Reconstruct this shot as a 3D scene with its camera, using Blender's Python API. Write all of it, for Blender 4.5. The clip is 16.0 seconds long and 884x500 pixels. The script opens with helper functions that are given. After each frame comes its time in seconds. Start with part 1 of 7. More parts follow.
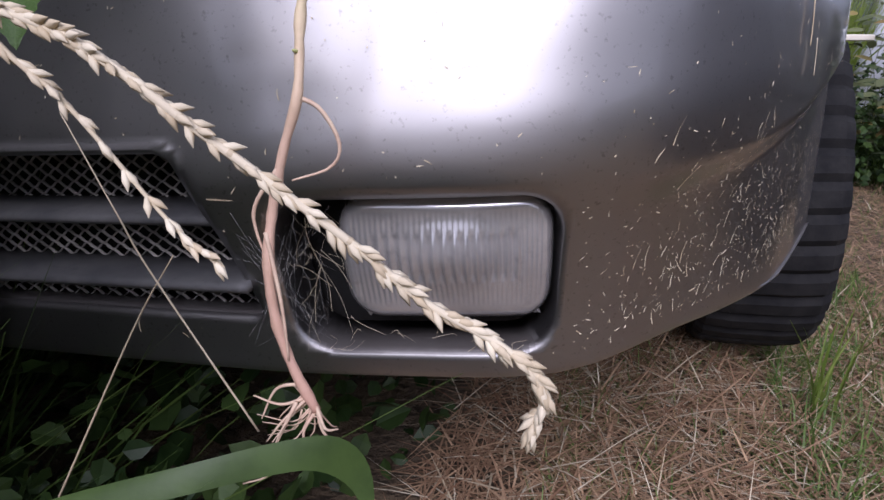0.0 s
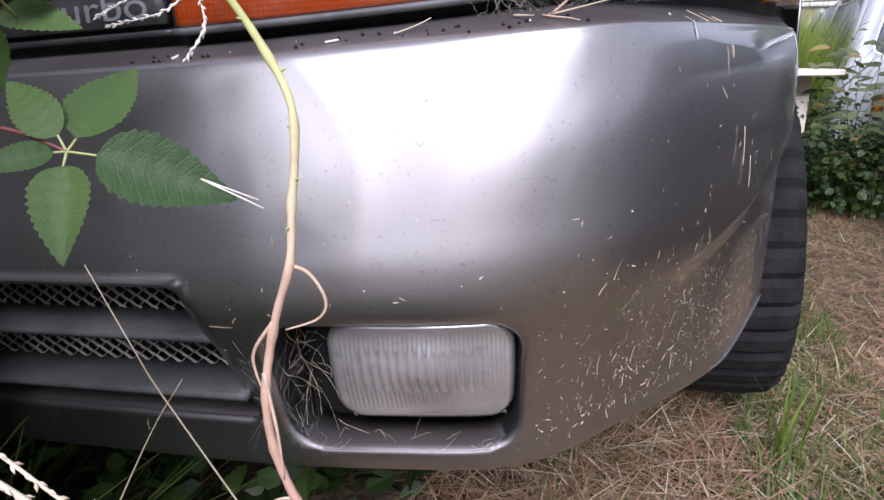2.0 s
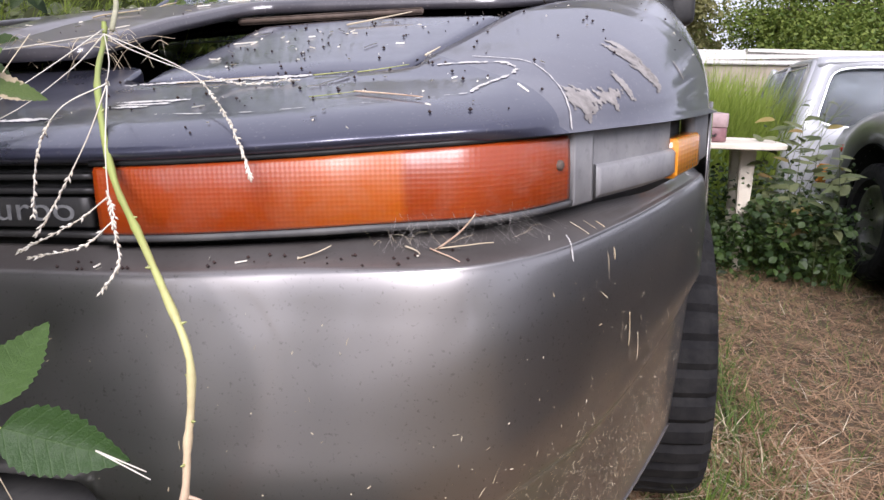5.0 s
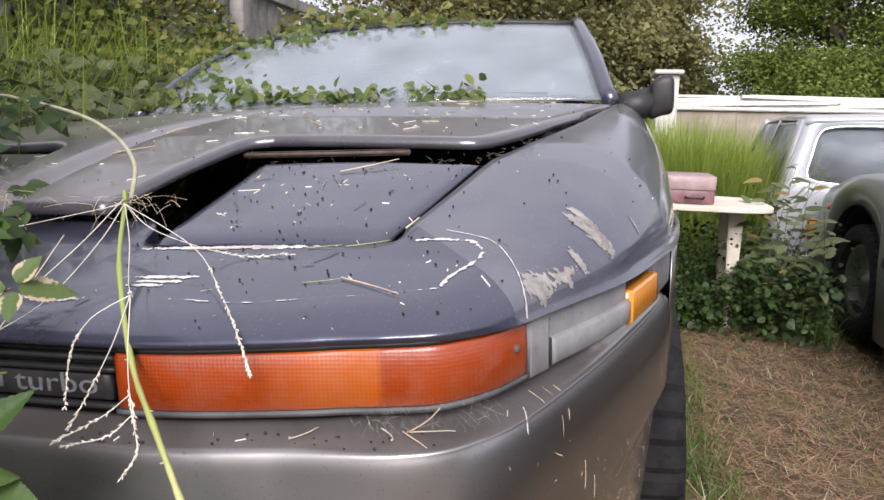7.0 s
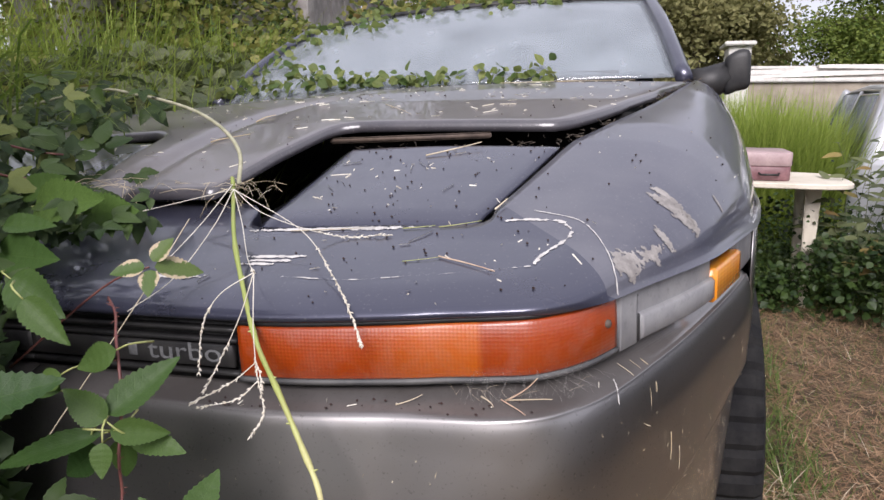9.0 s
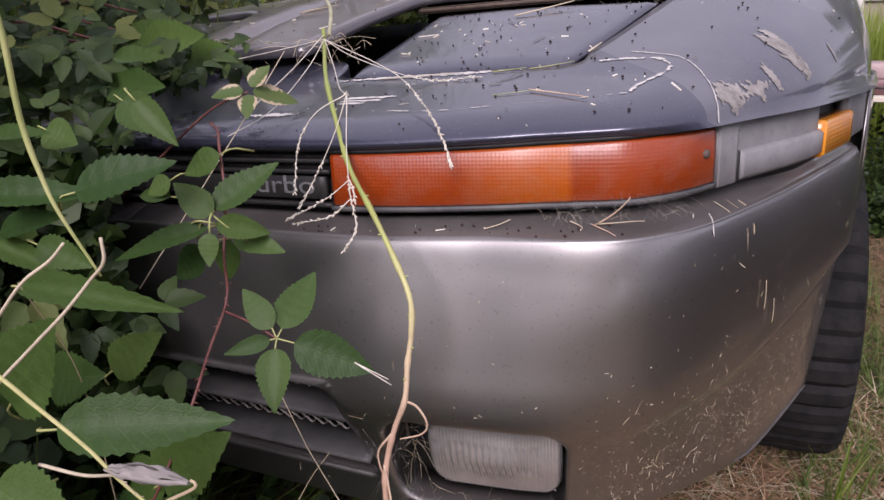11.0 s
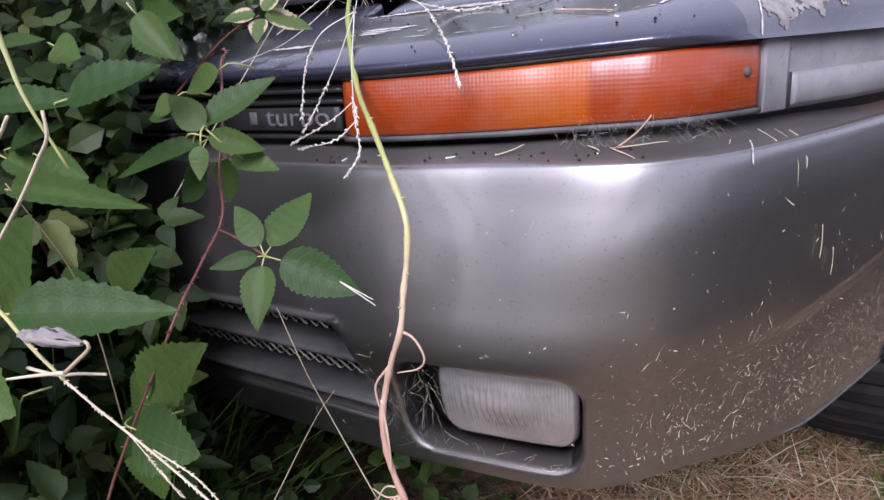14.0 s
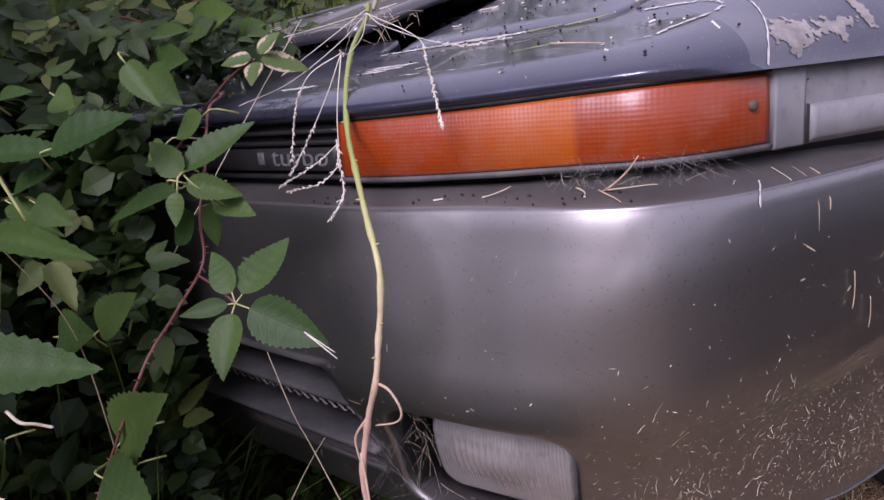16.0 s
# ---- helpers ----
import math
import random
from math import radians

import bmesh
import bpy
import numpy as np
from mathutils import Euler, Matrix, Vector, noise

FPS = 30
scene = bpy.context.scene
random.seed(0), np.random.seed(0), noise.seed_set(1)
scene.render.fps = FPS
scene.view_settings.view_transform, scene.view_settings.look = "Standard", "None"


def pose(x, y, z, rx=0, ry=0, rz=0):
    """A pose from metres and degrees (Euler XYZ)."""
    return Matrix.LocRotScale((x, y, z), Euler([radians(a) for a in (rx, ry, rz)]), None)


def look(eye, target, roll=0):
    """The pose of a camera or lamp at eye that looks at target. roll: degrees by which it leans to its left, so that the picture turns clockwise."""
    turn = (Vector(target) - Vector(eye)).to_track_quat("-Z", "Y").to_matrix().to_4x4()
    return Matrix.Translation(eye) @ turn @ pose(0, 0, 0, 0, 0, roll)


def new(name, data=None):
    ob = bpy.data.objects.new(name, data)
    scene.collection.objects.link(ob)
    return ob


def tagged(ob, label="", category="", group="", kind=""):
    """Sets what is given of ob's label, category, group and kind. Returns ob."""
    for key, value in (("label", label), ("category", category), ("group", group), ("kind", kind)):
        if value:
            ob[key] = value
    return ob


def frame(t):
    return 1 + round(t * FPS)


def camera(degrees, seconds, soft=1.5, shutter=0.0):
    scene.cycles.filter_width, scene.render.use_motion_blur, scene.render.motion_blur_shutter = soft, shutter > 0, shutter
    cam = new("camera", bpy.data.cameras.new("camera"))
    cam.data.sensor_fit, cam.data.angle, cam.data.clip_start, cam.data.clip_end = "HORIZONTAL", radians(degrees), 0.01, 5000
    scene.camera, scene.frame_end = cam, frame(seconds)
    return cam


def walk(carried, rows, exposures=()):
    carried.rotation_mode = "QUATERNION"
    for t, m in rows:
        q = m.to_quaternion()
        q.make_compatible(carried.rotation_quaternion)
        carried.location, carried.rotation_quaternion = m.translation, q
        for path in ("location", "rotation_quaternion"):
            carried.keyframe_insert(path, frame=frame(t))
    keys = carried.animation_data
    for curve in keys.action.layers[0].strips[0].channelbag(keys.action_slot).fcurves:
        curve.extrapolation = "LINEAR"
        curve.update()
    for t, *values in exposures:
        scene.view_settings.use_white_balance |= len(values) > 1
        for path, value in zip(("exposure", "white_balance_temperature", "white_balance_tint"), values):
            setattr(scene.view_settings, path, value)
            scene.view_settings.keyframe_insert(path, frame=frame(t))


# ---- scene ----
cam = camera(67.6, 16.0)

PATH = [
    (0, (0.224, -0.388, 0.599), (-0.298, 1.447, 0.0), -0.0),
    (0.5, (0.231, -0.411, 0.627), (-0.262, 1.43, 0.02), 0.7),
    (1, (0.235, -0.417, 0.65), (-0.255, 1.429, 0.057), 0.6),
    (1.5, (0.242, -0.42, 0.674), (-0.25, 1.434, 0.105), 0.1),
    (2, (0.248, -0.422, 0.692), (-0.254, 1.433, 0.138), -0.6),
    (2.5, (0.257, -0.427, 0.715), (-0.249, 1.439, 0.203), -0.7),
    (3, (0.266, -0.429, 0.741), (-0.225, 1.457, 0.293), -0.9),
    (3.5, (0.274, -0.425, 0.761), (-0.194, 1.471, 0.328), -0.6),
    (4, (0.283, -0.411, 0.782), (-0.149, 1.491, 0.34), 0.1),
    (4.2, (0.287, -0.408, 0.788), (-0.128, 1.498, 0.346), 0.4),
    (6.3, (0.338, -0.458, 0.954), (-0.112, 1.42, 0.434), 2.6),
    (6.5, (0.34, -0.462, 0.966), (-0.1, 1.43, 0.492), 3.0),
    (7, (0.345, -0.47, 0.998), (-0.092, 1.444, 0.617), 1.4),
    (7.5, (0.348, -0.478, 1.013), (-0.107, 1.438, 0.667), 1.0),
    (8, (0.343, -0.48, 1.014), (-0.144, 1.432, 0.683), 0.4),
    (8.5, (0.333, -0.496, 1.011), (-0.204, 1.395, 0.643), 0.1),
    (9, (0.319, -0.517, 1.005), (-0.284, 1.338, 0.563), 0.0),
    (9.2, (0.315, -0.526, 1.001), (-0.31, 1.316, 0.535), 0.0),
    (11.3, (0.318, -0.55, 0.879), (-0.495, 1.155, 0.223), -0.6),
    (11.5, (0.311, -0.551, 0.871), (-0.495, 1.145, 0.183), -0.3),
    (12, (0.305, -0.554, 0.843), (-0.516, 1.126, 0.132), -0.6),
    (12.5, (0.322, -0.544, 0.823), (-0.55, 1.121, 0.139), -0.8),
    (13, (0.347, -0.524, 0.825), (-0.591, 1.117, 0.171), -1.1),
    (13.5, (0.363, -0.51, 0.822), (-0.632, 1.104, 0.185), -1.1),
    (14, (0.375, -0.498, 0.822), (-0.65, 1.099, 0.191), -1.5),
    (14.5, (0.391, -0.479, 0.825), (-0.664, 1.106, 0.213), -2.6),
    (15, (0.41, -0.463, 0.829), (-0.713, 1.089, 0.257), -3.0),
    (15.5, (0.427, -0.444, 0.831), (-0.767, 1.06, 0.271), -2.9),
    (16, (0.427, -0.422, 0.83), (-0.802, 1.056, 0.276), -3.3),
]
walk(cam, [(t, look(eye, target, roll)) for t, eye, target, roll in PATH], [(0, 0.36, 5700, 25), (1, 0.70, 5750, 23), (4.2, 0.9, 6050, 22), (6.5, 0.82, 6450, 17), (9, 0.65, 6400, 18), (11.5, 0.38, 6400, 29), (12.3, 0.7, 6100, 25), (13.5, 0.75, 5850, 26), (15, 0.76, 5850, 28), (16, 0.37, 5950, 38)])

# ---- light ----
world = bpy.data.worlds.new("world")
scene.world = world
world.use_nodes = True
wn = world.node_tree.nodes
sky = wn.new("ShaderNodeTexSky")
sky.sky_type, sky.sun_disc = "NISHITA", False
sky.sun_elevation, sky.sun_rotation = radians(37), radians(172)
sky.air_density, sky.dust_density, sky.ozone_density = 1.0, 3.0, 1.5
cloud = wn.new("ShaderNodeMix")
cloud.data_type = "RGBA"
cloud.inputs[0].default_value = 0.88
cloud.inputs[7].default_value = (8.2, 8.5, 9.2, 1)
world.node_tree.links.new(sky.outputs[0], cloud.inputs[6])
world.node_tree.links.new(cloud.outputs[2], wn["Background"].inputs["Color"])
wn["Background"].inputs["Strength"].default_value = 0.072
sun = new("sun", bpy.data.lights.new("sun", "SUN"))
sun.data.energy, sun.data.angle, sun.data.color = 2.55, radians(33), (1.0, 0.97, 0.95)
sun.matrix_world = look((1.0, -7.0, 5.8), (0, 0, 0.5))


# ---- materials ----
def tree(name):
    m = bpy.data.materials.new(name)
    m.use_nodes = True
    nt = m.node_tree
    return m, nt, nt.nodes, nt.links, nt.nodes["Principled BSDF"]


def noise_node(nt, scale, detail=4.0, rough=0.6, coord="Object"):
    tc = nt.nodes.new("ShaderNodeTexCoord")
    n = nt.nodes.new("ShaderNodeTexNoise")
    n.inputs["Scale"].default_value, n.inputs["Detail"].default_value, n.inputs["Roughness"].default_value = scale, detail, rough
    nt.links.new(tc.outputs[coord], n.inputs["Vector"])
    return n


def ramp(nt, src, stops):
    r = nt.nodes.new("ShaderNodeValToRGB")
    while len(r.color_ramp.elements) < len(stops):
        r.color_ramp.elements.new(0.5)
    for e, (p, c) in zip(r.color_ramp.elements, stops):
        e.position, e.color = p, (*c, 1) if len(c) == 3 else c
    nt.links.new(src, r.inputs["Fac"])
    return r.outputs["Color"]


def grey(v):
    return (v, v, v)


def mixed(nt, fac, a, b):
    m = nt.nodes.new("ShaderNodeMix")
    m.data_type = "RGBA"
    for sock, v in ((m.inputs[0], fac), (m.inputs[6], a), (m.inputs[7], b)):
        if isinstance(v, bpy.types.NodeSocket):
            nt.links.new(v, sock)
        elif isinstance(v, tuple):
            sock.default_value = (*v, 1)
        else:
            sock.default_value = v
    return m.outputs[2]


def bump(nt, src, strength, dist, p):
    b = nt.nodes.new("ShaderNodeBump")
    b.inputs["Strength"].default_value, b.inputs["Distance"].default_value = strength, dist
    nt.links.new(src, b.inputs["Height"])
    nt.links.new(b.outputs[0], p.inputs["Normal"])
    return b


def plain(name, a, b, rough=0.6, scale=30, metal=0.0, bumps=0.1, coat=0.0, dist=0.002, spec=0.5):
    """Two tones broken up by coarse and fine noise."""
    m, nt, nodes, links, p = tree(name)
    n1, n2 = noise_node(nt, scale, 6), noise_node(nt, scale * 6, 3)
    f = ramp(nt, n1.outputs[0], [(0.35, grey(0)), (0.65, grey(1))])
    col = mixed(nt, f, a, b)
    dark = tuple(c * 0.7 for c in a)
    f2 = ramp(nt, n2.outputs[0], [(0.55, grey(0)), (0.75, grey(0.5))])
    links.new(mixed(nt, f2, col, dark), p.inputs["Base Color"])
    p.inputs["Roughness"].default_value, p.inputs["Metallic"].default_value = rough, metal
    p.inputs["Coat Weight"].default_value, p.inputs["Specular IOR Level"].default_value = coat, spec
    if bumps:
        bump(nt, n2.outputs[0], bumps, dist, p)
    return m


def paint(name, base, dust, metal, rough, coat, dust_amount, dust_scale=7, settled=0.3, spread=0.22):
    """Car paint under clear coat with a film of dust in blotches and fine specks."""
    m, nt, nodes, links, p = tree(name)
    n1, n2, n3 = noise_node(nt, dust_scale, 8, 0.65), noise_node(nt, 260, 2), noise_node(nt, 1.8, 3)
    f1 = ramp(nt, n1.outputs[0], [(0.38, grey(0.1)), (0.72, grey(dust_amount))])
    f2 = ramp(nt, n2.outputs[0], [(0.62, grey(0)), (0.75, grey(0.35))])
    film = mixed(nt, f1, base, dust)
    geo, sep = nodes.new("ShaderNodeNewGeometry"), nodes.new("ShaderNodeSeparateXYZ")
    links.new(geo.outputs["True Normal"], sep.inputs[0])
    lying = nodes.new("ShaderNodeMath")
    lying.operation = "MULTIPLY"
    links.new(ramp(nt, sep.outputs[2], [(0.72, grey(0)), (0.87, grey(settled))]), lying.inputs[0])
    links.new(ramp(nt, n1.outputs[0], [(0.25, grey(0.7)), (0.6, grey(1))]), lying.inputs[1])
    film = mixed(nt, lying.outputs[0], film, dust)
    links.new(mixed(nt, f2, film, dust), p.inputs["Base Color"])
    links.new(ramp(nt, n1.outputs[0], [(0.3, grey(rough)), (0.75, grey(min(rough + spread, 1)))]), p.inputs["Roughness"])
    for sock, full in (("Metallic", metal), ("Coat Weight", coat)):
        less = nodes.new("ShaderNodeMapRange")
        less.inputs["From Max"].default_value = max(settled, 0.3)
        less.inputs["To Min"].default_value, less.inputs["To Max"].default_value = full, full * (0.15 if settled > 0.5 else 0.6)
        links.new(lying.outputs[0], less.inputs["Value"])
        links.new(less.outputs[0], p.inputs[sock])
    links.new(ramp(nt, n1.outputs[0], [(0.3, grey(0.03)), (0.75, grey(0.12))]), p.inputs["Coat Roughness"])
    bump(nt, n3.outputs[0], 0.05, 0.01, p)
    return m


def leafy(name, a, b, rough=0.45, trans=0.25):
    """Leaf or blade: tone varies from piece to piece, with veins and light passing through."""
    m, nt, nodes, links, p = tree(name)
    info, geo = nodes.new("ShaderNodeObjectInfo"), nodes.new("ShaderNodeNewGeometry")
    add = nodes.new("ShaderNodeMath")
    add.operation = "ADD"
    links.new(info.outputs["Random"], add.inputs[0])
    links.new(geo.outputs["Random Per Island"], add.inputs[1])
    fr = nodes.new("ShaderNodeMath")
    fr.operation = "FRACT"
    links.new(add.outputs[0], fr.inputs[0])
    n = noise_node(nt, 45, 5)
    col = mixed(nt, fr.outputs[0], a, b)
    f = ramp(nt, n.outputs[0], [(0.4, grey(0)), (0.75, grey(0.45))])
    col = mixed(nt, f, col, tuple(c * 0.6 for c in a))
    links.new(col, p.inputs["Base Color"])
    p.inputs["Roughness"].default_value = rough
    p.inputs["Specular IOR Level"].default_value = 0.3
    bump(nt, n.outputs[0], 0.25, 0.002, p)
    if trans:
        t = nodes.new("ShaderNodeBsdfTranslucent")
        links.new(col, t.inputs["Color"])
        mx = nodes.new("ShaderNodeMixShader")
        mx.inputs[0].default_value = trans
        links.new(p.outputs[0], mx.inputs[1])
        links.new(t.outputs[0], mx.inputs[2])
        links.new(mx.outputs[0], nodes["Material Output"].inputs["Surface"])
    return m


def veined(name, a, b, edge=None):
    """A large leaflet with pale veins; edge: tone of a withered margin."""
    m = leafy(name, a, b, 0.45, 0.22)
    nt, nodes, links = m.node_tree, m.node_tree.nodes, m.node_tree.links
    p = nodes["Principled BSDF"]
    col = p.inputs["Base Color"].links[0].from_socket
    tc, sep = nodes.new("ShaderNodeTexCoord"), nodes.new("ShaderNodeSeparateXYZ")
    links.new(tc.outputs["Object"], sep.inputs[0])
    side, along, wave = (nodes.new("ShaderNodeMath") for _ in range(3))
    side.operation = "ABSOLUTE"
    links.new(sep.outputs[1], side.inputs[0])
    along.operation = "MULTIPLY_ADD"
    links.new(side.outputs[0], along.inputs[0])
    along.inputs[1].default_value = -0.75
    links.new(sep.outputs[0], along.inputs[2])
    wave.operation = "PINGPONG"
    wave.inputs[1].default_value = 0.055
    links.new(along.outputs[0], wave.inputs[0])
    lines = ramp(nt, wave.outputs[0], [(0.0, grey(1)), (0.009, grey(0))])
    rib = ramp(nt, side.outputs[0], [(0.004, grey(1)), (0.012, grey(0))])
    both = nodes.new("ShaderNodeMath")
    both.operation = "MAXIMUM"
    links.new(lines, both.inputs[0])
    links.new(rib, both.inputs[1])
    half = nodes.new("ShaderNodeMath")
    half.operation = "MULTIPLY"
    half.inputs[1].default_value = 0.06
    links.new(both.outputs[0], half.inputs[0])
    tone = mixed(nt, half.outputs[0], col, tuple(min(c * 2.0, 1) for c in b))
    if edge:
        n = noise_node(nt, 14, 4)
        rim = nodes.new("ShaderNodeMath")
        rim.operation = "MULTIPLY_ADD"
        links.new(n.outputs[0], rim.inputs[0])
        rim.inputs[1].default_value = 0.28
        links.new(side.outputs[0], rim.inputs[2])
        tone = mixed(nt, ramp(nt, rim.outputs[0], [(0.30, grey(0)), (0.335, grey(1))]), tone, edge)
    links.new(tone, p.inputs["Base Color"])
    deep = nodes.new("ShaderNodeBump")
    deep.invert = True
    deep.inputs["Strength"].default_value, deep.inputs["Distance"].default_value = 0.14, 0.002
    links.new(both.outputs[0], deep.inputs["Height"])
    links.new(p.inputs["Normal"].links[0].from_socket, deep.inputs["Normal"])
    links.new(deep.outputs[0], p.inputs["Normal"])
    return m


def lens_plastic(name, colour, deep, ribs, rough=0.2, painted_sheen=None, prism=0.2):
    """Moulded lamp plastic with a fine grid of prisms; optional stretch along x paints a pale sheen."""
    m, nt, nodes, links, p = tree(name)
    n = noise_node(nt, 9, 4)
    col = mixed(nt, n.outputs[0], colour, deep)
    tc = nodes.new("ShaderNodeTexCoord")
    if painted_sheen:
        sep = nodes.new("ShaderNodeSeparateXYZ")
        links.new(tc.outputs["Object"], sep.inputs[0])
        a, b, pale = painted_sheen
        col = mixed(nt, ramp(nt, sep.outputs[0], [(a - 0.06, grey(0)), (a, grey(0.5)), (b, grey(0.65)), (b + 0.004, grey(0))]), col, pale)
    grime = noise_node(nt, 40, 6)
    col = mixed(nt, ramp(nt, grime.outputs[0], [(0.45, grey(0)), (0.8, grey(0.14))]), col, (0.45, 0.33, 0.28))
    links.new(col, p.inputs["Base Color"])
    p.inputs["Roughness"].default_value = rough
    p.inputs["Coat Weight"].default_value, p.inputs["Coat Roughness"].default_value = 1.0, 0.26
    p.inputs["Subsurface Weight"].default_value = 0.25
    p.inputs["Subsurface Radius"].default_value = (0.012, 0.005, 0.002)
    w1, w2 = nodes.new("ShaderNodeTexWave"), nodes.new("ShaderNodeTexWave")
    w1.bands_direction, w2.bands_direction = "X", "Z"
    for w in (w1, w2):
        w.inputs["Scale"].default_value = ribs
        links.new(tc.outputs["Object"], w.inputs["Vector"])
    ad = nodes.new("ShaderNodeMath")
    ad.operation = "ADD"
    links.new(w1.outputs["Fac"], ad.inputs[0])
    links.new(w2.outputs["Fac"], ad.inputs[1])
    bump(nt, ad.outputs[0], prism, 0.0012, p)
    return m


def pane_glass(name, tint=(0.75, 0.8, 0.82), rough=0.03, dusty=0.36):
    """Window glass: clear straight on, mirroring at a slant."""
    m, nt, nodes, links, p = tree(name)
    tr, gl = nodes.new("ShaderNodeBsdfTransparent"), nodes.new("ShaderNodeBsdfGlossy")
    tr.inputs["Color"].default_value = (*tint, 1)
    gl.inputs["Roughness"].default_value = rough
    fr = nodes.new("ShaderNodeFresnel")
    fr.inputs["IOR"].default_value = 1.6
    mx = nodes.new("ShaderNodeMixShader")
    links.new(fr.outputs[0], mx.inputs[0])
    links.new(tr.outputs[0], mx.inputs[1])
    links.new(gl.outputs[0], mx.inputs[2])
    # pale blue film: dust plus the sky's sheen put into the colour
    film = nodes.new("ShaderNodeBsdfDiffuse")
    film.inputs["Color"].default_value = (0.60, 0.645, 0.69, 1)
    n = noise_node(nt, 5, 5)
    top = nodes.new("ShaderNodeMixShader")
    links.new(ramp(nt, n.outputs[0], [(0.3, grey(dusty * 0.7)), (0.7, grey(dusty * 1.3))]), top.inputs[0])
    links.new(mx.outputs[0], top.inputs[1])
    links.new(film.outputs[0], top.inputs[2])
    links.new(top.outputs[0], nodes["Material Output"].inputs["Surface"])
    return m


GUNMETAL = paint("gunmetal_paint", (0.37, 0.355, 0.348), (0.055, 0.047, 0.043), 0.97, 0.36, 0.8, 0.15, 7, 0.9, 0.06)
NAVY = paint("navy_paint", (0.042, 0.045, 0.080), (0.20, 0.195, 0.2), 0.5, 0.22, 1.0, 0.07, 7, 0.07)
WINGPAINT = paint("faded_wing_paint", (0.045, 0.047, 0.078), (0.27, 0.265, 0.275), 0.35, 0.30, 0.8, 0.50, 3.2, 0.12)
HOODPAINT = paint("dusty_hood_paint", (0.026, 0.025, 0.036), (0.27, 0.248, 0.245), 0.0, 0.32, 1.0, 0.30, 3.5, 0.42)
BLACK = plain("black_plastic", (0.012, 0.012, 0.013), (0.03, 0.029, 0.028), 0.5, 25)
RUBBER = plain("grey_rubber_trim", (0.19, 0.19, 0.20), (0.28, 0.278, 0.28), 0.5, 18)
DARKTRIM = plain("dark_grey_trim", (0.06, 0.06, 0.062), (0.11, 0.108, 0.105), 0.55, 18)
# near-black tone that stands in for the shade of hollows
GAPSHADE = plain("painted_gap_shade", (0.006, 0.006, 0.006), (0.012, 0.012, 0.012), 0.9, 20)
# paler mid-stretch: a hazy reflection put into the lens colour
AMBER = lens_plastic("amber_lens", (0.40, 0.058, 0.002), (0.22, 0.026, 0.001), 80, 0.40, (0.150, 0.205, (0.56, 0.13, 0.006)), 0.13)
AMBER_MARK = lens_plastic("marker_lens", (0.9, 0.36, 0.03), (0.7, 0.24, 0.02), 60)
FOGGLASS = plain("fluted_glass", (0.42, 0.405, 0.395), (0.58, 0.56, 0.545), 0.12, 14, 0.6, 0.0, 0.6)
METAL = plain("dull_metal", (0.35, 0.34, 0.33), (0.5, 0.49, 0.47), 0.4, 40, 0.9)
MESHMETAL = plain("dusty_mesh_metal", (0.15, 0.14, 0.125), (0.42, 0.39, 0.35), 0.6, 45, 0.2)
LETTER = plain("pale_lettering", (0.10, 0.103, 0.106), (0.19, 0.193, 0.196), 0.5, 90)
TYRE = plain("tyre_rubber", (0.008, 0.008, 0.009), (0.02, 0.0195, 0.019), 0.85, 30, spec=0.25)
GLASS = pane_glass("window_glass", dusty=0.24)
SEAT = plain("interior_cloth", (0.03, 0.03, 0.032), (0.06, 0.058, 0.056), 0.9, 20)
CHIP = plain("bare_primer", (0.20, 0.185, 0.175), (0.33, 0.31, 0.29), 0.8, 60)
CHIPWHITE = plain("flaked_white_primer", (0.48, 0.46, 0.44), (0.66, 0.64, 0.61), 0.8, 60)
STRAWPALE = leafy("bleached_straw", (0.62, 0.56, 0.45), (0.80, 0.77, 0.68), 0.7, 0.0)
WITHERED = leafy("withered_grey_leaf", (0.24, 0.215, 0.20), (0.42, 0.39, 0.37), 0.7, 0.2)
STRAW = leafy("dry_straw", (0.50, 0.40, 0.26), (0.72, 0.64, 0.48), 0.7, 0.0)
BERRY = plain("dried_berry", (0.02, 0.012, 0.012), (0.05, 0.025, 0.02), 0.7, 200)
WEB = plain("dusty_web", (0.30, 0.285, 0.27), (0.48, 0.46, 0.44), 0.9, 60)
HAYDARK = plain("rotten_litter", (0.03, 0.025, 0.02), (0.10, 0.08, 0.06), 0.9, 90)
HAY = leafy("cut_hay", (0.15, 0.092, 0.04), (0.42, 0.295, 0.15), 0.85, 0.0)
HAYPALE = leafy("pale_cut_hay", (0.22, 0.120, 0.068), (0.50, 0.335, 0.20), 0.85, 0.0)
DARKBROWN = plain("dark_brown_metal", (0.07, 0.05, 0.04), (0.15, 0.11, 0.085), 0.7, 40)
BLADE = leafy("grass_blade", (0.07, 0.13, 0.025), (0.17, 0.24, 0.06), 0.5, 0.3)
BLADE_BRIGHT = leafy("meadow_grass", (0.13, 0.21, 0.03), (0.27, 0.34, 0.08), 0.5, 0.35)
# fill leaf, toned down to put the thicket's inner shade into the colour
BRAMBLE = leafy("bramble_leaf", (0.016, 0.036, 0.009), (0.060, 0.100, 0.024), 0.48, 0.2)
BRAMBLE_PALE = leafy("pale_bramble_leaf", (0.075, 0.13, 0.035), (0.25, 0.28, 0.085), 0.5, 0.4)
VEINED = veined("veined_bramble_leaf", (0.031, 0.072, 0.018), (0.094, 0.158, 0.036))
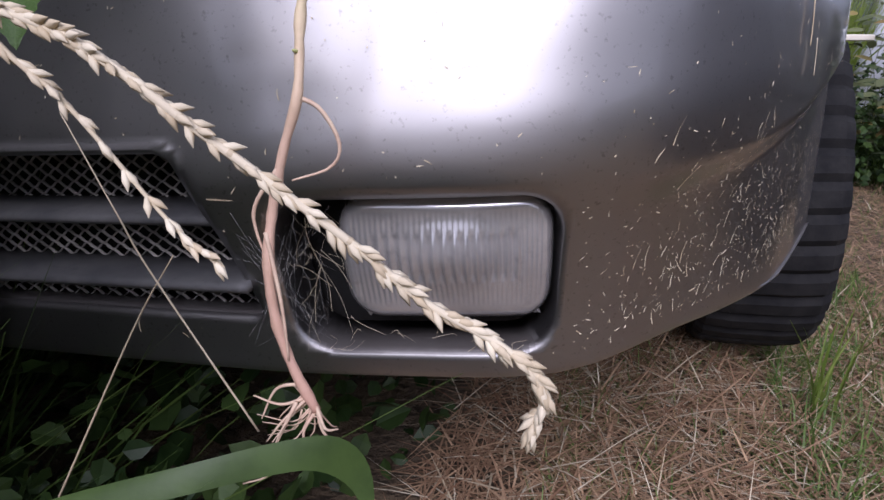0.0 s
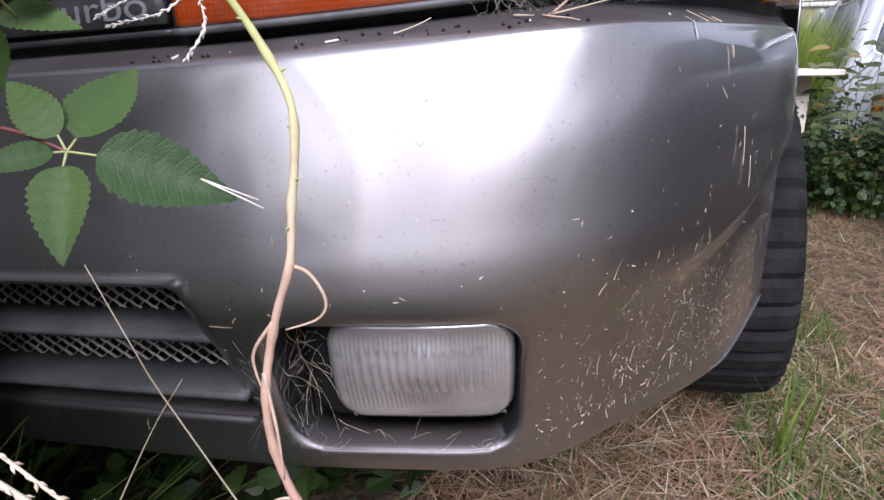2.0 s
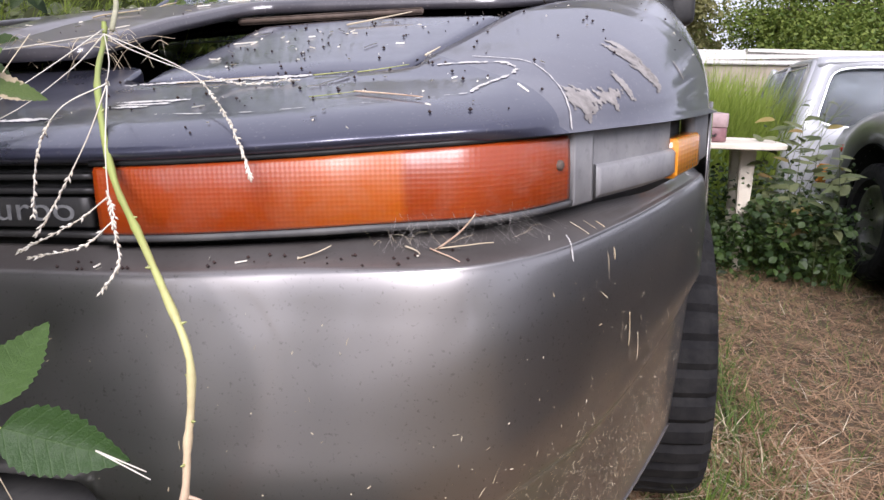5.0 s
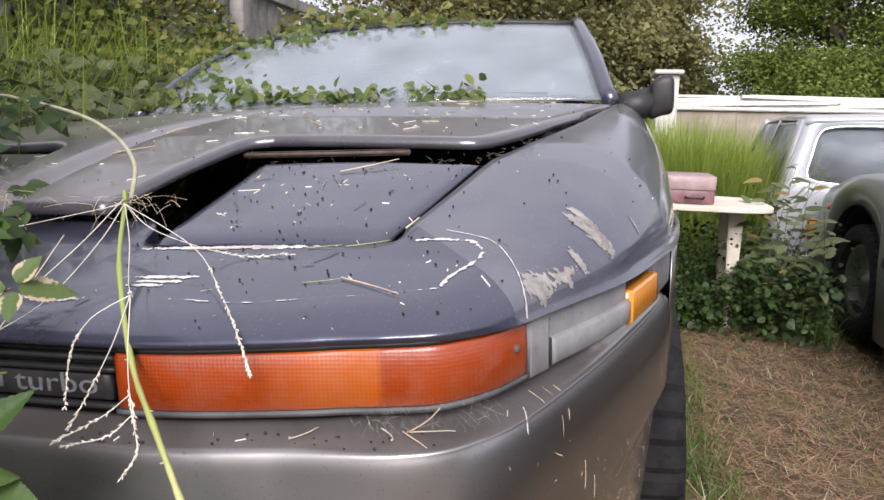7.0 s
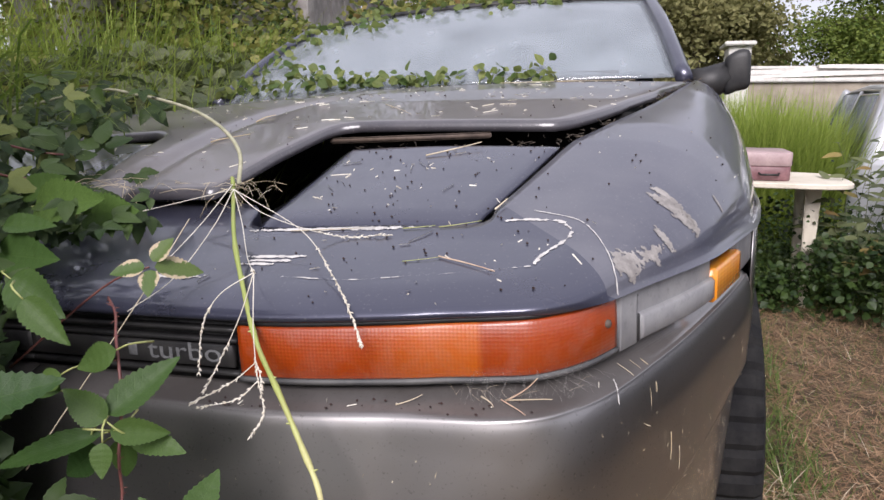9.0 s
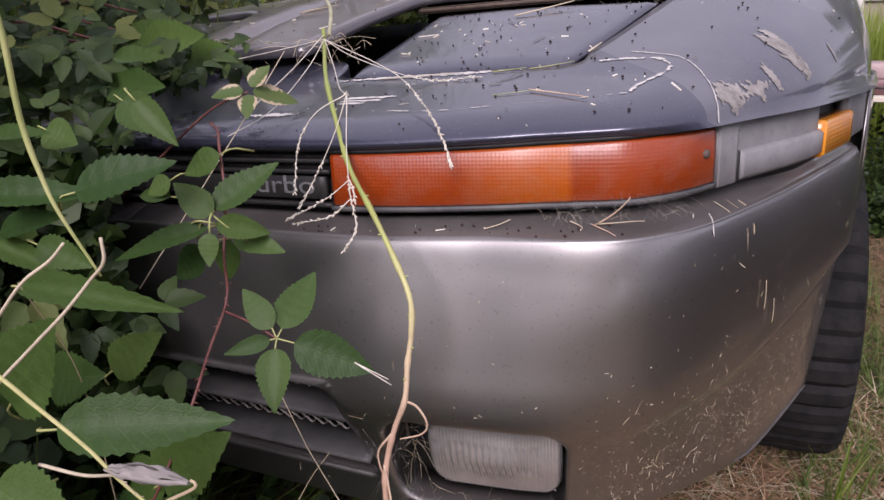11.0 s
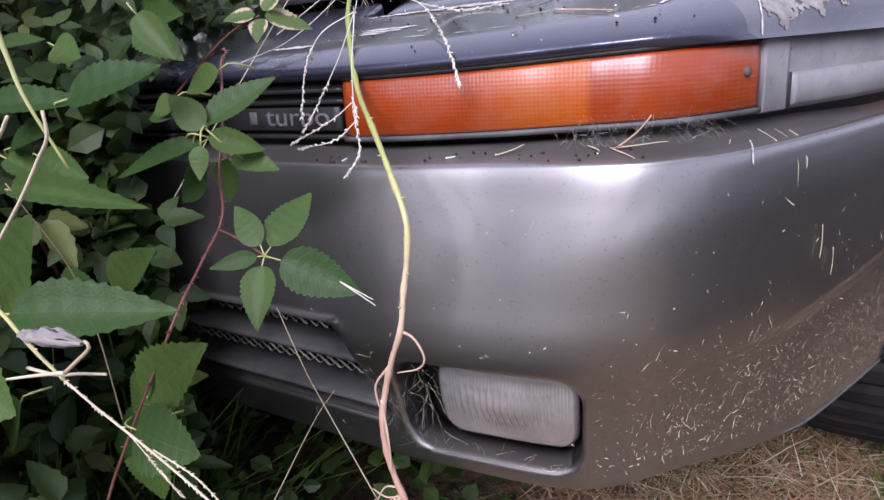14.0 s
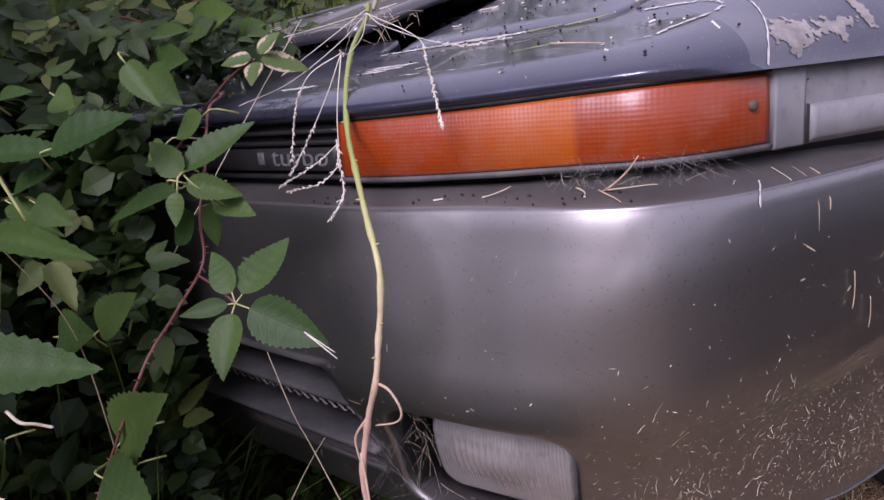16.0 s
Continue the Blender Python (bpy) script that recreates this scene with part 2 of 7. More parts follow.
NIBBLED = veined("withered_edge_leaf", (0.06, 0.12, 0.03), (0.12, 0.17, 0.05), (0.55, 0.45, 0.30))
CANE = plain("red_cane", (0.12, 0.035, 0.035), (0.2, 0.08, 0.06), 0.5, 60)
STEMGREEN = plain("green_stem", (0.30, 0.34, 0.11), (0.42, 0.42, 0.17), 0.5, 40)
STEMFADE = plain("stem_fading_to_root", (0.40, 0.40, 0.15), (0.50, 0.46, 0.20), 0.55, 50)
STEMGREY = plain("grey_green_stem", (0.30, 0.30, 0.19), (0.44, 0.42, 0.30), 0.65, 70, bumps=0.4)
STEMDRY = plain("dry_stem", (0.54, 0.36, 0.26), (0.68, 0.53, 0.38), 0.65, 60)
def stem_tones(name):
    """Plant stem: green above, fading to straw and then to the pinkish root below."""
    m, nt, nodes, links, p = tree(name)
    tc, sep = nodes.new("ShaderNodeTexCoord"), nodes.new("ShaderNodeSeparateXYZ")
    links.new(tc.outputs["Object"], sep.inputs[0])
    n = noise_node(nt, 60, 5)
    base = ramp(nt, sep.outputs[2], [(0.40, (0.52, 0.31, 0.23)), (0.55, (0.64, 0.44, 0.32)), (0.61, (0.68, 0.55, 0.36)), (0.67, (0.56, 0.53, 0.25)), (0.74, (0.33, 0.38, 0.11)), (0.9, (0.25, 0.31, 0.08))])
    f = ramp(nt, n.outputs[0], [(0.45, grey(0)), (0.75, grey(0.4))])
    links.new(mixed(nt, f, base, (0.30, 0.20, 0.10)), p.inputs["Base Color"])
    p.inputs["Roughness"].default_value = 0.55
    bump(nt, n.outputs[0], 0.4, 0.001, p)
    return m


STEMTONES = stem_tones("stem_tones")
BARK = plain("bark", (0.07, 0.055, 0.04), (0.15, 0.12, 0.09), 0.9, 12, bumps=0.6, dist=0.02)
TREELEAF = leafy("tree_leaf", (0.085, 0.145, 0.025), (0.27, 0.33, 0.07), 0.5, 0.4)
TREELEAF2 = leafy("olive_tree_leaf", (0.20, 0.205, 0.08), (0.38, 0.36, 0.16), 0.6, 0.45)
MEADOW = leafy("sunlit_meadow_grass", (0.22, 0.31, 0.05), (0.38, 0.46, 0.10), 0.5, 0.35)
BANKLEAF = leafy("dull_bank_leaf", (0.14, 0.17, 0.04), (0.36, 0.34, 0.10), 0.5, 0.45)
WEEDLEAF = leafy("grey_green_weed", (0.07, 0.095, 0.04), (0.17, 0.19, 0.085), 0.5, 0.3)
SHEDWALL = plain("beige_shed_boards", (0.26, 0.22, 0.17), (0.38, 0.33, 0.26), 0.8, 5)
DEADLEAF = leafy("yellowed_leaf", (0.22, 0.14, 0.05), (0.36, 0.30, 0.10), 0.6, 0.3)
SOIL = plain("litter_soil", (0.06, 0.042, 0.025), (0.15, 0.105, 0.06), 0.95, 6, bumps=0.8, dist=0.03)
FENCEWOOD = plain("weathered_plank", (0.22, 0.20, 0.19), (0.36, 0.34, 0.32), 0.85, 8, bumps=0.4)
WHITEWOOD = plain("flaking_white_paint", (0.55, 0.53, 0.49), (0.72, 0.70, 0.66), 0.7, 9)
BENCHTOP = plain("cream_board", (0.62, 0.56, 0.45), (0.74, 0.68, 0.57), 0.6, 7)
CASE = plain("maroon_vinyl", (0.15, 0.065, 0.072), (0.25, 0.13, 0.138), 0.5, 18)
CASELID = plain("faded_pink_vinyl", (0.34, 0.235, 0.235), (0.46, 0.34, 0.335), 0.5, 18)
SILVER = paint("silver_paint", (0.47, 0.485, 0.515), (0.5, 0.48, 0.44), 0.3, 0.35, 0.6, 0.2)
SILVERDARK = paint("grey_silver_paint", (0.27, 0.28, 0.29), (0.3, 0.29, 0.27), 0.6, 0.35, 0.6, 0.35)
CHROME = plain("chrome", (0.7, 0.7, 0.7), (0.8, 0.8, 0.8), 0.15, 30, 1.0, 0)
REDLENS = lens_plastic("red_lens", (0.7, 0.05, 0.02), (0.5, 0.03, 0.015), 60)


# ---- building helpers ----
def thing(name, label, category, group="", kind="", m=None):
    ob = tagged(new(name), label, category, group, kind)
    if m is not None:
        ob.matrix_world = m
    return ob


def mesh_of(name, bm, mat, smooth=True):
    me = bpy.data.meshes.new(name)
    bm.to_mesh(me)
    bm.free()
    me.materials.append(mat)
    if smooth:
        me.polygons.foreach_set("use_smooth", [True] * len(me.polygons))
    return me


def part(name, bm, mat, parent, label="", smooth=True):
    ob = new(name, mesh_of(name, bm, mat, smooth))
    ob.parent = parent
    return tagged(ob, label) if label else ob


def raw(name, verts, faces, mat, smooth=False):
    me = bpy.data.meshes.new(name)
    me.from_pydata(verts, [], faces)
    me.materials.append(mat)
    if smooth:
        me.polygons.foreach_set("use_smooth", [True] * len(me.polygons))
    return me


def thicken(ob, t, offset=-1.0):
    s = ob.modifiers.new("thickness", "SOLIDIFY")
    s.thickness, s.offset = t, offset
    return ob


def grid(bm, rows, flip=False):
    """Rows of points become a sheet."""
    vs = [[bm.verts.new(p) for p in r] for r in rows]
    for a, b in zip(vs, vs[1:]):
        for i in range(len(a) - 1):
            f = (a[i], a[i + 1], b[i + 1], b[i])
            bm.faces.new(f[::-1] if flip else f)
    return vs


def box(bm, x0, x1, y0, y1, z0, z1, bevel=0.0, m=None):
    v = [bm.verts.new((x, y, z)) for x in (x0, x1) for y in (y0, y1) for z in (z0, z1)]
    fs = [bm.faces.new([v[i] for i in q]) for q in ((0, 1, 3, 2), (4, 6, 7, 5), (0, 4, 5, 1), (2, 3, 7, 6), (0, 2, 6, 4), (1, 5, 7, 3))]
    if bevel:
        geom = [e for e in bm.edges if e.verts[0] in v and e.verts[1] in v]
        r = bmesh.ops.bevel(bm, geom=geom, offset=bevel, segments=2, affect="EDGES")
        v = [x for x in r["verts"]] + [x for x in v if x.is_valid]
    if m is not None:
        bmesh.ops.transform(bm, matrix=m, verts=list({x for x in v if x.is_valid}))


def smooth_line(pts, n):
    """A Catmull-Rom line of n+1 points through the given ones."""
    p = np.array(pts, float)
    p = np.vstack([2 * p[0] - p[1], p, 2 * p[-1] - p[-2]])
    out = []
    for t in np.linspace(0, len(p) - 3 - 1e-9, n + 1):
        i, f = int(t), t - int(t)
        a, b, c, d = p[i : i + 4]
        out.append(0.5 * (2 * b + (c - a) * f + (2 * a - 5 * b + 4 * c - d) * f * f + (3 * b - a - 3 * c + d) * f**3))
    return np.array(out)


def tube(bm, line, radii, sides=6):
    """A round stem along a line, closed at both ends."""
    line = [Vector(p) for p in line]
    rings = []
    side = Vector((0.31, 0.87, 0.38))
    for i, p in enumerate(line):
        d = (line[min(i + 1, len(line) - 1)] - line[max(i - 1, 0)]).normalized()
        a = d.cross(side)
        a = a.normalized() if a.length > 1e-4 else d.orthogonal().normalized()
        b = d.cross(a)
        r = float(radii if not hasattr(radii, "__len__") else radii[i])
        rings.append([bm.verts.new(p + r * (math.cos(k * math.tau / sides) * a + math.sin(k * math.tau / sides) * b)) for k in range(sides)])
    for u, v in zip(rings, rings[1:]):
        for k in range(sides):
            bm.faces.new((u[k], u[(k + 1) % sides], v[(k + 1) % sides], v[k]))
    bm.faces.new(rings[0][::-1])
    bm.faces.new(rings[-1])


def step(x, a, b):
    t = min(max((x - a) / (b - a), 0), 1)
    return t * t * (3 - 2 * t)


# ---- the sports car: plan and sections (its own frame: s across from the middle, y backwards) ----
XC = -0.35
PLAN = smooth_line([(0, -0.030), (0.25, -0.029), (0.36, -0.0265), (0.45, -0.0165), (0.53, -0.004), (0.59, 0.017), (0.64, 0.052), (0.685, 0.12), (0.725, 0.21), (0.77, 0.325), (0.825, 0.49), (0.862, 0.62), (0.885, 0.75)], 440)
PLEN = np.r_[0, np.cumsum(np.hypot(*np.diff(PLAN, axis=0).T))]
PTAN = np.gradient(PLAN, PLEN, axis=0)
PTAN /= np.linalg.norm(PTAN, axis=1)[:, None]


def plan(u):
    """Place and outward direction at a length u along the nose's outline."""
    p = [np.interp(u, PLEN, PLAN[:, k]) for k in (0, 1)]
    t = [np.interp(u, PLEN, PTAN[:, k]) for k in (0, 1)]
    return np.array(p), np.array([t[1], -t[0]])


def u_of_s(s):
    return float(np.interp(s, PLAN[:, 0], PLEN))


def u_of_y(y):
    return float(np.interp(y, PLAN[:, 1], PLEN))


def on_plan(u, inset, z, mirror=1):
    p, n = plan(abs(u))
    p = p - n * inset
    return (XC + mirror * p[0], p[1], z)


U_STRIP0, U_STRIP1 = u_of_s(0.298), u_of_y(0.150) + 0.011
U_MARK0, U_MARK1, U_END = u_of_y(0.375), u_of_y(0.50), u_of_y(0.625)


def strip_in(u):
    """How far the lamp band lies behind the bumper's outline."""
    return 0.074 - 0.045 * step(u, u_of_s(0.52), u_of_s(0.69)) - 0.024 * step(u, u_of_s(0.69), U_MARK0)


def rise(u):
    return 0.012 * step(u, u_of_s(0.3), u_of_s(0.69)) + 0.002 * step(u, u_of_s(0.69), U_MARK1)


def band(u0, u1, section, n=60, mirror=1, inset=strip_in, lift=rise):
    """A closed moulding along the outline; section: (outward, z) points, anticlockwise seen from its start."""
    bm = bmesh.new()
    rings = []
    for k in range(n + 1):
        u = u0 + (u1 - u0) * k / n
        rings.append([bm.verts.new(on_plan(u, inset(u) - o, z + lift(u), mirror)) for o, z in section])
    m = len(section)
    for a, b in zip(rings, rings[1:]):
        for i in range(m):
            f = (a[i], b[i], b[(i + 1) % m], a[(i + 1) % m])
            bm.faces.new(f)
    bm.faces.new(rings[0])
    bm.faces.new(rings[-1][::-1])
    bmesh.ops.recalc_face_normals(bm, faces=bm.faces)
    return bm


def bar_section(o0, o1, z0, z1, r=0.002):
    return [(o0, z0), (o1 - r, z0), (o1, z0 + r), (o1, z1 - r), (o1 - r, z1), (o0, z1)]


car = thing("sports_car", "abandoned two-tone dark coupe with pop-up headlamp lids, overgrown by brambles", "car", m=pose(0, 0, 0, 0, -3, 0))

# bumper skin: profile of (height, inset), lower part tucked in at the front only
LOW = [(0.352, 0.085), (0.350, 0.066), (0.354, 0.054), (0.372, 0.049), (0.41, 0.042), (0.46, 0.028), (0.495, 0.014), (0.52, 0.006), (0.55, 0.000), (0.59, -0.001)]
PROFILE = smooth_line(LOW + [(0.640, -0.002), (0.664, -0.001), (0.680, 0.0020), (0.6885, 0.0065), (0.6918, 0.0125), (0.698, 0.05), (0.709, 0.09)], 96)
PROFILE_FRONT = smooth_line(LOW[:6] + [(0.495, 0.0115), (0.515, 0.0055), (0.540, 0.0070), (0.570, 0.0135), (0.605, 0.0220), (0.640, 0.0312), (0.669, 0.0392), (0.687, 0.0450), (0.6938, 0.0500), (0.6985, 0.060), (0.709, 0.09)], 96)
FOG = (u_of_s(0.366), u_of_s(0.573), 0.374, 0.502, 0.034)   # opening: along, height, corner radius
GRILLE = (-0.02, u_of_s(0.347), 0.400, 0.536, 0.012)


def rr_dist(u, z, hole, slant=0.0):
    u0, u1, z0, z1, r = hole
    u = u + slant * (z - z0)
    dx, dz = abs(u - (u0 + u1) / 2) - (u1 - u0) / 2 + r, abs(z - (z0 + z1) / 2) - (z1 - z0) / 2 + r
    return math.hypot(max(dx, 0), max(dz, 0)) + min(max(dx, dz), 0) - r


def arch_y(z):
    """Where the bumper's flank is cut away before the wheel, by height."""
    return float(np.interp(z, [0.35, 0.385, 0.42, 0.46, 0.51, 0.56, 0.62, 0.72], [0.475, 0.50, 0.525, 0.55, 0.58, 0.615, 0.63, 0.635]))


U_C0, U_C1, U_C2 = u_of_s(0.50), u_of_y(0.16), u_of_y(0.56)


def skin_point(u, z, inset, mirror):
    w = step(u, u_of_s(0.60), u_of_y(0.28))
    if z < 0.55:
        inset *= 1 - 0.97 * w
    # soft crease climbing towards the wheel, the skin under it set back
    crease = 0.505 + 0.012 * step(u, U_C0, U_C1) + 0.042 * min(max((u - U_C1) / (U_C2 - U_C1), 0), 1)
    inset += 0.0125 * step(u, U_C0, U_C1) * (1 - step(z, crease - 0.030, crease))
    z += 0.012 * step(u, u_of_s(0.56), u_of_y(0.14)) * (1 - step(z, 0.352, 0.50))
    top = step(z, 0.66, 0.70)
    if inset > 0.012 and z > 0.56:
        inset = 0.012 + (inset - 0.012) * (1 + ((strip_in(u) + 0.012) / 0.09 - 1) * step(z, 0.56, 0.70))
    return on_plan(u, inset, z + rise(u) * top, mirror)


def bumper_half(mirror):
    bm = bmesh.new()
    info = {}
    us = np.r_[np.arange(0, u_of_s(0.62), 0.006), np.linspace(u_of_s(0.62), U_END, 52)]
    rows = []
    for (z1, in1), (z2, in2) in zip(PROFILE, PROFILE_FRONT):
        z = z1
        end = u_of_y(arch_y(z + 0.012 * (1 - step(z, 0.352, 0.50))))
        row = []
        for u in us:
            uu = u + (end - U_END) * step(u, u_of_y(0.15), U_END)
            w = step(uu, u_of_s(0.465), u_of_s(0.685))
            z, inset = z2 + (z1 - z2) * w, in2 + (in1 - in2) * w
            v = bm.verts.new(skin_point(uu, z, inset, mirror))
            info[v] = (uu, z, inset)
            row.append(v)
        rows.append(row)
    dead = []
    for a, b in zip(rows, rows[1:]):
        for i in range(len(us) - 1):
            q = (a[i], b[i], b[i + 1], a[i + 1])
            f = bm.faces.new(q if mirror > 0 else q[::-1])
            cu, cz = sum(info[v][0] for v in q) / 4, sum(info[v][1] for v in q) / 4
            if 0.36 < cz < 0.6 and info[q[0]][2] < 0.06:
                if rr_dist(cu, cz, FOG) < 0 or rr_dist(cu, cz, GRILLE, 0.27) < 0:
                    dead.append(f)
    bmesh.ops.delete(bm, geom=dead, context="FACES")
    rims = {}
    for v in list(info):
        if not v.is_valid or not v.is_boundary or not v.link_faces:
            continue
        uu, z, inset = info[v]
        for k, (hole, sl) in enumerate(((FOG, 0.0), (GRILLE, 0.27))):
            d = rr_dist(uu, z, hole, sl)
            if abs(d) < 0.012 and 0.36 < z < 0.6 and uu > 0.001 and inset < 0.06:
                e = 1e-4
                gu, gz = (rr_dist(uu + e, z, hole, sl) - d) / e, (rr_dist(uu, z + e, hole, sl) - d) / e
                g2 = gu * gu + gz * gz or 1
                uu, z = uu - d * gu / g2, z - d * gz / g2
                inset = float(np.interp(z, PROFILE[8:60, 0], PROFILE[8:60, 1]))
                v.co = skin_point(uu, z, inset, mirror)
                info[v] = (uu, z, inset)
                rims[v] = k
    # the openings' returns
    edges = [e for e in bm.edges if e.is_boundary and e.verts[0] in rims and e.verts[1] in rims]
    depth = {0: (0.006, 0.05), 1: (0.004, 0.045)}
    for stage in (0, 1):
        ext = bmesh.ops.extrude_edge_only(bm, edges=edges)
        nv = [g for g in ext["geom"] if isinstance(g, bmesh.types.BMVert)]
        old = {}
        for e in edges:
            for v in e.verts:
                old[tuple(round(c, 6) for c in v.co)] = v
        for v in nv:
            src = old[tuple(round(c, 6) for c in v.co)]
            uu, z, inset = info[src]
            k = rims[src]
            hole = (FOG, GRILLE)[k]
            cz = (hole[2] + hole[3]) / 2
            d = depth[k][stage]
            p = Vector(skin_point(uu, z + (cz - z) * (0.055 if stage == 0 else 0.05), inset + d, mirror))
            v.co = p
            info[v], rims[v] = (uu, z, inset + d if stage == 0 else inset), k
        edges = [g for g in ext["geom"] if isinstance(g, bmesh.types.BMEdge) and g.verts[0] in rims and g.verts[1] in rims and g.is_boundary]
    return bm


def joined(a, b):
    me = bpy.data.meshes.new("tmp")
    b.to_mesh(me)
    b.free()
    a.from_mesh(me)
    bpy.data.meshes.remove(me)
    bmesh.ops.remove_doubles(a, verts=a.verts, dist=0.0004)
    return a


bm = joined(bumper_half(1), bumper_half(-1))
bmesh.ops.recalc_face_normals(bm, faces=bm.faces)
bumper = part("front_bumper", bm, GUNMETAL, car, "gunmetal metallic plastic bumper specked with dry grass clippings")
thicken(bumper, 0.003)

# near-black sheets painting the deep shade behind the openings
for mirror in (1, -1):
    part("bumper_cavity", band(0.0, u_of_s(0.60), [(-0.125, 0.36), (-0.115, 0.36), (-0.115, 0.53), (-0.125, 0.53)], 30, mirror, lambda u: 0, lambda u: 0), GAPSHADE, car)

# fog lamps: housing, fluted glass
for mirror in (1, -1):
    bm = bmesh.new()
    u0, u1, z0, z1 = u_of_s(0.411), u_of_s(0.5705), 0.397, 0.498
    rows = []
    nu, nz = 168, 30
    for j in range(nz + 1):
        z = z0 + (z1 - z0) * j / nz
        row = []
        for i in range(nu + 1):
            f = i / nu
            u = u0 + (u1 - u0) * f
            hole = (u0, u1, z0, z1, 0.027)
            d = rr_dist(u, z, hole)
            zz = z
            # pull the outer corners round
            if d > -0.004:
                cu, cz = min(max(u, u0 + 0.027), u1 - 0.027), min(max(z, z0 + 0.027), z1 - 0.027)
                k = min(1.0, 0.0268 / max(math.hypot(u - cu, z - cz), 1e-6))
                u, zz = cu + (u - cu) * k, cz + (z - cz) * k
            edge = 0.010 * (1 - min(max(-d, 0) / 0.010, 1)) ** 2
            core = step(f, 0.12, 0.2) * (1 - step(f, 0.78, 0.86)) * step(zz, z0 + 0.036, z0 + 0.042) * (1 - step(zz, z1 - 0.034, z1 - 0.026))
            fine = 1.0 if 0.010 < -d and zz > z0 + 0.020 and zz < z1 - 0.016 and 0.06 < f < 0.94 else 0.0
            flute = 0.0032 * core * math.sin(f * math.pi * 21) ** 2 + 0.0008 * fine * (1 - core) * math.sin(f * math.pi * 42) ** 2
            row.append(on_plan(u, 0.036 + 0.20 * (z1 - zz) - 0.006 * math.sin(math.pi * (zz - z0) / (z1 - z0)) - 0.010 * math.exp(-(((f - 0.5) / 0.27) ** 2) - ((zz - z0 - 0.056) / 0.021) ** 2) + edge + flute, zz, mirror))
        rows.append(row)
    grid(bm, rows, mirror < 0)
    lamp = part("fog_lamp", bm, FOGGLASS, car, "dusty fluted glass fog lamp")
    thicken(lamp, 0.004)
    bm = band(u0 + 0.004, u1 - 0.004, [(-0.10, z0 + 0.004), (-0.086, z0 + 0.002), (-0.052, z1 - 0.004), (-0.10, z1 - 0.004)], 20, mirror, lambda u: 0, lambda u: 0)
    part("lamp_housing", bm, BLACK, lamp)

# grille blades and mesh
flat0 = lambda u: 0.0
for mirror in (1, -1):
    for z, end in ((0.487, 0.328), (0.437, 0.341)):
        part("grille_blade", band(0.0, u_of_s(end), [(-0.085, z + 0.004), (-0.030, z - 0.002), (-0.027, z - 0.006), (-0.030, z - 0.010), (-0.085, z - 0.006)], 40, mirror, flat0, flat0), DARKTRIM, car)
    bm = bmesh.new()
    for k in range(27):
        zc = 0.400 + k * 0.0052
        end = u_of_s(0.33)
        line = [(u, zc + 0.0026 * math.sin(u * math.tau / 0.017 + math.pi * (k % 2))) for u in np.arange(0.0, end, 0.0021)]
        top = [bm.verts.new(on_plan(u, 0.072, z + 0.0007, mirror)) for u, z in line]
        front = [bm.verts.new(on_plan(u, 0.069, z, mirror)) for u, z in line]
        low = [bm.verts.new(on_plan(u, 0.072, z - 0.0007, mirror)) for u, z in line]
        for a, b in ((top, front), (front, low)):
            for n in range(len(line) - 1):
                bm.faces.new((a[n], a[n + 1], b[n + 1], b[n]))
    part("grille_mesh", bm, MESHMETAL, car, "dusty expanded metal mesh")

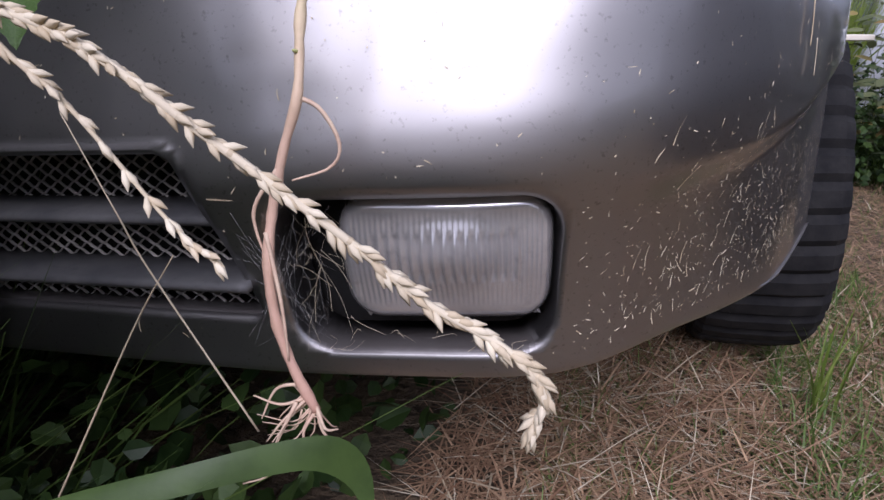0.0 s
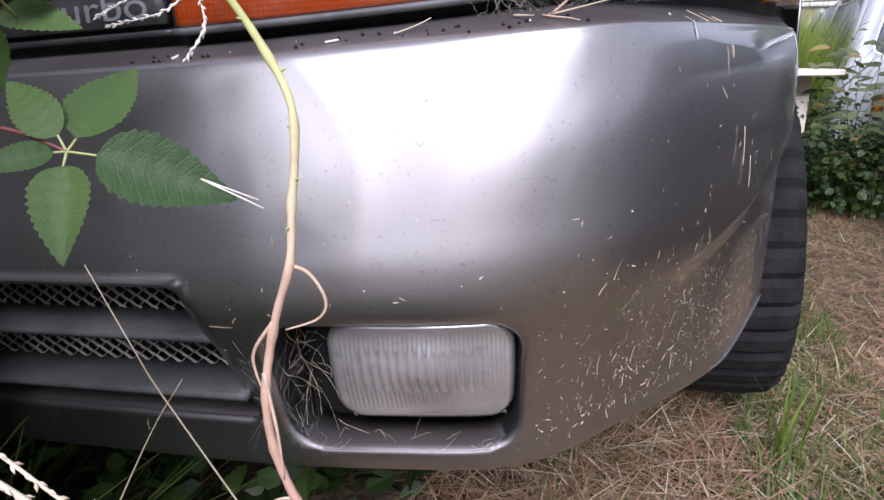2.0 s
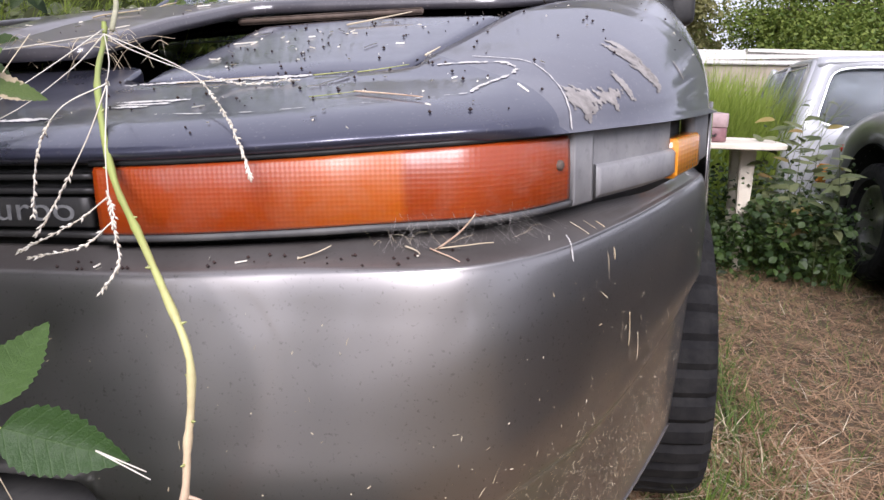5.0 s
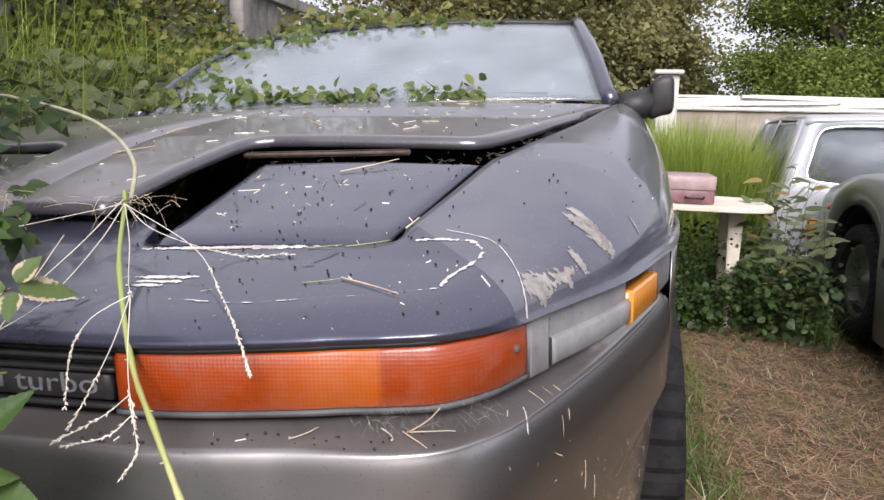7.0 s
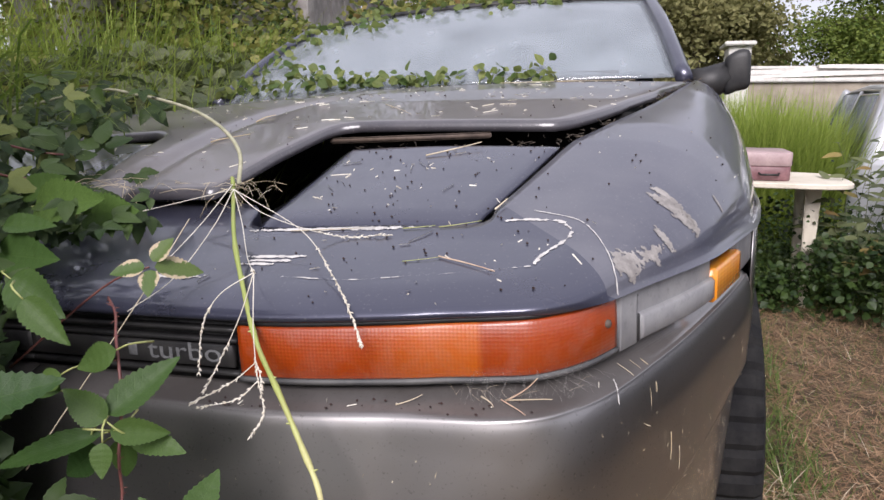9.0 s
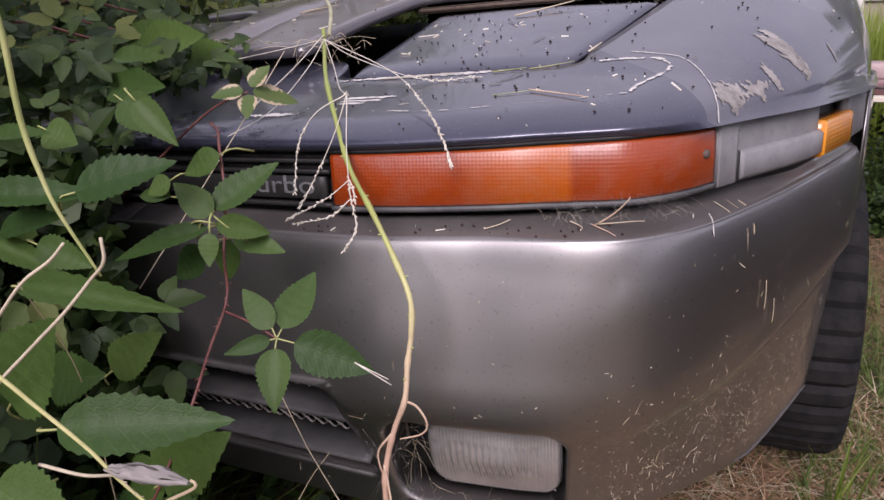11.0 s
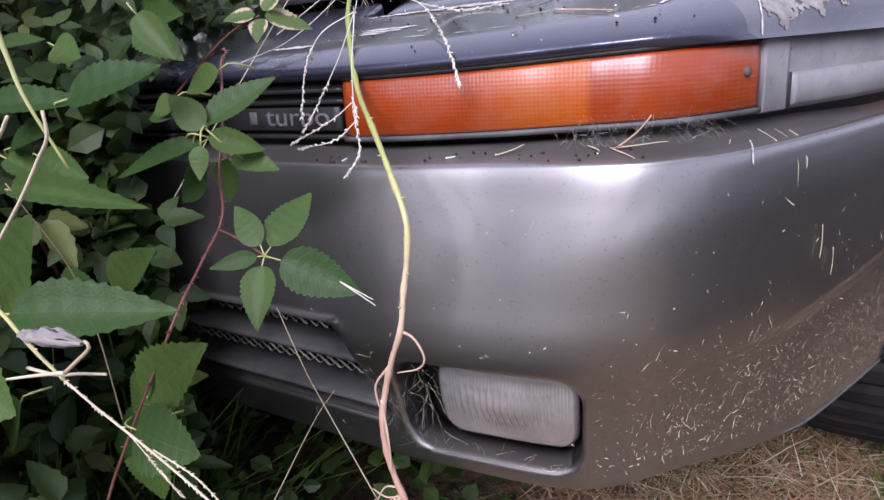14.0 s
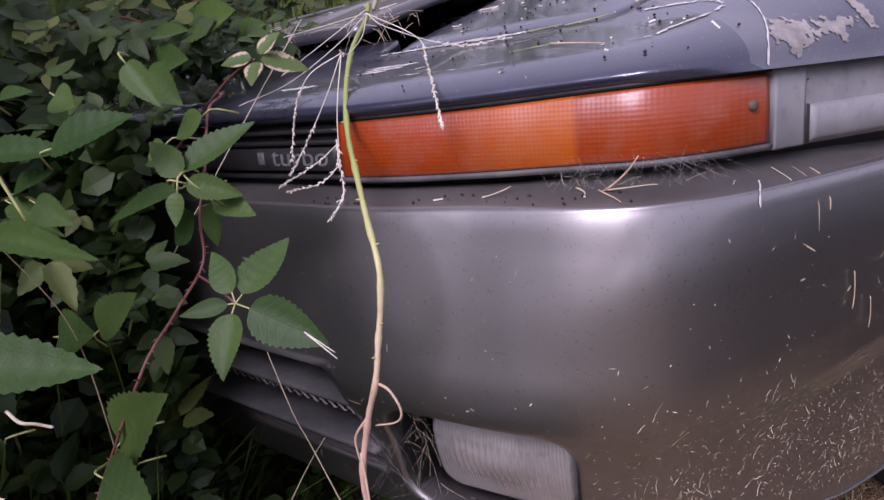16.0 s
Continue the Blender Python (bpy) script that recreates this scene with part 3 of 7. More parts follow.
# lamp band: backing, amber lens with a hazy sheen painted mid-length, rims, screw
for mirror in (1, -1):
    part("band_backing", band(0.0, U_MARK1, [(-0.05, 0.700), (-0.016, 0.700), (-0.016, 0.796), (-0.05, 0.796)], 90, mirror), BLACK, car)
    signal = part("turn_signal", band(U_STRIP0, U_STRIP1, [(-0.015, 0.7155), (0.004, 0.7155), (0.0045, 0.7205), (-0.012, 0.7205)], 60, mirror), DARKTRIM, car, "long amber turn signal lamp with a grey rim")
    part("lens", band(U_STRIP0 + 0.004, U_STRIP1 - 0.004, [(-0.014, 0.7212), (0.0015, 0.7212), (0.0035, 0.7235), (0.0040, 0.750), (0.0030, 0.7740), (0.0005, 0.7775), (-0.014, 0.7775)], 90, mirror), AMBER, signal)
    part("rim", band(U_STRIP0, U_STRIP1, [(-0.015, 0.7783), (0.002, 0.7783), (0.001, 0.7825), (-0.012, 0.7825)], 60, mirror), BLACK, signal)
    bm = bmesh.new()
    us = U_STRIP1 - 0.024
    tube(bm, [on_plan(us, strip_in(us) - o, 0.7655, mirror) for o in (-0.004, 0.0062, 0.0075)], [0.0045, 0.0045, 0.003], 12)
    # screw toned dark brown, painting the shade of its recess
    part("screw", bm, DARKBROWN, signal)
    trim = part("corner_trim", band(U_STRIP1 + 0.001, U_STRIP1 + 0.036, bar_section(-0.015, 0.005, 0.7145, 0.7835), 12, mirror), RUBBER, car, "grey plastic corner trim")
    part("trim_panel", band(U_STRIP1 + 0.037, U_MARK0 - 0.001, bar_section(-0.015, 0.001, 0.7145, 0.786), 30, mirror), RUBBER, trim)
    part("trim_gap", band(U_STRIP1 + 0.0365, U_STRIP1 + 0.0405, bar_section(-0.012, 0.0055, 0.716, 0.7485, 0.001), 4, mirror), BLACK, trim)
    part("trim_moulding", band(U_STRIP1 + 0.041, U_MARK0 - 0.001, bar_section(-0.012, 0.008, 0.717, 0.7475, 0.004), 30, mirror), RUBBER, trim)
    part("side_marker", band(U_MARK0, U_MARK1, bar_section(-0.015, 0.010, 0.713, 0.758, 0.004), 20, mirror), AMBER_MARK, car, "orange side marker lamp")
    part("trim_end", band(U_MARK1 + 0.001, U_END + 0.01, bar_section(-0.015, 0.002, 0.7145, 0.786), 12, mirror), RUBBER, trim)
    for z in (0.719, 0.757, 0.769, 0.7815):
        part("panel_ridge", band(0.0, U_STRIP0 - 0.005, bar_section(-0.017, -0.004, z - 0.0025, z + 0.0025, 0.001), 30, mirror), BLACK, car)
    part("badge_strip", band(0.0, U_STRIP0 - 0.012, bar_section(-0.017, -0.006, 0.7255, 0.7515, 0.001), 30, mirror), BLACK, car)

# the word on the badge strip
curve = bpy.data.curves.new("badge", "FONT")
curve.body, curve.size, curve.extrude, curve.space_character = "turbo", 0.0285, 0.0006, 1.0
text_ob = new("badge", curve)
bpy.context.view_layer.update()
me = bpy.data.meshes.new_from_object(text_ob.evaluated_get(bpy.context.evaluated_depsgraph_get()))
bpy.data.objects.remove(text_ob)
me.materials.clear()
me.materials.append(LETTER)
badge = tagged(new("badge_lettering", me), "pale grey raised lettering on the black strip")
badge.parent = car
u_b = u_of_s(0.173)
p_b = on_plan(u_b, strip_in(u_b) + 0.0055, 0.7315)
badge.matrix_local = pose(*p_b, 90, 0, 0.8) @ Matrix.Diagonal((1.52, 1.05, 1, 1))
part("badge_mark", band(u_of_s(0.146), u_of_s(0.158), bar_section(-0.006, -0.0052, 0.7325, 0.7470, 0.0003), 4), LETTER, car)

# nose, wings, lids, hood
ZTOP = ([0.03, 0.1, 0.2, 0.27, 0.32, 0.5, 0.6, 0.95, 1.2, 1.55], [0.800, 0.818, 0.843, 0.866, 0.880, 0.934, 0.955, 1.008, 1.032, 1.048])


def ztop(y):
    return float(np.interp(y, *ZTOP))


def out_at(u):
    x, y, _ = on_plan(u, strip_in(u) - 0.009, 0)
    return (x - XC, y)


OUT = [out_at(u_of_s(s)) for s in (0.0, 0.17, 0.22, 0.42, 0.575)] + [out_at(u_of_y(y)) for y in (0.130, 0.26, 0.40, 0.56)] + [(0.888, 0.85), (0.90, 1.2), (0.89, 1.55)]
INN = [(0.0, 0.296), (0.17, 0.286), (0.216, 0.224), (0.40, 0.229), (0.515, 0.234), (0.532, 0.285), (0.563, 0.39), (0.597, 0.502), (0.65, 0.62), (0.742, 0.90), (0.80, 1.25), (0.82, 1.55)]
WIDE = [(0.045,), (0.045,), (0.045,), (0.045,), (0.05,), (0.075,), (0.12,), (0.16,), (0.19,), (0.16,), (0.14,), (0.13,)]
OUT_L, INN_L, WIDE_L = (smooth_line(a, 220) for a in (OUT, INN, WIDE))
OUT_U = [u_of_s(s) for s in (0.0, 0.17, 0.22, 0.42, 0.575)] + [u_of_y(y) for y in (0.130, 0.26, 0.40, 0.56)]
for k in range(161):
    OUT_L[k] = out_at(float(np.interp(k / 20, range(9), OUT_U)))


def wing_sheet(k0, k1, mirror, nv=26):
    """A sheet of the upper body between its outline and the lid or hood gap, from station k0 to k1."""
    rows = []
    for k in range(int(k0 * 20), int(k1 * 20) + 1):
        o, i, w = OUT_L[k], INN_L[k], WIDE_L[k][0]
        L = float(np.hypot(*(i - o)))
        ze = 0.7865 + (rise(float(np.interp(k / 20, range(9), OUT_U))) if k < 160 else 0.014)
        row = [(XC + mirror * (o[0] - 0.012 * (i - o)[0] / L), o[1] + 0.012 * (i - o)[1] / L, ze - 0.006)]
        for j in range(nv + 1):
            v = (j / nv) ** 1.5
            p = o + (i - o) * v
            q = min(v * L / w, 1)
            zt = ztop(p[1])
            row.append((XC + mirror * p[0], p[1], ze + (zt - ze) * math.sqrt(max(1 - (1 - q) ** 2.2, 0))))
        last = row[-1]
        row.append((last[0], last[1] + (0.004 if o[1] < 0.1 else 0), last[2] - 0.004))
        row.append((last[0], last[1] + (0.005 if o[1] < 0.1 else 0), last[2] - 0.03))
        rows.append(row)
    bm = bmesh.new()
    grid(bm, rows, mirror < 0)
    bmesh.ops.recalc_face_normals(bm, faces=bm.faces)
    return bm


bm = joined(wing_sheet(0, 5, 1), wing_sheet(0, 5, -1))
bmesh.ops.recalc_face_normals(bm, faces=bm.faces)
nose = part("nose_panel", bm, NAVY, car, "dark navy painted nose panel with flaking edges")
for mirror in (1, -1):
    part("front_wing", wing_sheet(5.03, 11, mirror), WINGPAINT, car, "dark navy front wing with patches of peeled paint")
    bm = bmesh.new()
    rows = []
    for j in range(31):
        f = j / 30
        row = []
        for i in range(31):
            g = i / 30
            x = (0.205 + (0.507 - 0.205) * g) * (1 - f) + (0.222 + (0.577 - 0.222) * g) * f
            y = (0.229 + 0.008 * g) * (1 - f) + (0.505 - 0.015 * g) * f
            z = float(np.interp(y, [0.228, 0.245, 0.27, 0.36, 0.50], [0.834, 0.851, 0.862, 0.889, 0.933]))
            edge = min(g, 1 - g, f, 1 - f)
            if mirror < 0:
                # the other lid sits flush against the hood
                x, z = x - 0.065 * (1 - g), z + 0.024 * step(f, 0.0, 0.4)
            row.append((XC + mirror * x, y, z - 0.004 * (1 - min(edge / 0.04, 1)) ** 2 + 0.004 * math.sin(math.pi * g)))
        rows.append(row)
    grid(bm, rows, mirror < 0)
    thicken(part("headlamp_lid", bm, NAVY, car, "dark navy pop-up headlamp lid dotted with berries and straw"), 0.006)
    # well floor, near-black to paint the shade under the lid
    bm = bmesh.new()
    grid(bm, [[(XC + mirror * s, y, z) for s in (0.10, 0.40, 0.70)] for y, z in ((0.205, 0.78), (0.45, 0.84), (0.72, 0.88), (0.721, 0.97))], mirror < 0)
    part("lamp_well", bm, GAPSHADE, car)


bm = bmesh.new()
box(bm, XC + 0.17, XC + 0.46, 0.535, 0.541, 0.941, 0.951, 0.002)
part("hood_stiffener", bm, DARKBROWN, car, "dull brown metal bar under the hood's edge")
HOODZ = ([0.262, 0.29, 0.40, 0.565, 0.75, 0.95, 1.25, 1.55], [0.898, 0.907, 0.940, 0.980, 1.012, 1.035, 1.056, 1.063])


def hood_z(s, y):
    z = float(np.interp(y, *HOODZ)) - 0.045 * s * s
    return z - 0.013 * math.exp(-(((s + 0.05 - 0.06 * step(y, 0.6, 1.0)) / 0.022) ** 2)) * (1 - step(y, 1.0, 1.4))


def hood_edge(y):
    if y < 0.566:
        return float(np.interp(y, [0.27, 0.52, 0.54, 0.555, 0.565], [0.116, 0.162, 0.170, 0.186, 0.215]))
    return float(np.interp(y, [0.566, 0.58, 0.60, 0.63, 0.66, 0.72, 0.9, 1.25, 1.55], [0.555, 0.574, 0.588, 0.606, 0.621, 0.648, 0.706, 0.768, 0.80]))


def hood_mesh():
    bm = bmesh.new()
    a = [[(XC + hood_edge(y) * f, y, hood_z(hood_edge(y) * f, y)) for f in np.linspace(-1, 1, 33)] for y in np.r_[np.linspace(0.272, 0.53, 22), 0.538, 0.546, 0.552, 0.557, 0.561, 0.5655]]
    grid(bm, a)
    b = [[(XC + hood_edge(y) * f, y, hood_z(hood_edge(y) * f, y)) for f in np.r_[np.linspace(-1, -0.40, 17), np.linspace(-0.38739, 0.38739, 33), np.linspace(0.40, 1, 17)]] for y in np.r_[0.5661, 0.572, 0.58, 0.588, np.linspace(0.60, 1.52, 50)]]
    grid(bm, b)
    bmesh.ops.remove_doubles(bm, verts=bm.verts, dist=0.004)
    bmesh.ops.recalc_face_normals(bm, faces=bm.faces)
    # folded edge
    edges = [e for e in bm.edges if e.is_boundary]
    for out, down in ((0.004, 0.0015), (0.004, 0.0035), (0.0025, 0.006), (0.0, 0.006), (-0.004, 0.003)):
        ext = bmesh.ops.extrude_edge_only(bm, edges=edges)
        nv = {g for g in ext["geom"] if isinstance(g, bmesh.types.BMVert)}
        ne = [g for g in ext["geom"] if isinstance(g, bmesh.types.BMEdge)]
        push = {}
        for e in ne:
            d = e.verts[1].co - e.verts[0].co
            n = Vector((d.y, -d.x, 0))
            if n.length < 1e-6:
                continue
            n.normalize()
            f = e.link_faces[0].calc_center_median() if e.link_faces else None
            for v in e.verts:
                push.setdefault(v, []).append(n)
        for v in nv:
            ns = push.get(v, [])
            n = sum(ns, Vector()) if ns else Vector()
            n = n.normalized() if n.length > 1e-6 else n
            probe = v.co + 0.004 * n
            s, y = abs(probe.x - XC), probe.y
            inside = 0.272 < y < 1.52 and s < hood_edge(y)
            v.co += (-n if inside else n) * out - Vector((0, 0, down))
        edges = ne
    bmesh.ops.recalc_face_normals(bm, faces=bm.faces)
    return bm


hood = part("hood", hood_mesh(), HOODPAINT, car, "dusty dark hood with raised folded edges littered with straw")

# windscreen, pillars, roof, rear, cowl, wipers
def screen_point(f, v):
    s = 0.765 * f
    base = np.array([s, 1.53 - 0.11 * (1 - f * f), 1.052 + 0.012 * (1 - f * f)])
    top = np.array([0.655 * f, 2.10 - 0.08 * (1 - f * f), 1.345 + 0.022 * (1 - f * f)])
    p = base + (top - base) * v
    return (XC + p[0], p[1], p[2] + 0.018 * math.sin(math.pi * v))


bm = bmesh.new()
grid(bm, [[screen_point(f, v) for f in np.linspace(-1, 1, 33)] for v in np.linspace(0, 1, 17)])
thicken(part("windscreen", bm, GLASS, car, "slanted windscreen mirroring the pale sky"), 0.005)
bm = bmesh.new()
tube(bm, [screen_point(f, 1.0) for f in np.linspace(-1, 1, 17)], 0.014, 6)
part("screen_surround", bm, BLACK, car)
bm = bmesh.new()
rows = [[screen_point(f, 1.005) for f in np.linspace(-1, 1, 21)]]
for y, z, w in ((2.3, 1.375, 0.64), (2.7, 1.37, 0.63), (3.0, 1.34, 0.62), (3.5, 1.18, 0.66), (3.95, 0.98, 0.72), (4.05, 0.85, 0.76), (4.05, 0.45, 0.78)):
    rows.append([(XC + w * f, y, z - 0.03 * f * f) for f in np.linspace(-1, 1, 21)])
grid(bm, rows)
thicken(part("roof", bm, NAVY, car, "dark roof and tail overgrown with brambles"), 0.01)
bm = bmesh.new()
grid(bm, [[(XC + 0.83 * f, 1.52 - 0.12 * (1 - f * f) * k + 0.02, 1.035 + 0.01 * (1 - f * f)) for f in np.linspace(-1, 1, 25)] for k in (0.0, 1.0)])
grid(bm, [[(XC + 0.80 * f, 1.46 - 0.0 * f, 1.01) for f in np.linspace(-1, 1, 25)], [(XC + 0.83 * f, 1.60, 1.03) for f in np.linspace(-1, 1, 25)]])
part("cowl", bm, BLACK, car)
for mirror in (1, -1):
    bm = bmesh.new()
    tube(bm, [(XC + mirror * (abs(screen_point(1, v)[0] - XC) + 0.012), screen_point(1, v)[1], screen_point(1, v)[2]) for v in np.linspace(-0.03, 1.03, 14)], 0.024, 8)
    part("pillar", bm, NAVY, car)
    # side of the cabin and doors
    bm = bmesh.new()
    rows = []
    for y in np.linspace(1.30, 3.95, 40):
        w = 0.892 - 0.05 * step(y, 3.2, 4.0)
        rows.append([(XC + mirror * (w + o), y, z) for o, z in ((-0.03, 0.24), (-0.005, 0.34), (0.0, 0.60), (-0.004, 0.80), (-0.014, 0.92), (-0.05, 1.00), (-0.085, 1.025))])
    grid(bm, rows, mirror > 0)
    thicken(part("door", bm, NAVY, car, "dark painted door"), 0.01)
    bm = bmesh.new()
    grid(bm, [[(XC + mirror * 0.82, 1.62 + 0.1 * 0, 1.02), (XC + mirror * 0.665, 2.13, 1.335)], [(XC + mirror * 0.815, 2.75, 1.02), (XC + mirror * 0.645, 2.72, 1.35)]], mirror > 0)
    thicken(part("side_window", bm, GLASS, car), 0.004)
    bm = bmesh.new()
    rows = []
    for a in np.linspace(0.62, math.pi, 17):
        cy, cz = 0.93 - 0.345 * math.cos(a), 0.42 + 0.24 * math.sin(a) ** 0.8
        w = float(np.interp(cy, [0.58, 0.75, 1.3], [0.852, 0.884, 0.893]))
        rows.append([(XC + mirror * (w - 0.03), cy, cz), (XC + mirror * w, cy, cz + 0.004), (XC + mirror * w, cy, 0.806)])
    grid(bm, rows, mirror < 0)
    thicken(part("wheel_arch", bm, GUNMETAL, car), 0.004)
bm = bmesh.new()
tube(bm, [(XC - 0.05, 1.47, 1.072), (XC + 0.25, 1.485, 1.082), (XC + 0.60, 1.53, 1.072)], 0.008, 6)
part("wiper", bm, BLACK, car)


def pebble(bm, c, half, power=0.5, n=20, m=12):
    """A rounded box."""
    sp = lambda v: math.copysign(abs(v) ** power, v)
    rows = []
    for j in range(m + 1):
        b = -math.pi / 2 + math.pi * j / m
        rows.append([(c[0] + half[0] * sp(math.cos(b)) * sp(math.cos(math.tau * i / n)), c[1] + half[1] * sp(math.cos(b)) * sp(math.sin(math.tau * i / n)), c[2] + half[2] * sp(math.sin(b))) for i in range(n + 1)])
    grid(bm, rows)
    bmesh.ops.remove_doubles(bm, verts=bm.verts, dist=1e-4)
    bmesh.ops.recalc_face_normals(bm, faces=bm.faces)


bm = bmesh.new()
pebble(bm, (XC + 0.926, 1.64, 1.062), (0.036, 0.040, 0.058), 0.42)
for v in bm.verts:
    v.co.z -= 0.45 * max(0, XC + 0.93 - v.co.x)
mirror_ob = part("door_mirror", bm, BLACK, car, "black door mirror on a slanted foot")
bm = bmesh.new()
tube(bm, [(XC + 0.79, 1.66, 1.02), (XC + 0.85, 1.64, 1.030), (XC + 0.905, 1.64, 1.050)], [0.055, 0.050, 0.042], 8)
part("mirror_foot", bm, BLACK, mirror_ob)
# cabin
bm = bmesh.new()
box(bm, XC - 0.70, XC + 0.70, 1.62, 3.6, 0.30, 0.34)
box(bm, XC - 0.70, XC + 0.70, 1.62, 1.80, 0.34, 0.98, 0.04)
part("dashboard", bm, SEAT, car)
for off in (-0.35, 0.35):
    bm = bmesh.new()
    box(bm, XC + off - 0.24, XC + off + 0.24, 2.25, 2.75, 0.40, 0.60, 0.05)
    box(bm, XC + off - 0.23, XC + off + 0.23, 2.72, 2.90, 0.55, 1.12, 0.06)
    box(bm, XC + off - 0.12, XC + off + 0.12, 2.80, 2.90, 1.12, 1.26, 0.04)
    part("seat", bm, SEAT, car)


def wheel(name, parent, x, y, z, r, width, mirror):
    """A tyre with cut tread blocks, and a dished rim."""
    bm = bmesh.new()
    prof = [(0.62, 0.30), (0.72, 0.48), (0.86, 0.5), (0.95, 0.47), (0.985, 0.40), (1.0, 0.2), (1.0, -0.2), (0.985, -0.40), (0.95, -0.47), (0.86, -0.5), (0.72, -0.48), (0.62, -0.30)]
    n = 160
    rings = []
    for k in range(n):
        a = math.tau * k / n
        ring = []
        for q, w in prof:
            rr = r * q
            if q > 0.94 and abs(w) > 0.15 and k % 4 == 0:
                rr -= 0.008
            ring.append(bm.verts.new((width * w, math.cos(a) * rr, math.sin(a) * rr)))
        rings.append(ring)
    for a, b in zip(rings, rings[1:] + rings[:1]):
        for i in range(len(prof) - 1):
            bm.faces.new((a[i], a[i + 1], b[i + 1], b[i]))
    tyre = part(name, bm, TYRE, parent, "worn black tyre with blocky tread", smooth=False)
    tyre.location = (x, y, z)
    bm = bmesh.new()
    rp = [(0.0, 0.20), (0.10, 0.22), (0.14, 0.12), (0.45, 0.10), (0.52, 0.26), (0.60, 0.33), (0.635, 0.33), (0.63, 0.2), (0.6, -0.3)]
    rings = [[bm.verts.new((mirror * width * w, math.cos(a) * r * q, math.sin(a) * r * q)) for q, w in rp] for a in np.linspace(0, math.tau, 40, endpoint=False)]
    for a, b in zip(rings, rings[1:] + rings[:1]):
        for i in range(len(rp) - 1):
            bm.faces.new((a[i], a[i + 1], b[i + 1], b[i]))
    bmesh.ops.remove_doubles(bm, verts=bm.verts, dist=1e-4)
    part("rim", bm, METAL, tyre)
    return tyre


for mirror in (1, -1):
    wheel("front_wheel", car, XC + mirror * 0.805, 0.93, 0.34, 0.31, 0.20, mirror)
    wheel("rear_wheel", car, XC + mirror * 0.80, 3.1, 0.30, 0.30, 0.20, mirror)


# ---- litter lying on the car ----
bpy.context.view_layer.update()
DG = bpy.context.evaluated_depsgraph_get()


def drop(x, y, top=1.7):
    """The car's surface under a point."""
    hit, p, n, *_ = scene.ray_cast(DG, Vector((x, y, top)), Vector((0, 0, -1)))
    return (p, n) if hit else (None, None)


def cast(p, d):
    hit, q, n, *_ = scene.ray_cast(DG, Vector(p), Vector(d).normalized())
    return (q, n) if hit else (None, None)


def ribbon(name, pts, width, mat, parent, seed, n=60, lift=0.0007, gaps=0.0):
    """A ragged flake line that follows the car's surface."""
    rng = random.Random(seed)
    line = smooth_line(pts, n)
    bm = bmesh.new()
    prev = None
    for k, (x, y) in enumerate(line):
        d = line[min(k + 1, n)] - line[max(k - 1, 0)]
        d = d / (np.hypot(*d) + 1e-9)
        q = k * 0.45 + seed * 13.7
        thin = 1 if noise.noise((q * 0.5, seed, 5.1)) > gaps * 1.6 - 0.5 else 0.06
        w, w2 = (width * max(0.12, 0.75 + 1.3 * noise.noise((q * s, c, seed))) * thin for s, c in ((1.0, 0.3), (1.3, 8.3)))
        a, b = (x - d[1] * w, y + d[0] * w), (x + d[1] * w2, y - d[0] * w2)
        pa, na = drop(*a)
        pb, nb = drop(*b)
        if pa is None or pb is None or abs(pa.z - pb.z) > 0.01 or (prev and abs((INV @ pa).z - prev[0].co.z) > 0.008):
            prev = None
            continue
        cur = (bm.verts.new(INV @ (pa + na * lift)), bm.verts.new(INV @ (pb + nb * lift)))
        if prev:
            bm.faces.new((prev[0], prev[1], cur[1], cur[0]))
        prev = cur
    return tagged(part(name, bm, mat, parent, "", False), kind="stuff")


INV = car.matrix_world.inverted()
ribbon("flaked_edge", [(0.152, 0.240), (0.185, 0.243), (0.218, 0.238), (0.233, 0.215), (0.224, 0.188), (0.210, 0.162), (0.205, 0.140)], 0.0026, CHIPWHITE, nose, 1, 80, gaps=0.15)
ribbon("flaked_edge", [(0.205, 0.137), (0.150, 0.122), (0.080, 0.108), (0.013, 0.096), (-0.067, 0.098)], 0.0011, CHIPWHITE, nose, 2, 110, gaps=0.4)
ribbon("flaked_edge", [(0.182, 0.266), (0.238, 0.242), (0.272, 0.197), (0.290, 0.150), (0.298, 0.125)], 0.0008, CHIPWHITE, nose, 3, 60)
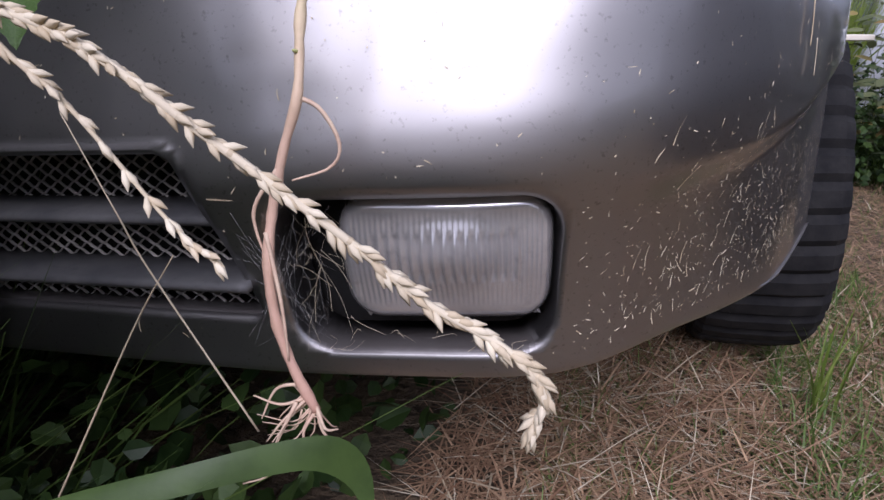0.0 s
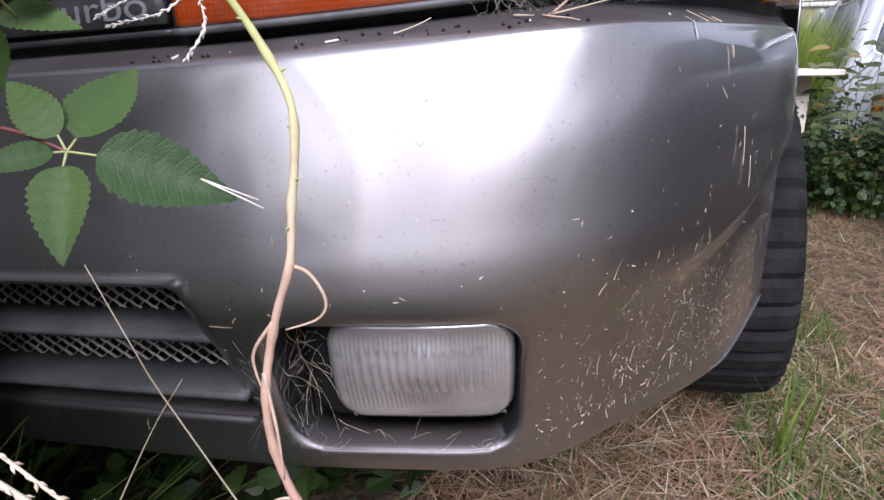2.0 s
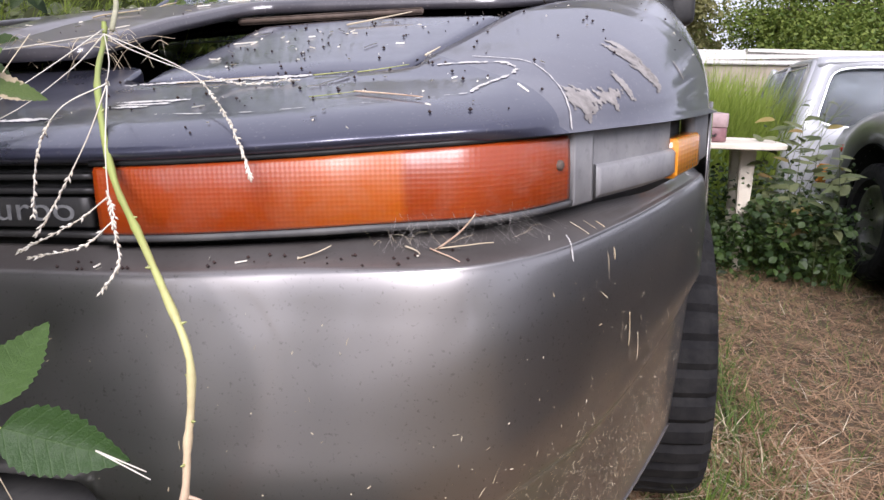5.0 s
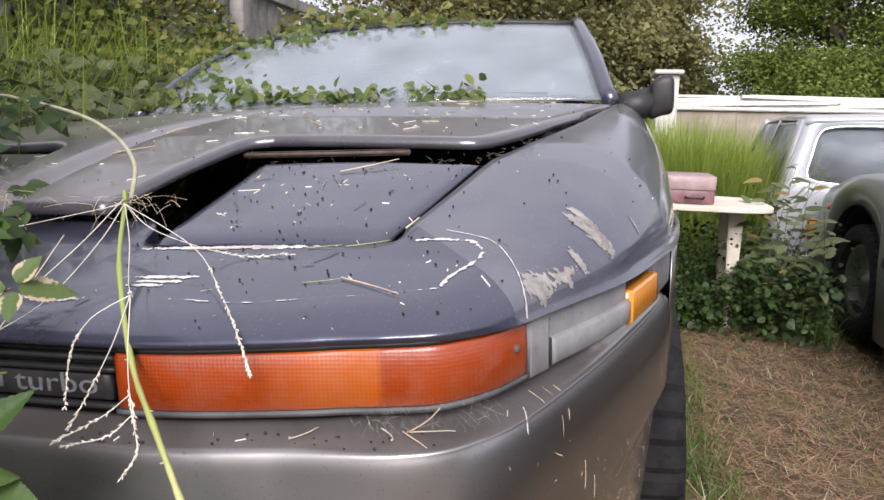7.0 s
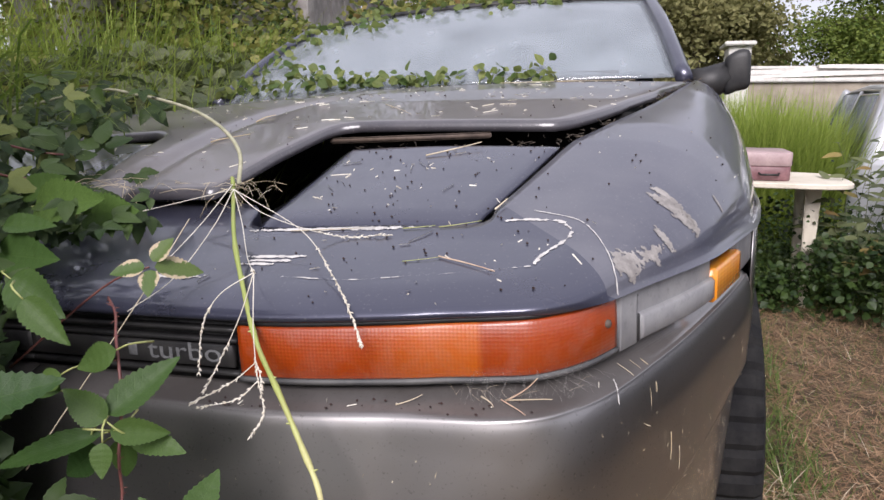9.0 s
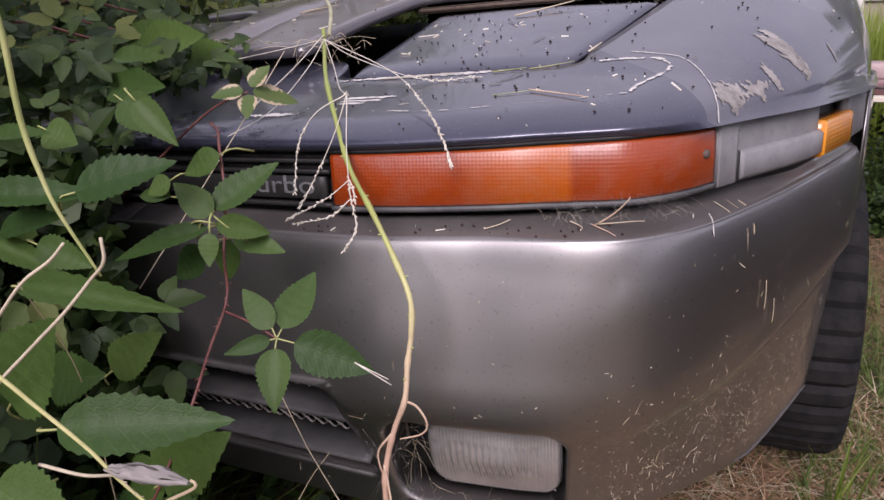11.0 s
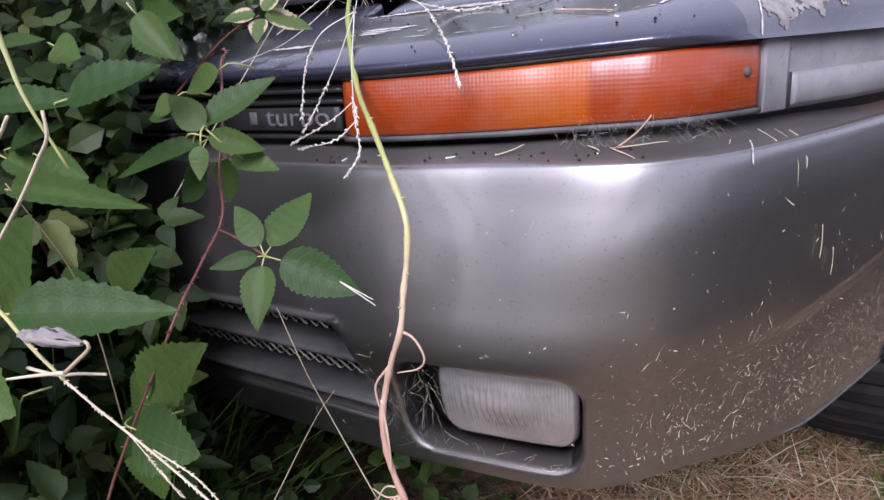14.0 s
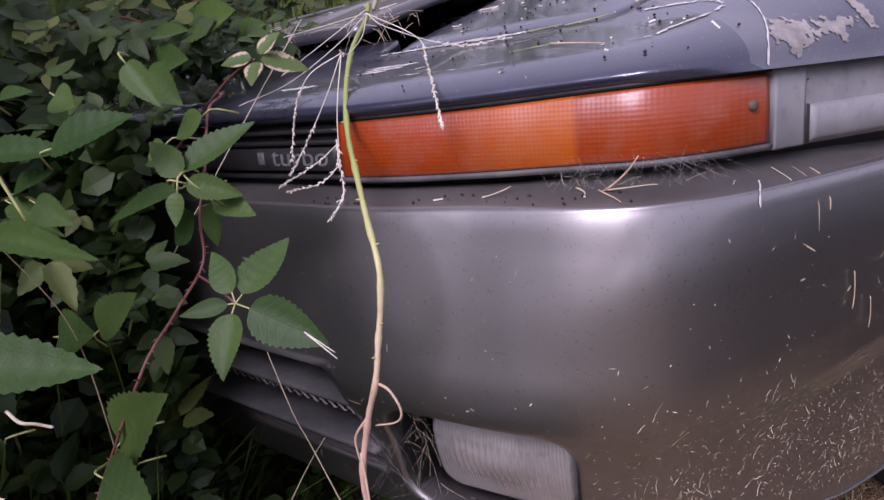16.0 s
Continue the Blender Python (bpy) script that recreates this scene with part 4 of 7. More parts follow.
def chip(parent, at, along, up, size, seed, inward=(-0.75, 0.35, -0.55), mat=CHIP):
    """A ragged patch of bare primer on the wing."""
    at, along, up, inward = Vector(at), Vector(along).normalized(), Vector(up).normalized(), Vector(inward).normalized()
    bm = bmesh.new()
    cell = 0.0014
    n, m = int(size[0] * 1.5 / cell), int(size[1] * 1.5 / cell)
    pts = {}

    def corner(i, j):
        if (i, j) not in pts:
            q = at + along * i * cell + up * j * cell
            p, nn = cast(q - inward * 0.15, inward)
            pts[i, j] = bm.verts.new(INV @ (p + nn * 0.0007)) if p is not None and (p - q).length < 0.08 else None
        return pts[i, j]

    for i in range(-n, n):
        for j in range(-m, m):
            r = math.hypot(i * cell / size[0], j * cell / size[1])
            v = 1.0 - r + 0.7 * noise.noise((i * cell * 90 + seed * 7, j * cell * 90, seed)) + 0.45 * noise.noise((i * cell * 260, j * cell * 260 + seed, 3.3))
            if v > 0.05:
                q = [corner(i, j), corner(i + 1, j), corner(i + 1, j + 1), corner(i, j + 1)]
                if None not in q:
                    bm.faces.new(q)
    bmesh.ops.recalc_face_normals(bm, faces=bm.faces)
    tagged(part("bare_patch", bm, mat, parent, "", False), kind="stuff")


for at, size, sd in (((-0.075, 0.2165, 0.845), (0.105, 0.0036), 11), ((-0.02, 0.219, 0.848), (0.05, 0.004), 12), ((-0.105, 0.143, 0.835), (0.040, 0.0035), 13), ((-0.115, 0.124, 0.828), (0.022, 0.003), 14), ((-0.10, 0.133, 0.838), (0.030, 0.003), 15), ((-0.20, 0.09, 0.82), (0.035, 0.005), 16)):
    chip(nose, at, (1, 0.05, 0), (0, 1, 0.2), size, sd, (0, 0, -1), CHIPWHITE)
wing = next(o for o in car.children if o.name == "front_wing")
AL, UP = (0.05, 0.09, 0.012), (-0.35, 0.1, 0.9)
for at, size, sd in (((0.300, 0.190, 0.838), (0.021, 0.017), 1), ((0.322, 0.230, 0.840), (0.022, 0.011), 2), ((0.337, 0.330, 0.893), (0.010, 0.012), 8), ((0.345, 0.330, 0.878), (0.014, 0.014), 9), ((0.353, 0.328, 0.862), (0.013, 0.014), 10), ((0.361, 0.328, 0.849), (0.009, 0.011), 17), ((0.335, 0.268, 0.850), (0.006, 0.018), 3), ((0.338, 0.345, 0.890), (0.006, 0.018), 4), ((0.347, 0.338, 0.868), (0.006, 0.018), 5), ((0.357, 0.335, 0.848), (0.007, 0.012), 6), ((0.395, 0.43, 0.865), (0.003, 0.016), 7)):
    chip(wing, at, AL, UP, size, sd)

# straws, sticks and twigs
def lying_stick(name, a, b, r, mat, label, group="straws on the car", rise_end=0.0, bow=0.0):
    pts = []
    if a[1] < 0.035:
        a, b = (a[0], max(a[1], 0.045 if a[0] < 0.17 else 0.066)), (b[0] + 0.010, b[1])
        shelf = 0.054 if a[0] < 0.17 else 0.084
    for f in np.linspace(0, 1, 7):
        x, y = a[0] + (b[0] - a[0]) * f + bow * math.sin(math.pi * f), a[1] + (b[1] - a[1]) * f
        p, n = drop(x, min(y, shelf), 0.745) if a[1] < 0.07 else drop(x, y)
        if p is None:
            continue
        pts.append(p + Vector((0, 0, r + 0.0005 + rise_end * f)))
    if pts:
        low = max(p.z for p in pts) - 0.016 - rise_end
        pts = [p for p in pts if p.z > low]
    if len(pts) < 3:
        return
    bm = bmesh.new()
    r *= 0.6
    tube(bm, smooth_line(pts, 10), [r * (1 - 0.5 * k / 10) for k in range(11)], 6)
    tagged(new(name, mesh_of(name, bm, mat)), label, "twig" if "twig" in name else "straw", group)


for a, b, r, up, mat, nm in (
    ((0.088, 0.010), (0.103, 0.055), 0.0011, 0.006, STRAW, "straw"), ((0.170, 0.016), (0.176, 0.050), 0.0014, 0.004, STRAW, "straw"),
    ((0.196, 0.022), (0.216, 0.058), 0.0016, 0.034, STEMDRY, "twig"), ((0.194, 0.030), (0.230, 0.062), 0.0012, 0.014, STRAW, "straw"),
    ((0.190, 0.032), (0.228, 0.034), 0.0012, 0.003, STEMDRY, "twig"), ((0.098, 0.150), (0.169, 0.118), 0.0016, 0.001, STEMDRY, "twig"),
    ((0.060, 0.138), (0.100, 0.148), 0.0008, 0.001, STEMGREEN, "straw"), ((-0.020, 0.445), (0.060, 0.478), 0.0022, 0.006, STRAW, "straw"),
    ((0.119, 0.235), (0.144, 0.285), 0.0022, 0.004, STRAW, "straw"), ((0.030, 0.218), (0.070, 0.224), 0.0012, 0.001, STEMGREEN, "straw"),
    ((0.075, 0.222), (0.125, 0.234), 0.0012, 0.002, STEMGREEN, "straw"), ((-0.12, 0.21), (-0.02, 0.215), 0.0010, 0.002, STRAW, "straw"),
    ((-0.42, 0.46), (-0.36, 0.49), 0.0022, 0.001, STRAW, "straw"), ((-0.46, 0.62), (-0.40, 0.64), 0.0022, 0.001, STRAW, "straw"),
    ((-0.20, 0.72), (-0.10, 0.60), 0.0010, 0.001, STRAW, "straw"), ((0.05, 1.30), (0.25, 1.33), 0.0016, 0.002, STRAW, "straw"), ((-0.1, 1.28), (0.1, 1.34), 0.0014, 0.002, STRAW, "straw"),
):
    lying_stick(nm, a, b, r, mat, "dry straw lying on the dusty bodywork" if nm == "straw" else "short brown twig lying on the bodywork", "straws on the car" if nm == "straw" else "twigs on the car", up, 0.003)

rng = random.Random(88)


def scatter(n, box4, make):
    for _ in range(n):
        p, nn = drop(rng.uniform(box4[0], box4[1]), rng.uniform(box4[2], box4[3]))
        if p is not None and nn.z > (0.9 if box4[3] < 0.07 else 0.45):
            make(p, nn)


sv, sf = [], []
big = 1.0


def straw_bit(p, n):
    a = rng.uniform(0, math.tau)
    L, w = (0.0008 + 0.005 * rng.random() ** 2.2) * big, rng.uniform(0.0002, 0.0005) * (1 + 0.5 * (big > 1))
    d = Vector((math.cos(a), math.sin(a), 0))
    d = (d - n * d.dot(n)).normalized()
    s = n.cross(d) * w
    b = len(sv)
    q = p + n * 0.001
    sv.extend(tuple(q + u) for u in (-d * L - s, d * L - s * 0.6, d * L + s * 0.6 + n * 0.0012, -d * L + s + n * 0.0012))
    sf.append((b, b + 1, b + 2, b + 3))


bv, bf = [], []


def berry(p, n):
    r = rng.uniform(0.0009, 0.0022)
    b = len(bv)
    bv.extend(tuple(p + n * r * 0.7 + Vector(o) * r) for o in ((1, 0, 0), (-1, 0.1, 0), (0, 1, 0.1), (0.1, -1, 0), (0, 0, 0.9), (0, 0, -0.8)))
    bf.extend(tuple(b + i for i in t) for t in ((0, 2, 4), (2, 1, 4), (1, 3, 4), (3, 0, 4), (2, 0, 5), (1, 2, 5), (3, 1, 5), (0, 3, 5)))


for n, b4 in ((30, (-0.13, 0.16, 0.23, 0.50)), (90, (-0.75, 0.30, 0.32, 1.45)), (22, (-0.2, 0.28, 0.05, 0.25)), (60, (-0.12, 0.30, -0.02, 0.06)), (26, (0.2, 0.5, 0.25, 1.3))):
    scatter(n, b4, straw_bit)
big = 3.2
for n, b4 in ((120, (-0.75, 0.10, 0.30, 1.0)), (40, (-0.10, 0.30, 0.6, 1.45)), (14, (-0.2, 0.25, 0.08, 0.25))):
    scatter(n, b4, straw_bit)
for n, b4 in ((80, (-0.13, 0.20, 0.23, 0.50)), (120, (-0.75, 0.30, 0.32, 1.45)), (50, (-0.2, 0.28, 0.05, 0.25)), (70, (-0.12, 0.06, -0.02, 0.05)), (50, (0.06, 0.28, 0.0, 0.06)), (30, (0.2, 0.5, 0.25, 1.3))):
    scatter(n, b4, berry)
tagged(new("straw_bits", raw("straw_bits", sv, sf, STRAWPALE)), "small bits of straw on the bodywork", "straw", kind="stuff")
tagged(new("dry_berries", raw("dry_berries", bv, bf, BERRY)), "small dark dried berries on the bodywork", "berries", kind="stuff")

# clippings stuck to the bumper's face, thicker towards its lower corner
cv, cf = [], []


def clipping(u, z, L, w, ang):
    ca, sa = math.cos(ang), math.sin(ang)
    b = len(cv)
    ok = []
    for t, o in ((-1, -1), (0, -1), (1, -0.4), (1, 0.4), (0, 1), (-1, 1)):
        uu, zz = u + ca * L * t - sa * w * o + 0.15 * L * (t * t) * sa, z + sa * L * t + ca * w * o
        k = step(uu, u_of_s(0.465), u_of_s(0.685))
        inset = (1 - k) * float(np.interp(zz, PROFILE_FRONT[12:70, 0], PROFILE_FRONT[12:70, 1])) + k * float(np.interp(zz, PROFILE[12:70, 0], PROFILE[12:70, 1]))
        ok.append(tuple(car.matrix_world @ Vector(skin_point(uu, zz, inset - 0.0008 - 0.0004 * rng.random(), 1))))
    cv.extend(ok)
    cf.append((b, b + 1, b + 4, b + 5))
    cf.append((b + 1, b + 2, b + 3, b + 4))


count = 0
while count < 1800:
    u, z = rng.uniform(0.15, U_END - 0.05), rng.uniform(0.37, 0.67)
    keep = 0.04 + 0.96 * step(u, u_of_s(0.40), u_of_y(0.25)) * (1 - step(z, 0.43, 0.585))
    if u > u_of_y(arch_y(z)) - 0.012 or rng.random() > keep or rr_dist(u, z, FOG) < 0.008 or rr_dist(u, z, GRILLE, 0.27) < 0.008:
        continue
    big = rng.random() < 0.05
    clipping(u, z, rng.uniform(0.004, 0.010) if big else 0.0005 + 0.0032 * rng.random() ** 3, rng.uniform(0.0003, 0.0006) if big else rng.uniform(0.0002, 0.0005), rng.gauss(1.2, 0.9))
    count += 1
tagged(new("grass_clippings", raw("grass_clippings", cv, cf, STRAW)), "dry grass clippings stuck to the bumper's face", "clippings", kind="stuff")
for y, z0, z1, r in ((0.185, 0.698, 0.645, 0.0004), (0.20, 0.695, 0.660, 0.0009), (0.165, 0.70, 0.683, 0.0006), (0.23, 0.60, 0.565, 0.0009), (0.255, 0.57, 0.54, 0.0006)):
    bm = bmesh.new()
    u = u_of_y(y)
    tube(bm, [car.matrix_world @ Vector(on_plan(u + 0.002 * math.sin(3 * f) , float(np.interp(z0 + (z1 - z0) * f, [0.60, 0.668, 0.69, 0.70], [-0.003, 0.002, 0.012, 0.03])) - 0.0018, z0 + (z1 - z0) * f + rise(u))) for f in np.linspace(0, 1, 9)], r * 0.5, 6)
    tagged(new("straw", mesh_of("straw", bm, STRAW)), "straw clinging to the bumper's corner", "straw", "straws on the bumper")

# fibres in the fog lamp's recess, and litter in the hood gap
bm = bmesh.new()
for k in range(40):
    s0, z0 = rng.uniform(0.370, 0.412), rng.uniform(0.40, 0.50)
    if k > 26:
        s0, z0 = rng.uniform(0.38, 0.55), rng.uniform(0.380, 0.388)
    a = on_plan(u_of_s(s0), 0.045 + 0.02 * rng.random(), z0)
    c = on_plan(u_of_s(min(s0 + rng.uniform(-0.03, 0.03), 0.56)), 0.04 + 0.02 * rng.random(), max(z0 + rng.uniform(-0.05, 0.03), 0.379))
    m3 = [(p + q) / 2 + rng.uniform(-0.006, 0.006) for p, q in zip(a, c)]
    tube(bm, [car.matrix_world @ Vector(p) for p in smooth_line([a, m3, c], 6)], rng.uniform(0.00008, 0.00017), 4)
for k in range(12):
    s0 = rng.uniform(0.55, 0.67)
    u = u_of_s(s0)
    z0 = 0.703 + rise(u) + 0.003 * rng.random()
    i0 = strip_in(u) - 0.004 - 0.022 * rng.random()
    a = Vector(on_plan(u, i0, z0))
    c = Vector(on_plan(u + rng.uniform(-0.02, 0.02), i0 - rng.uniform(-0.012, 0.012), z0 + rng.uniform(0.0, 0.014)))
    m3 = (a + c) / 2 + Vector((rng.uniform(-0.004, 0.004), rng.uniform(-0.004, 0.004), rng.uniform(-0.003, 0.004)))
    tube(bm, [car.matrix_world @ Vector(p) for p in smooth_line([a, m3, c], 5)], rng.uniform(0.00006, 0.00012), 4)
tagged(new("lamp_fibres", mesh_of("lamp_fibres", bm, STRAW)), "cobwebby dry fibres in the lamp recess and under the lamp band", "fibres", kind="stuff")
bm = bmesh.new()
for k in range(110):
    if k < 48:
        hub = ((0.385, 0.455), (0.372, 0.43), (0.402, 0.415))[k % 3]
        s0, z0, s1, z1 = hub[0] + rng.gauss(0, 0.004), hub[1] + rng.gauss(0, 0.008), rng.uniform(0.352, 0.414), rng.uniform(0.385, 0.505)
        a, c = on_plan(u_of_s(s0), rng.uniform(0.008, 0.03), z0), on_plan(u_of_s(s1), rng.uniform(0.0, 0.035) if s1 > 0.372 else -0.001, z1)
    else:
        s0 = rng.uniform(0.56, 0.675)
        u, w = u_of_s(s0), u_of_s(s0 + rng.uniform(-0.02, 0.02))
        a = on_plan(u, strip_in(u) - 0.006, 0.719 + rise(u) + 0.012 * rng.random() ** 2)
        c = on_plan(w, strip_in(w) - 0.012 - 0.02 * rng.random(), 0.7035 + rise(w))
    m3 = [(p + q) / 2 + rng.uniform(-0.003, 0.003) for p, q in zip(a, c)]
    tube(bm, [car.matrix_world @ Vector(p) for p in smooth_line([a, m3, c], 5)], rng.uniform(0.00004, 0.00008), 3)
tagged(new("cobwebs", mesh_of("cobwebs", bm, WEB)), "dusty grey cobwebs in the lamp recess and below the turn signal", "cobweb", kind="stuff")
bm = bmesh.new()
for k in range(240):
    y = rng.uniform(0.52, 1.30)
    s0 = hood_edge(max(y, 0.57)) + rng.uniform(0.0, 0.045) if k % 3 else rng.uniform(0.21, 0.60)
    yy = y if k % 3 else rng.uniform(0.52, 0.60)
    z = float(np.interp(yy, *ZTOP)) - (0.012 if k % 3 else 0.035) * rng.random() - 0.006
    p = Vector((XC + s0, yy, z))
    d = Vector((rng.uniform(-1, 1), rng.uniform(-1, 1), rng.uniform(-0.2, 0.5))) * rng.uniform(0.008, 0.022)
    tube(bm, [car.matrix_world @ p, car.matrix_world @ (p + d)], rng.uniform(0.0005, 0.0014), 4)
tagged(new("gap_litter", mesh_of("gap_litter", bm, HAYDARK)), "dark rotting litter in the gap beside the hood", "litter", kind="stuff")
bm = bmesh.new()
for k in range(120):
    x = -0.20 - 0.55 * rng.random() ** 1.2
    p = Vector((x, 0.24 + 0.09 * rng.random(), 0.875 + 0.02 * rng.random() + 0.03 * (x + 0.24)))
    a = rng.uniform(0, math.tau)
    L = 0.02 + 0.10 * rng.random() ** 2
    q = p + Vector((math.cos(a) * L, math.sin(a) * L * 0.5, rng.uniform(-0.035, 0.015)))
    tube(bm, smooth_line([p, (p + q) / 2 + Vector((0, 0, rng.uniform(0, 0.012))), q], 5), rng.uniform(0.0002, 0.0005), 4)
tagged(new("dry_tangle", mesh_of("dry_tangle", bm, STRAW)), "tangle of dry grass caught under the hood's front edge", "grass", kind="stuff")


# ---- ground ----
def ground_z(x, y):
    z = -0.10 * step(x, 0.9, 1.8) - 0.12 * step(math.hypot(x, y), 3.5, 6.5)
    z += 0.05 * step(0.9 - math.hypot((x + 0.35) / 1.1, (y - 0.9) / 1.6), 0, 0.5)
    z += 0.012 * noise.noise((x * 2.1, y * 2.1, 0.3)) + 0.006 * noise.noise((x * 7, y * 7, 1.3))
    return z + 0.55 * step(-x, 1.1, 2.6) * step(y, -0.2, 1.5)


bm = bmesh.new()
axis = np.r_[-400, -120, -40, -15, np.linspace(-7, -2, 12), np.linspace(-1.8, 4, 80), np.linspace(4.4, 9, 12), 15, 40, 120, 400]
grid(bm, [[(x, y, ground_z(x, y)) for x in axis] for y in axis], False)
ground = tagged(new("ground", mesh_of("ground", bm, SOIL)), "yard ground littered with cut dry grass", "ground", kind="structure")


def strips(name, n, place, length, width, flat, mat, label, category, bend=0.3, seed=1):
    """Many thin blades in one mesh. place(rng) gives x, y; flat 0 is upright, 1 lies down."""
    rng = random.Random(seed)
    verts, faces = [], []
    for _ in range(n):
        x, y = place(rng)
        z = ground_z(x, y)
        L, w = rng.uniform(*length), rng.uniform(*width)
        a = rng.uniform(0, math.tau)
        lie = min(max(rng.gauss(flat, 0.12), 0.02), 0.99) * math.pi / 2
        d = Vector((math.cos(a) * math.sin(lie), math.sin(a) * math.sin(lie), math.cos(lie)))
        side = Vector((-math.sin(a), math.cos(a), 0)) * w
        curl = Vector((math.cos(a + rng.uniform(-1, 1)), math.sin(a), -0.6)) * L * bend * rng.random()
        p = Vector((x, y, z + (rng.random() ** 2 * 0.03 if flat > 0.5 else -0.005)))
        b = len(verts)
        for f, k in ((0, 1.0), (0.5, 0.8), (1.0, 0.12)):
            q = p + d * L * f + curl * f * f
            q.z = max(q.z, z + 0.001)
            verts += [tuple(q - side * k), tuple(q + side * k)]
        faces += [(b, b + 1, b + 3, b + 2), (b + 2, b + 3, b + 5, b + 4)]
    return tagged(new(name, raw(name, verts, faces, mat)), label, category, kind="stuff")


def near_side(rng):
    return 0.15 + 3.2 * rng.random() ** 1.6, -0.3 + 4.6 * rng.random() ** 1.3


def under_nose(rng):
    return rng.uniform(0.0, 0.9), rng.uniform(-0.3, 1.2)


strips("straw_under_nose", 2600, under_nose, (0.04, 0.15), (0.0006, 0.0017), 0.92, STRAW, "bleached straw lying under the car's nose", "straw", 0.3, 44)


def before_car(rng):
    return max(rng.gauss(0.8, 0.9), -0.3 - 0.5 * rng.random()), -0.28 - 9.7 * rng.random() ** 1.4


# hay out of view, added to brighten the ground the bumper reflects
strips("mown_hay", 20000, before_car, (0.06, 0.22), (0.004, 0.010), 0.93, HAY, "unseen brown hay added before the car to brighten its reflections", "hay", 0.2, 45)


def yard(rng):
    while True:
        x, y = rng.gauss(0.5, 3.6), rng.gauss(1.5, 4.0)
        if not (-0.6 < x < 3.0 and -1.2 < y < 4.6):
            return x, y


strips("yard_grass", 26000, yard, (0.06, 0.22), (0.002, 0.005), 0.5, BLADE, "rough grass over the rest of the yard", "grass", 0.5, 46)


def before_corner(rng):
    return 0.2 + 1.7 * rng.random(), -0.05 - 1.3 * rng.random() ** 1.2


# straw out of view, added to lighten what the lower corner reflects
strips("pale_straw", 2500, before_corner, (0.03, 0.13), (0.001, 0.0026), 0.93, STRAW, "unseen pale straw added before the corner to brighten its reflection", "straw", 0.25, 47)


def lane(rng):
    return 0.75 + 2.4 * rng.random() ** 1.3, -0.3 + 4.6 * rng.random() ** 1.2


strips("lane_hay", 40000, lane, (0.02, 0.085), (0.0006, 0.0016), 0.93, HAYPALE, "reddish cut hay lying on the lane", "hay", 0.2, 22)
strips("cut_hay", 20000, near_side, (0.02, 0.09), (0.0005, 0.0013), 0.93, HAY, "brown cut hay lying on the ground", "hay", 0.2, 2)
strips("dry_straw", 3500, near_side, (0.03, 0.11), (0.0005, 0.0011), 0.9, STRAW, "pale dry straw on the ground", "straw", 0.3, 3)
strips("hay_under_nose", 12000, under_nose, (0.03, 0.13), (0.0007, 0.0019), 0.9, HAYPALE, "cut hay lying under the car's nose", "hay", 0.2, 4)
strips("short_grass", 16000, near_side, (0.02, 0.08), (0.0007, 0.0016), 0.4, BLADE, "short green grass sprouting through the hay", "grass", 0.4, 5)


def bank(rng):
    return rng.uniform(0.5, 1.50), rng.uniform(4.3, 6.0)


strips("tall_grass", 12000, bank, (0.85, 1.25), (0.003, 0.007), 0.16, MEADOW, "tall bright meadow grass behind the parked cars", "grass", 0.35, 6)


CLUMPS = [(random.Random(k).uniform(-2.6, -1.2), random.Random(k + 500).uniform(0.9, 3.2)) for k in range(26)]


def left_bank(rng):
    x, y = rng.choice(CLUMPS)
    return x + rng.gauss(0, 0.09), y + rng.gauss(0, 0.09)


strips("long_grass", 11000, left_bank, (0.75, 1.35), (0.003, 0.0065), 0.28, MEADOW, "long grass growing through the brambles", "grass", 0.8, 7)


# ---- plants ----
def leaflet_mesh(name, mat, n=10, wide=0.62, fold=0.16, droop=0.18, teeth=0.10, seed=0):
    """A toothed leaflet of length 1 along x, folded along its midrib."""
    rng = random.Random(seed)
    verts, faces = [], []
    m = 2 * n
    cols = (-1.0, -0.5, 0.0, 0.5, 1.0)
    for i in range(m + 1):
        t = i / m
        w = wide / 2 * (math.sin(math.pi * t ** 0.72) ** 0.8 if 0 < t < 1 else 0.0) * (1 - 0.25 * t)
        tooth = 1 + (teeth if i % 2 else -teeth) * (0.6 + 0.8 * rng.random())
        for c in cols:
            e = w * c * (tooth if abs(c) == 1 else 1)
            x = t - (0.012 if abs(c) == 1 and i % 2 == 0 else 0)
            rib = 0.004 * (1 if (i % 4 < 2) else -1) * (abs(c) == 0.5)
            verts.append((x, e, abs(e) * fold * 2 - droop * t * t + rib + 0.02 * math.sin(5 * t + seed)))
    k = len(cols)
    for i in range(m):
        for j in range(k - 1):
            a = i * k + j
            faces.append((a, a + k, a + k + 1, a + 1))
    me = raw(name, verts, faces, mat, True)
    me.validate()
    return me


HERO = [leaflet_mesh("leaflet", VEINED, 13, 0.58, 0.08 + 0.04 * k, 0.04 + 0.04 * k, 0.055, k) for k in range(4)]
HERO_PALE = [leaflet_mesh("leaflet", NIBBLED, 12, 0.62, 0.14, 0.1, 0.06, 9 + k) for k in range(2)]


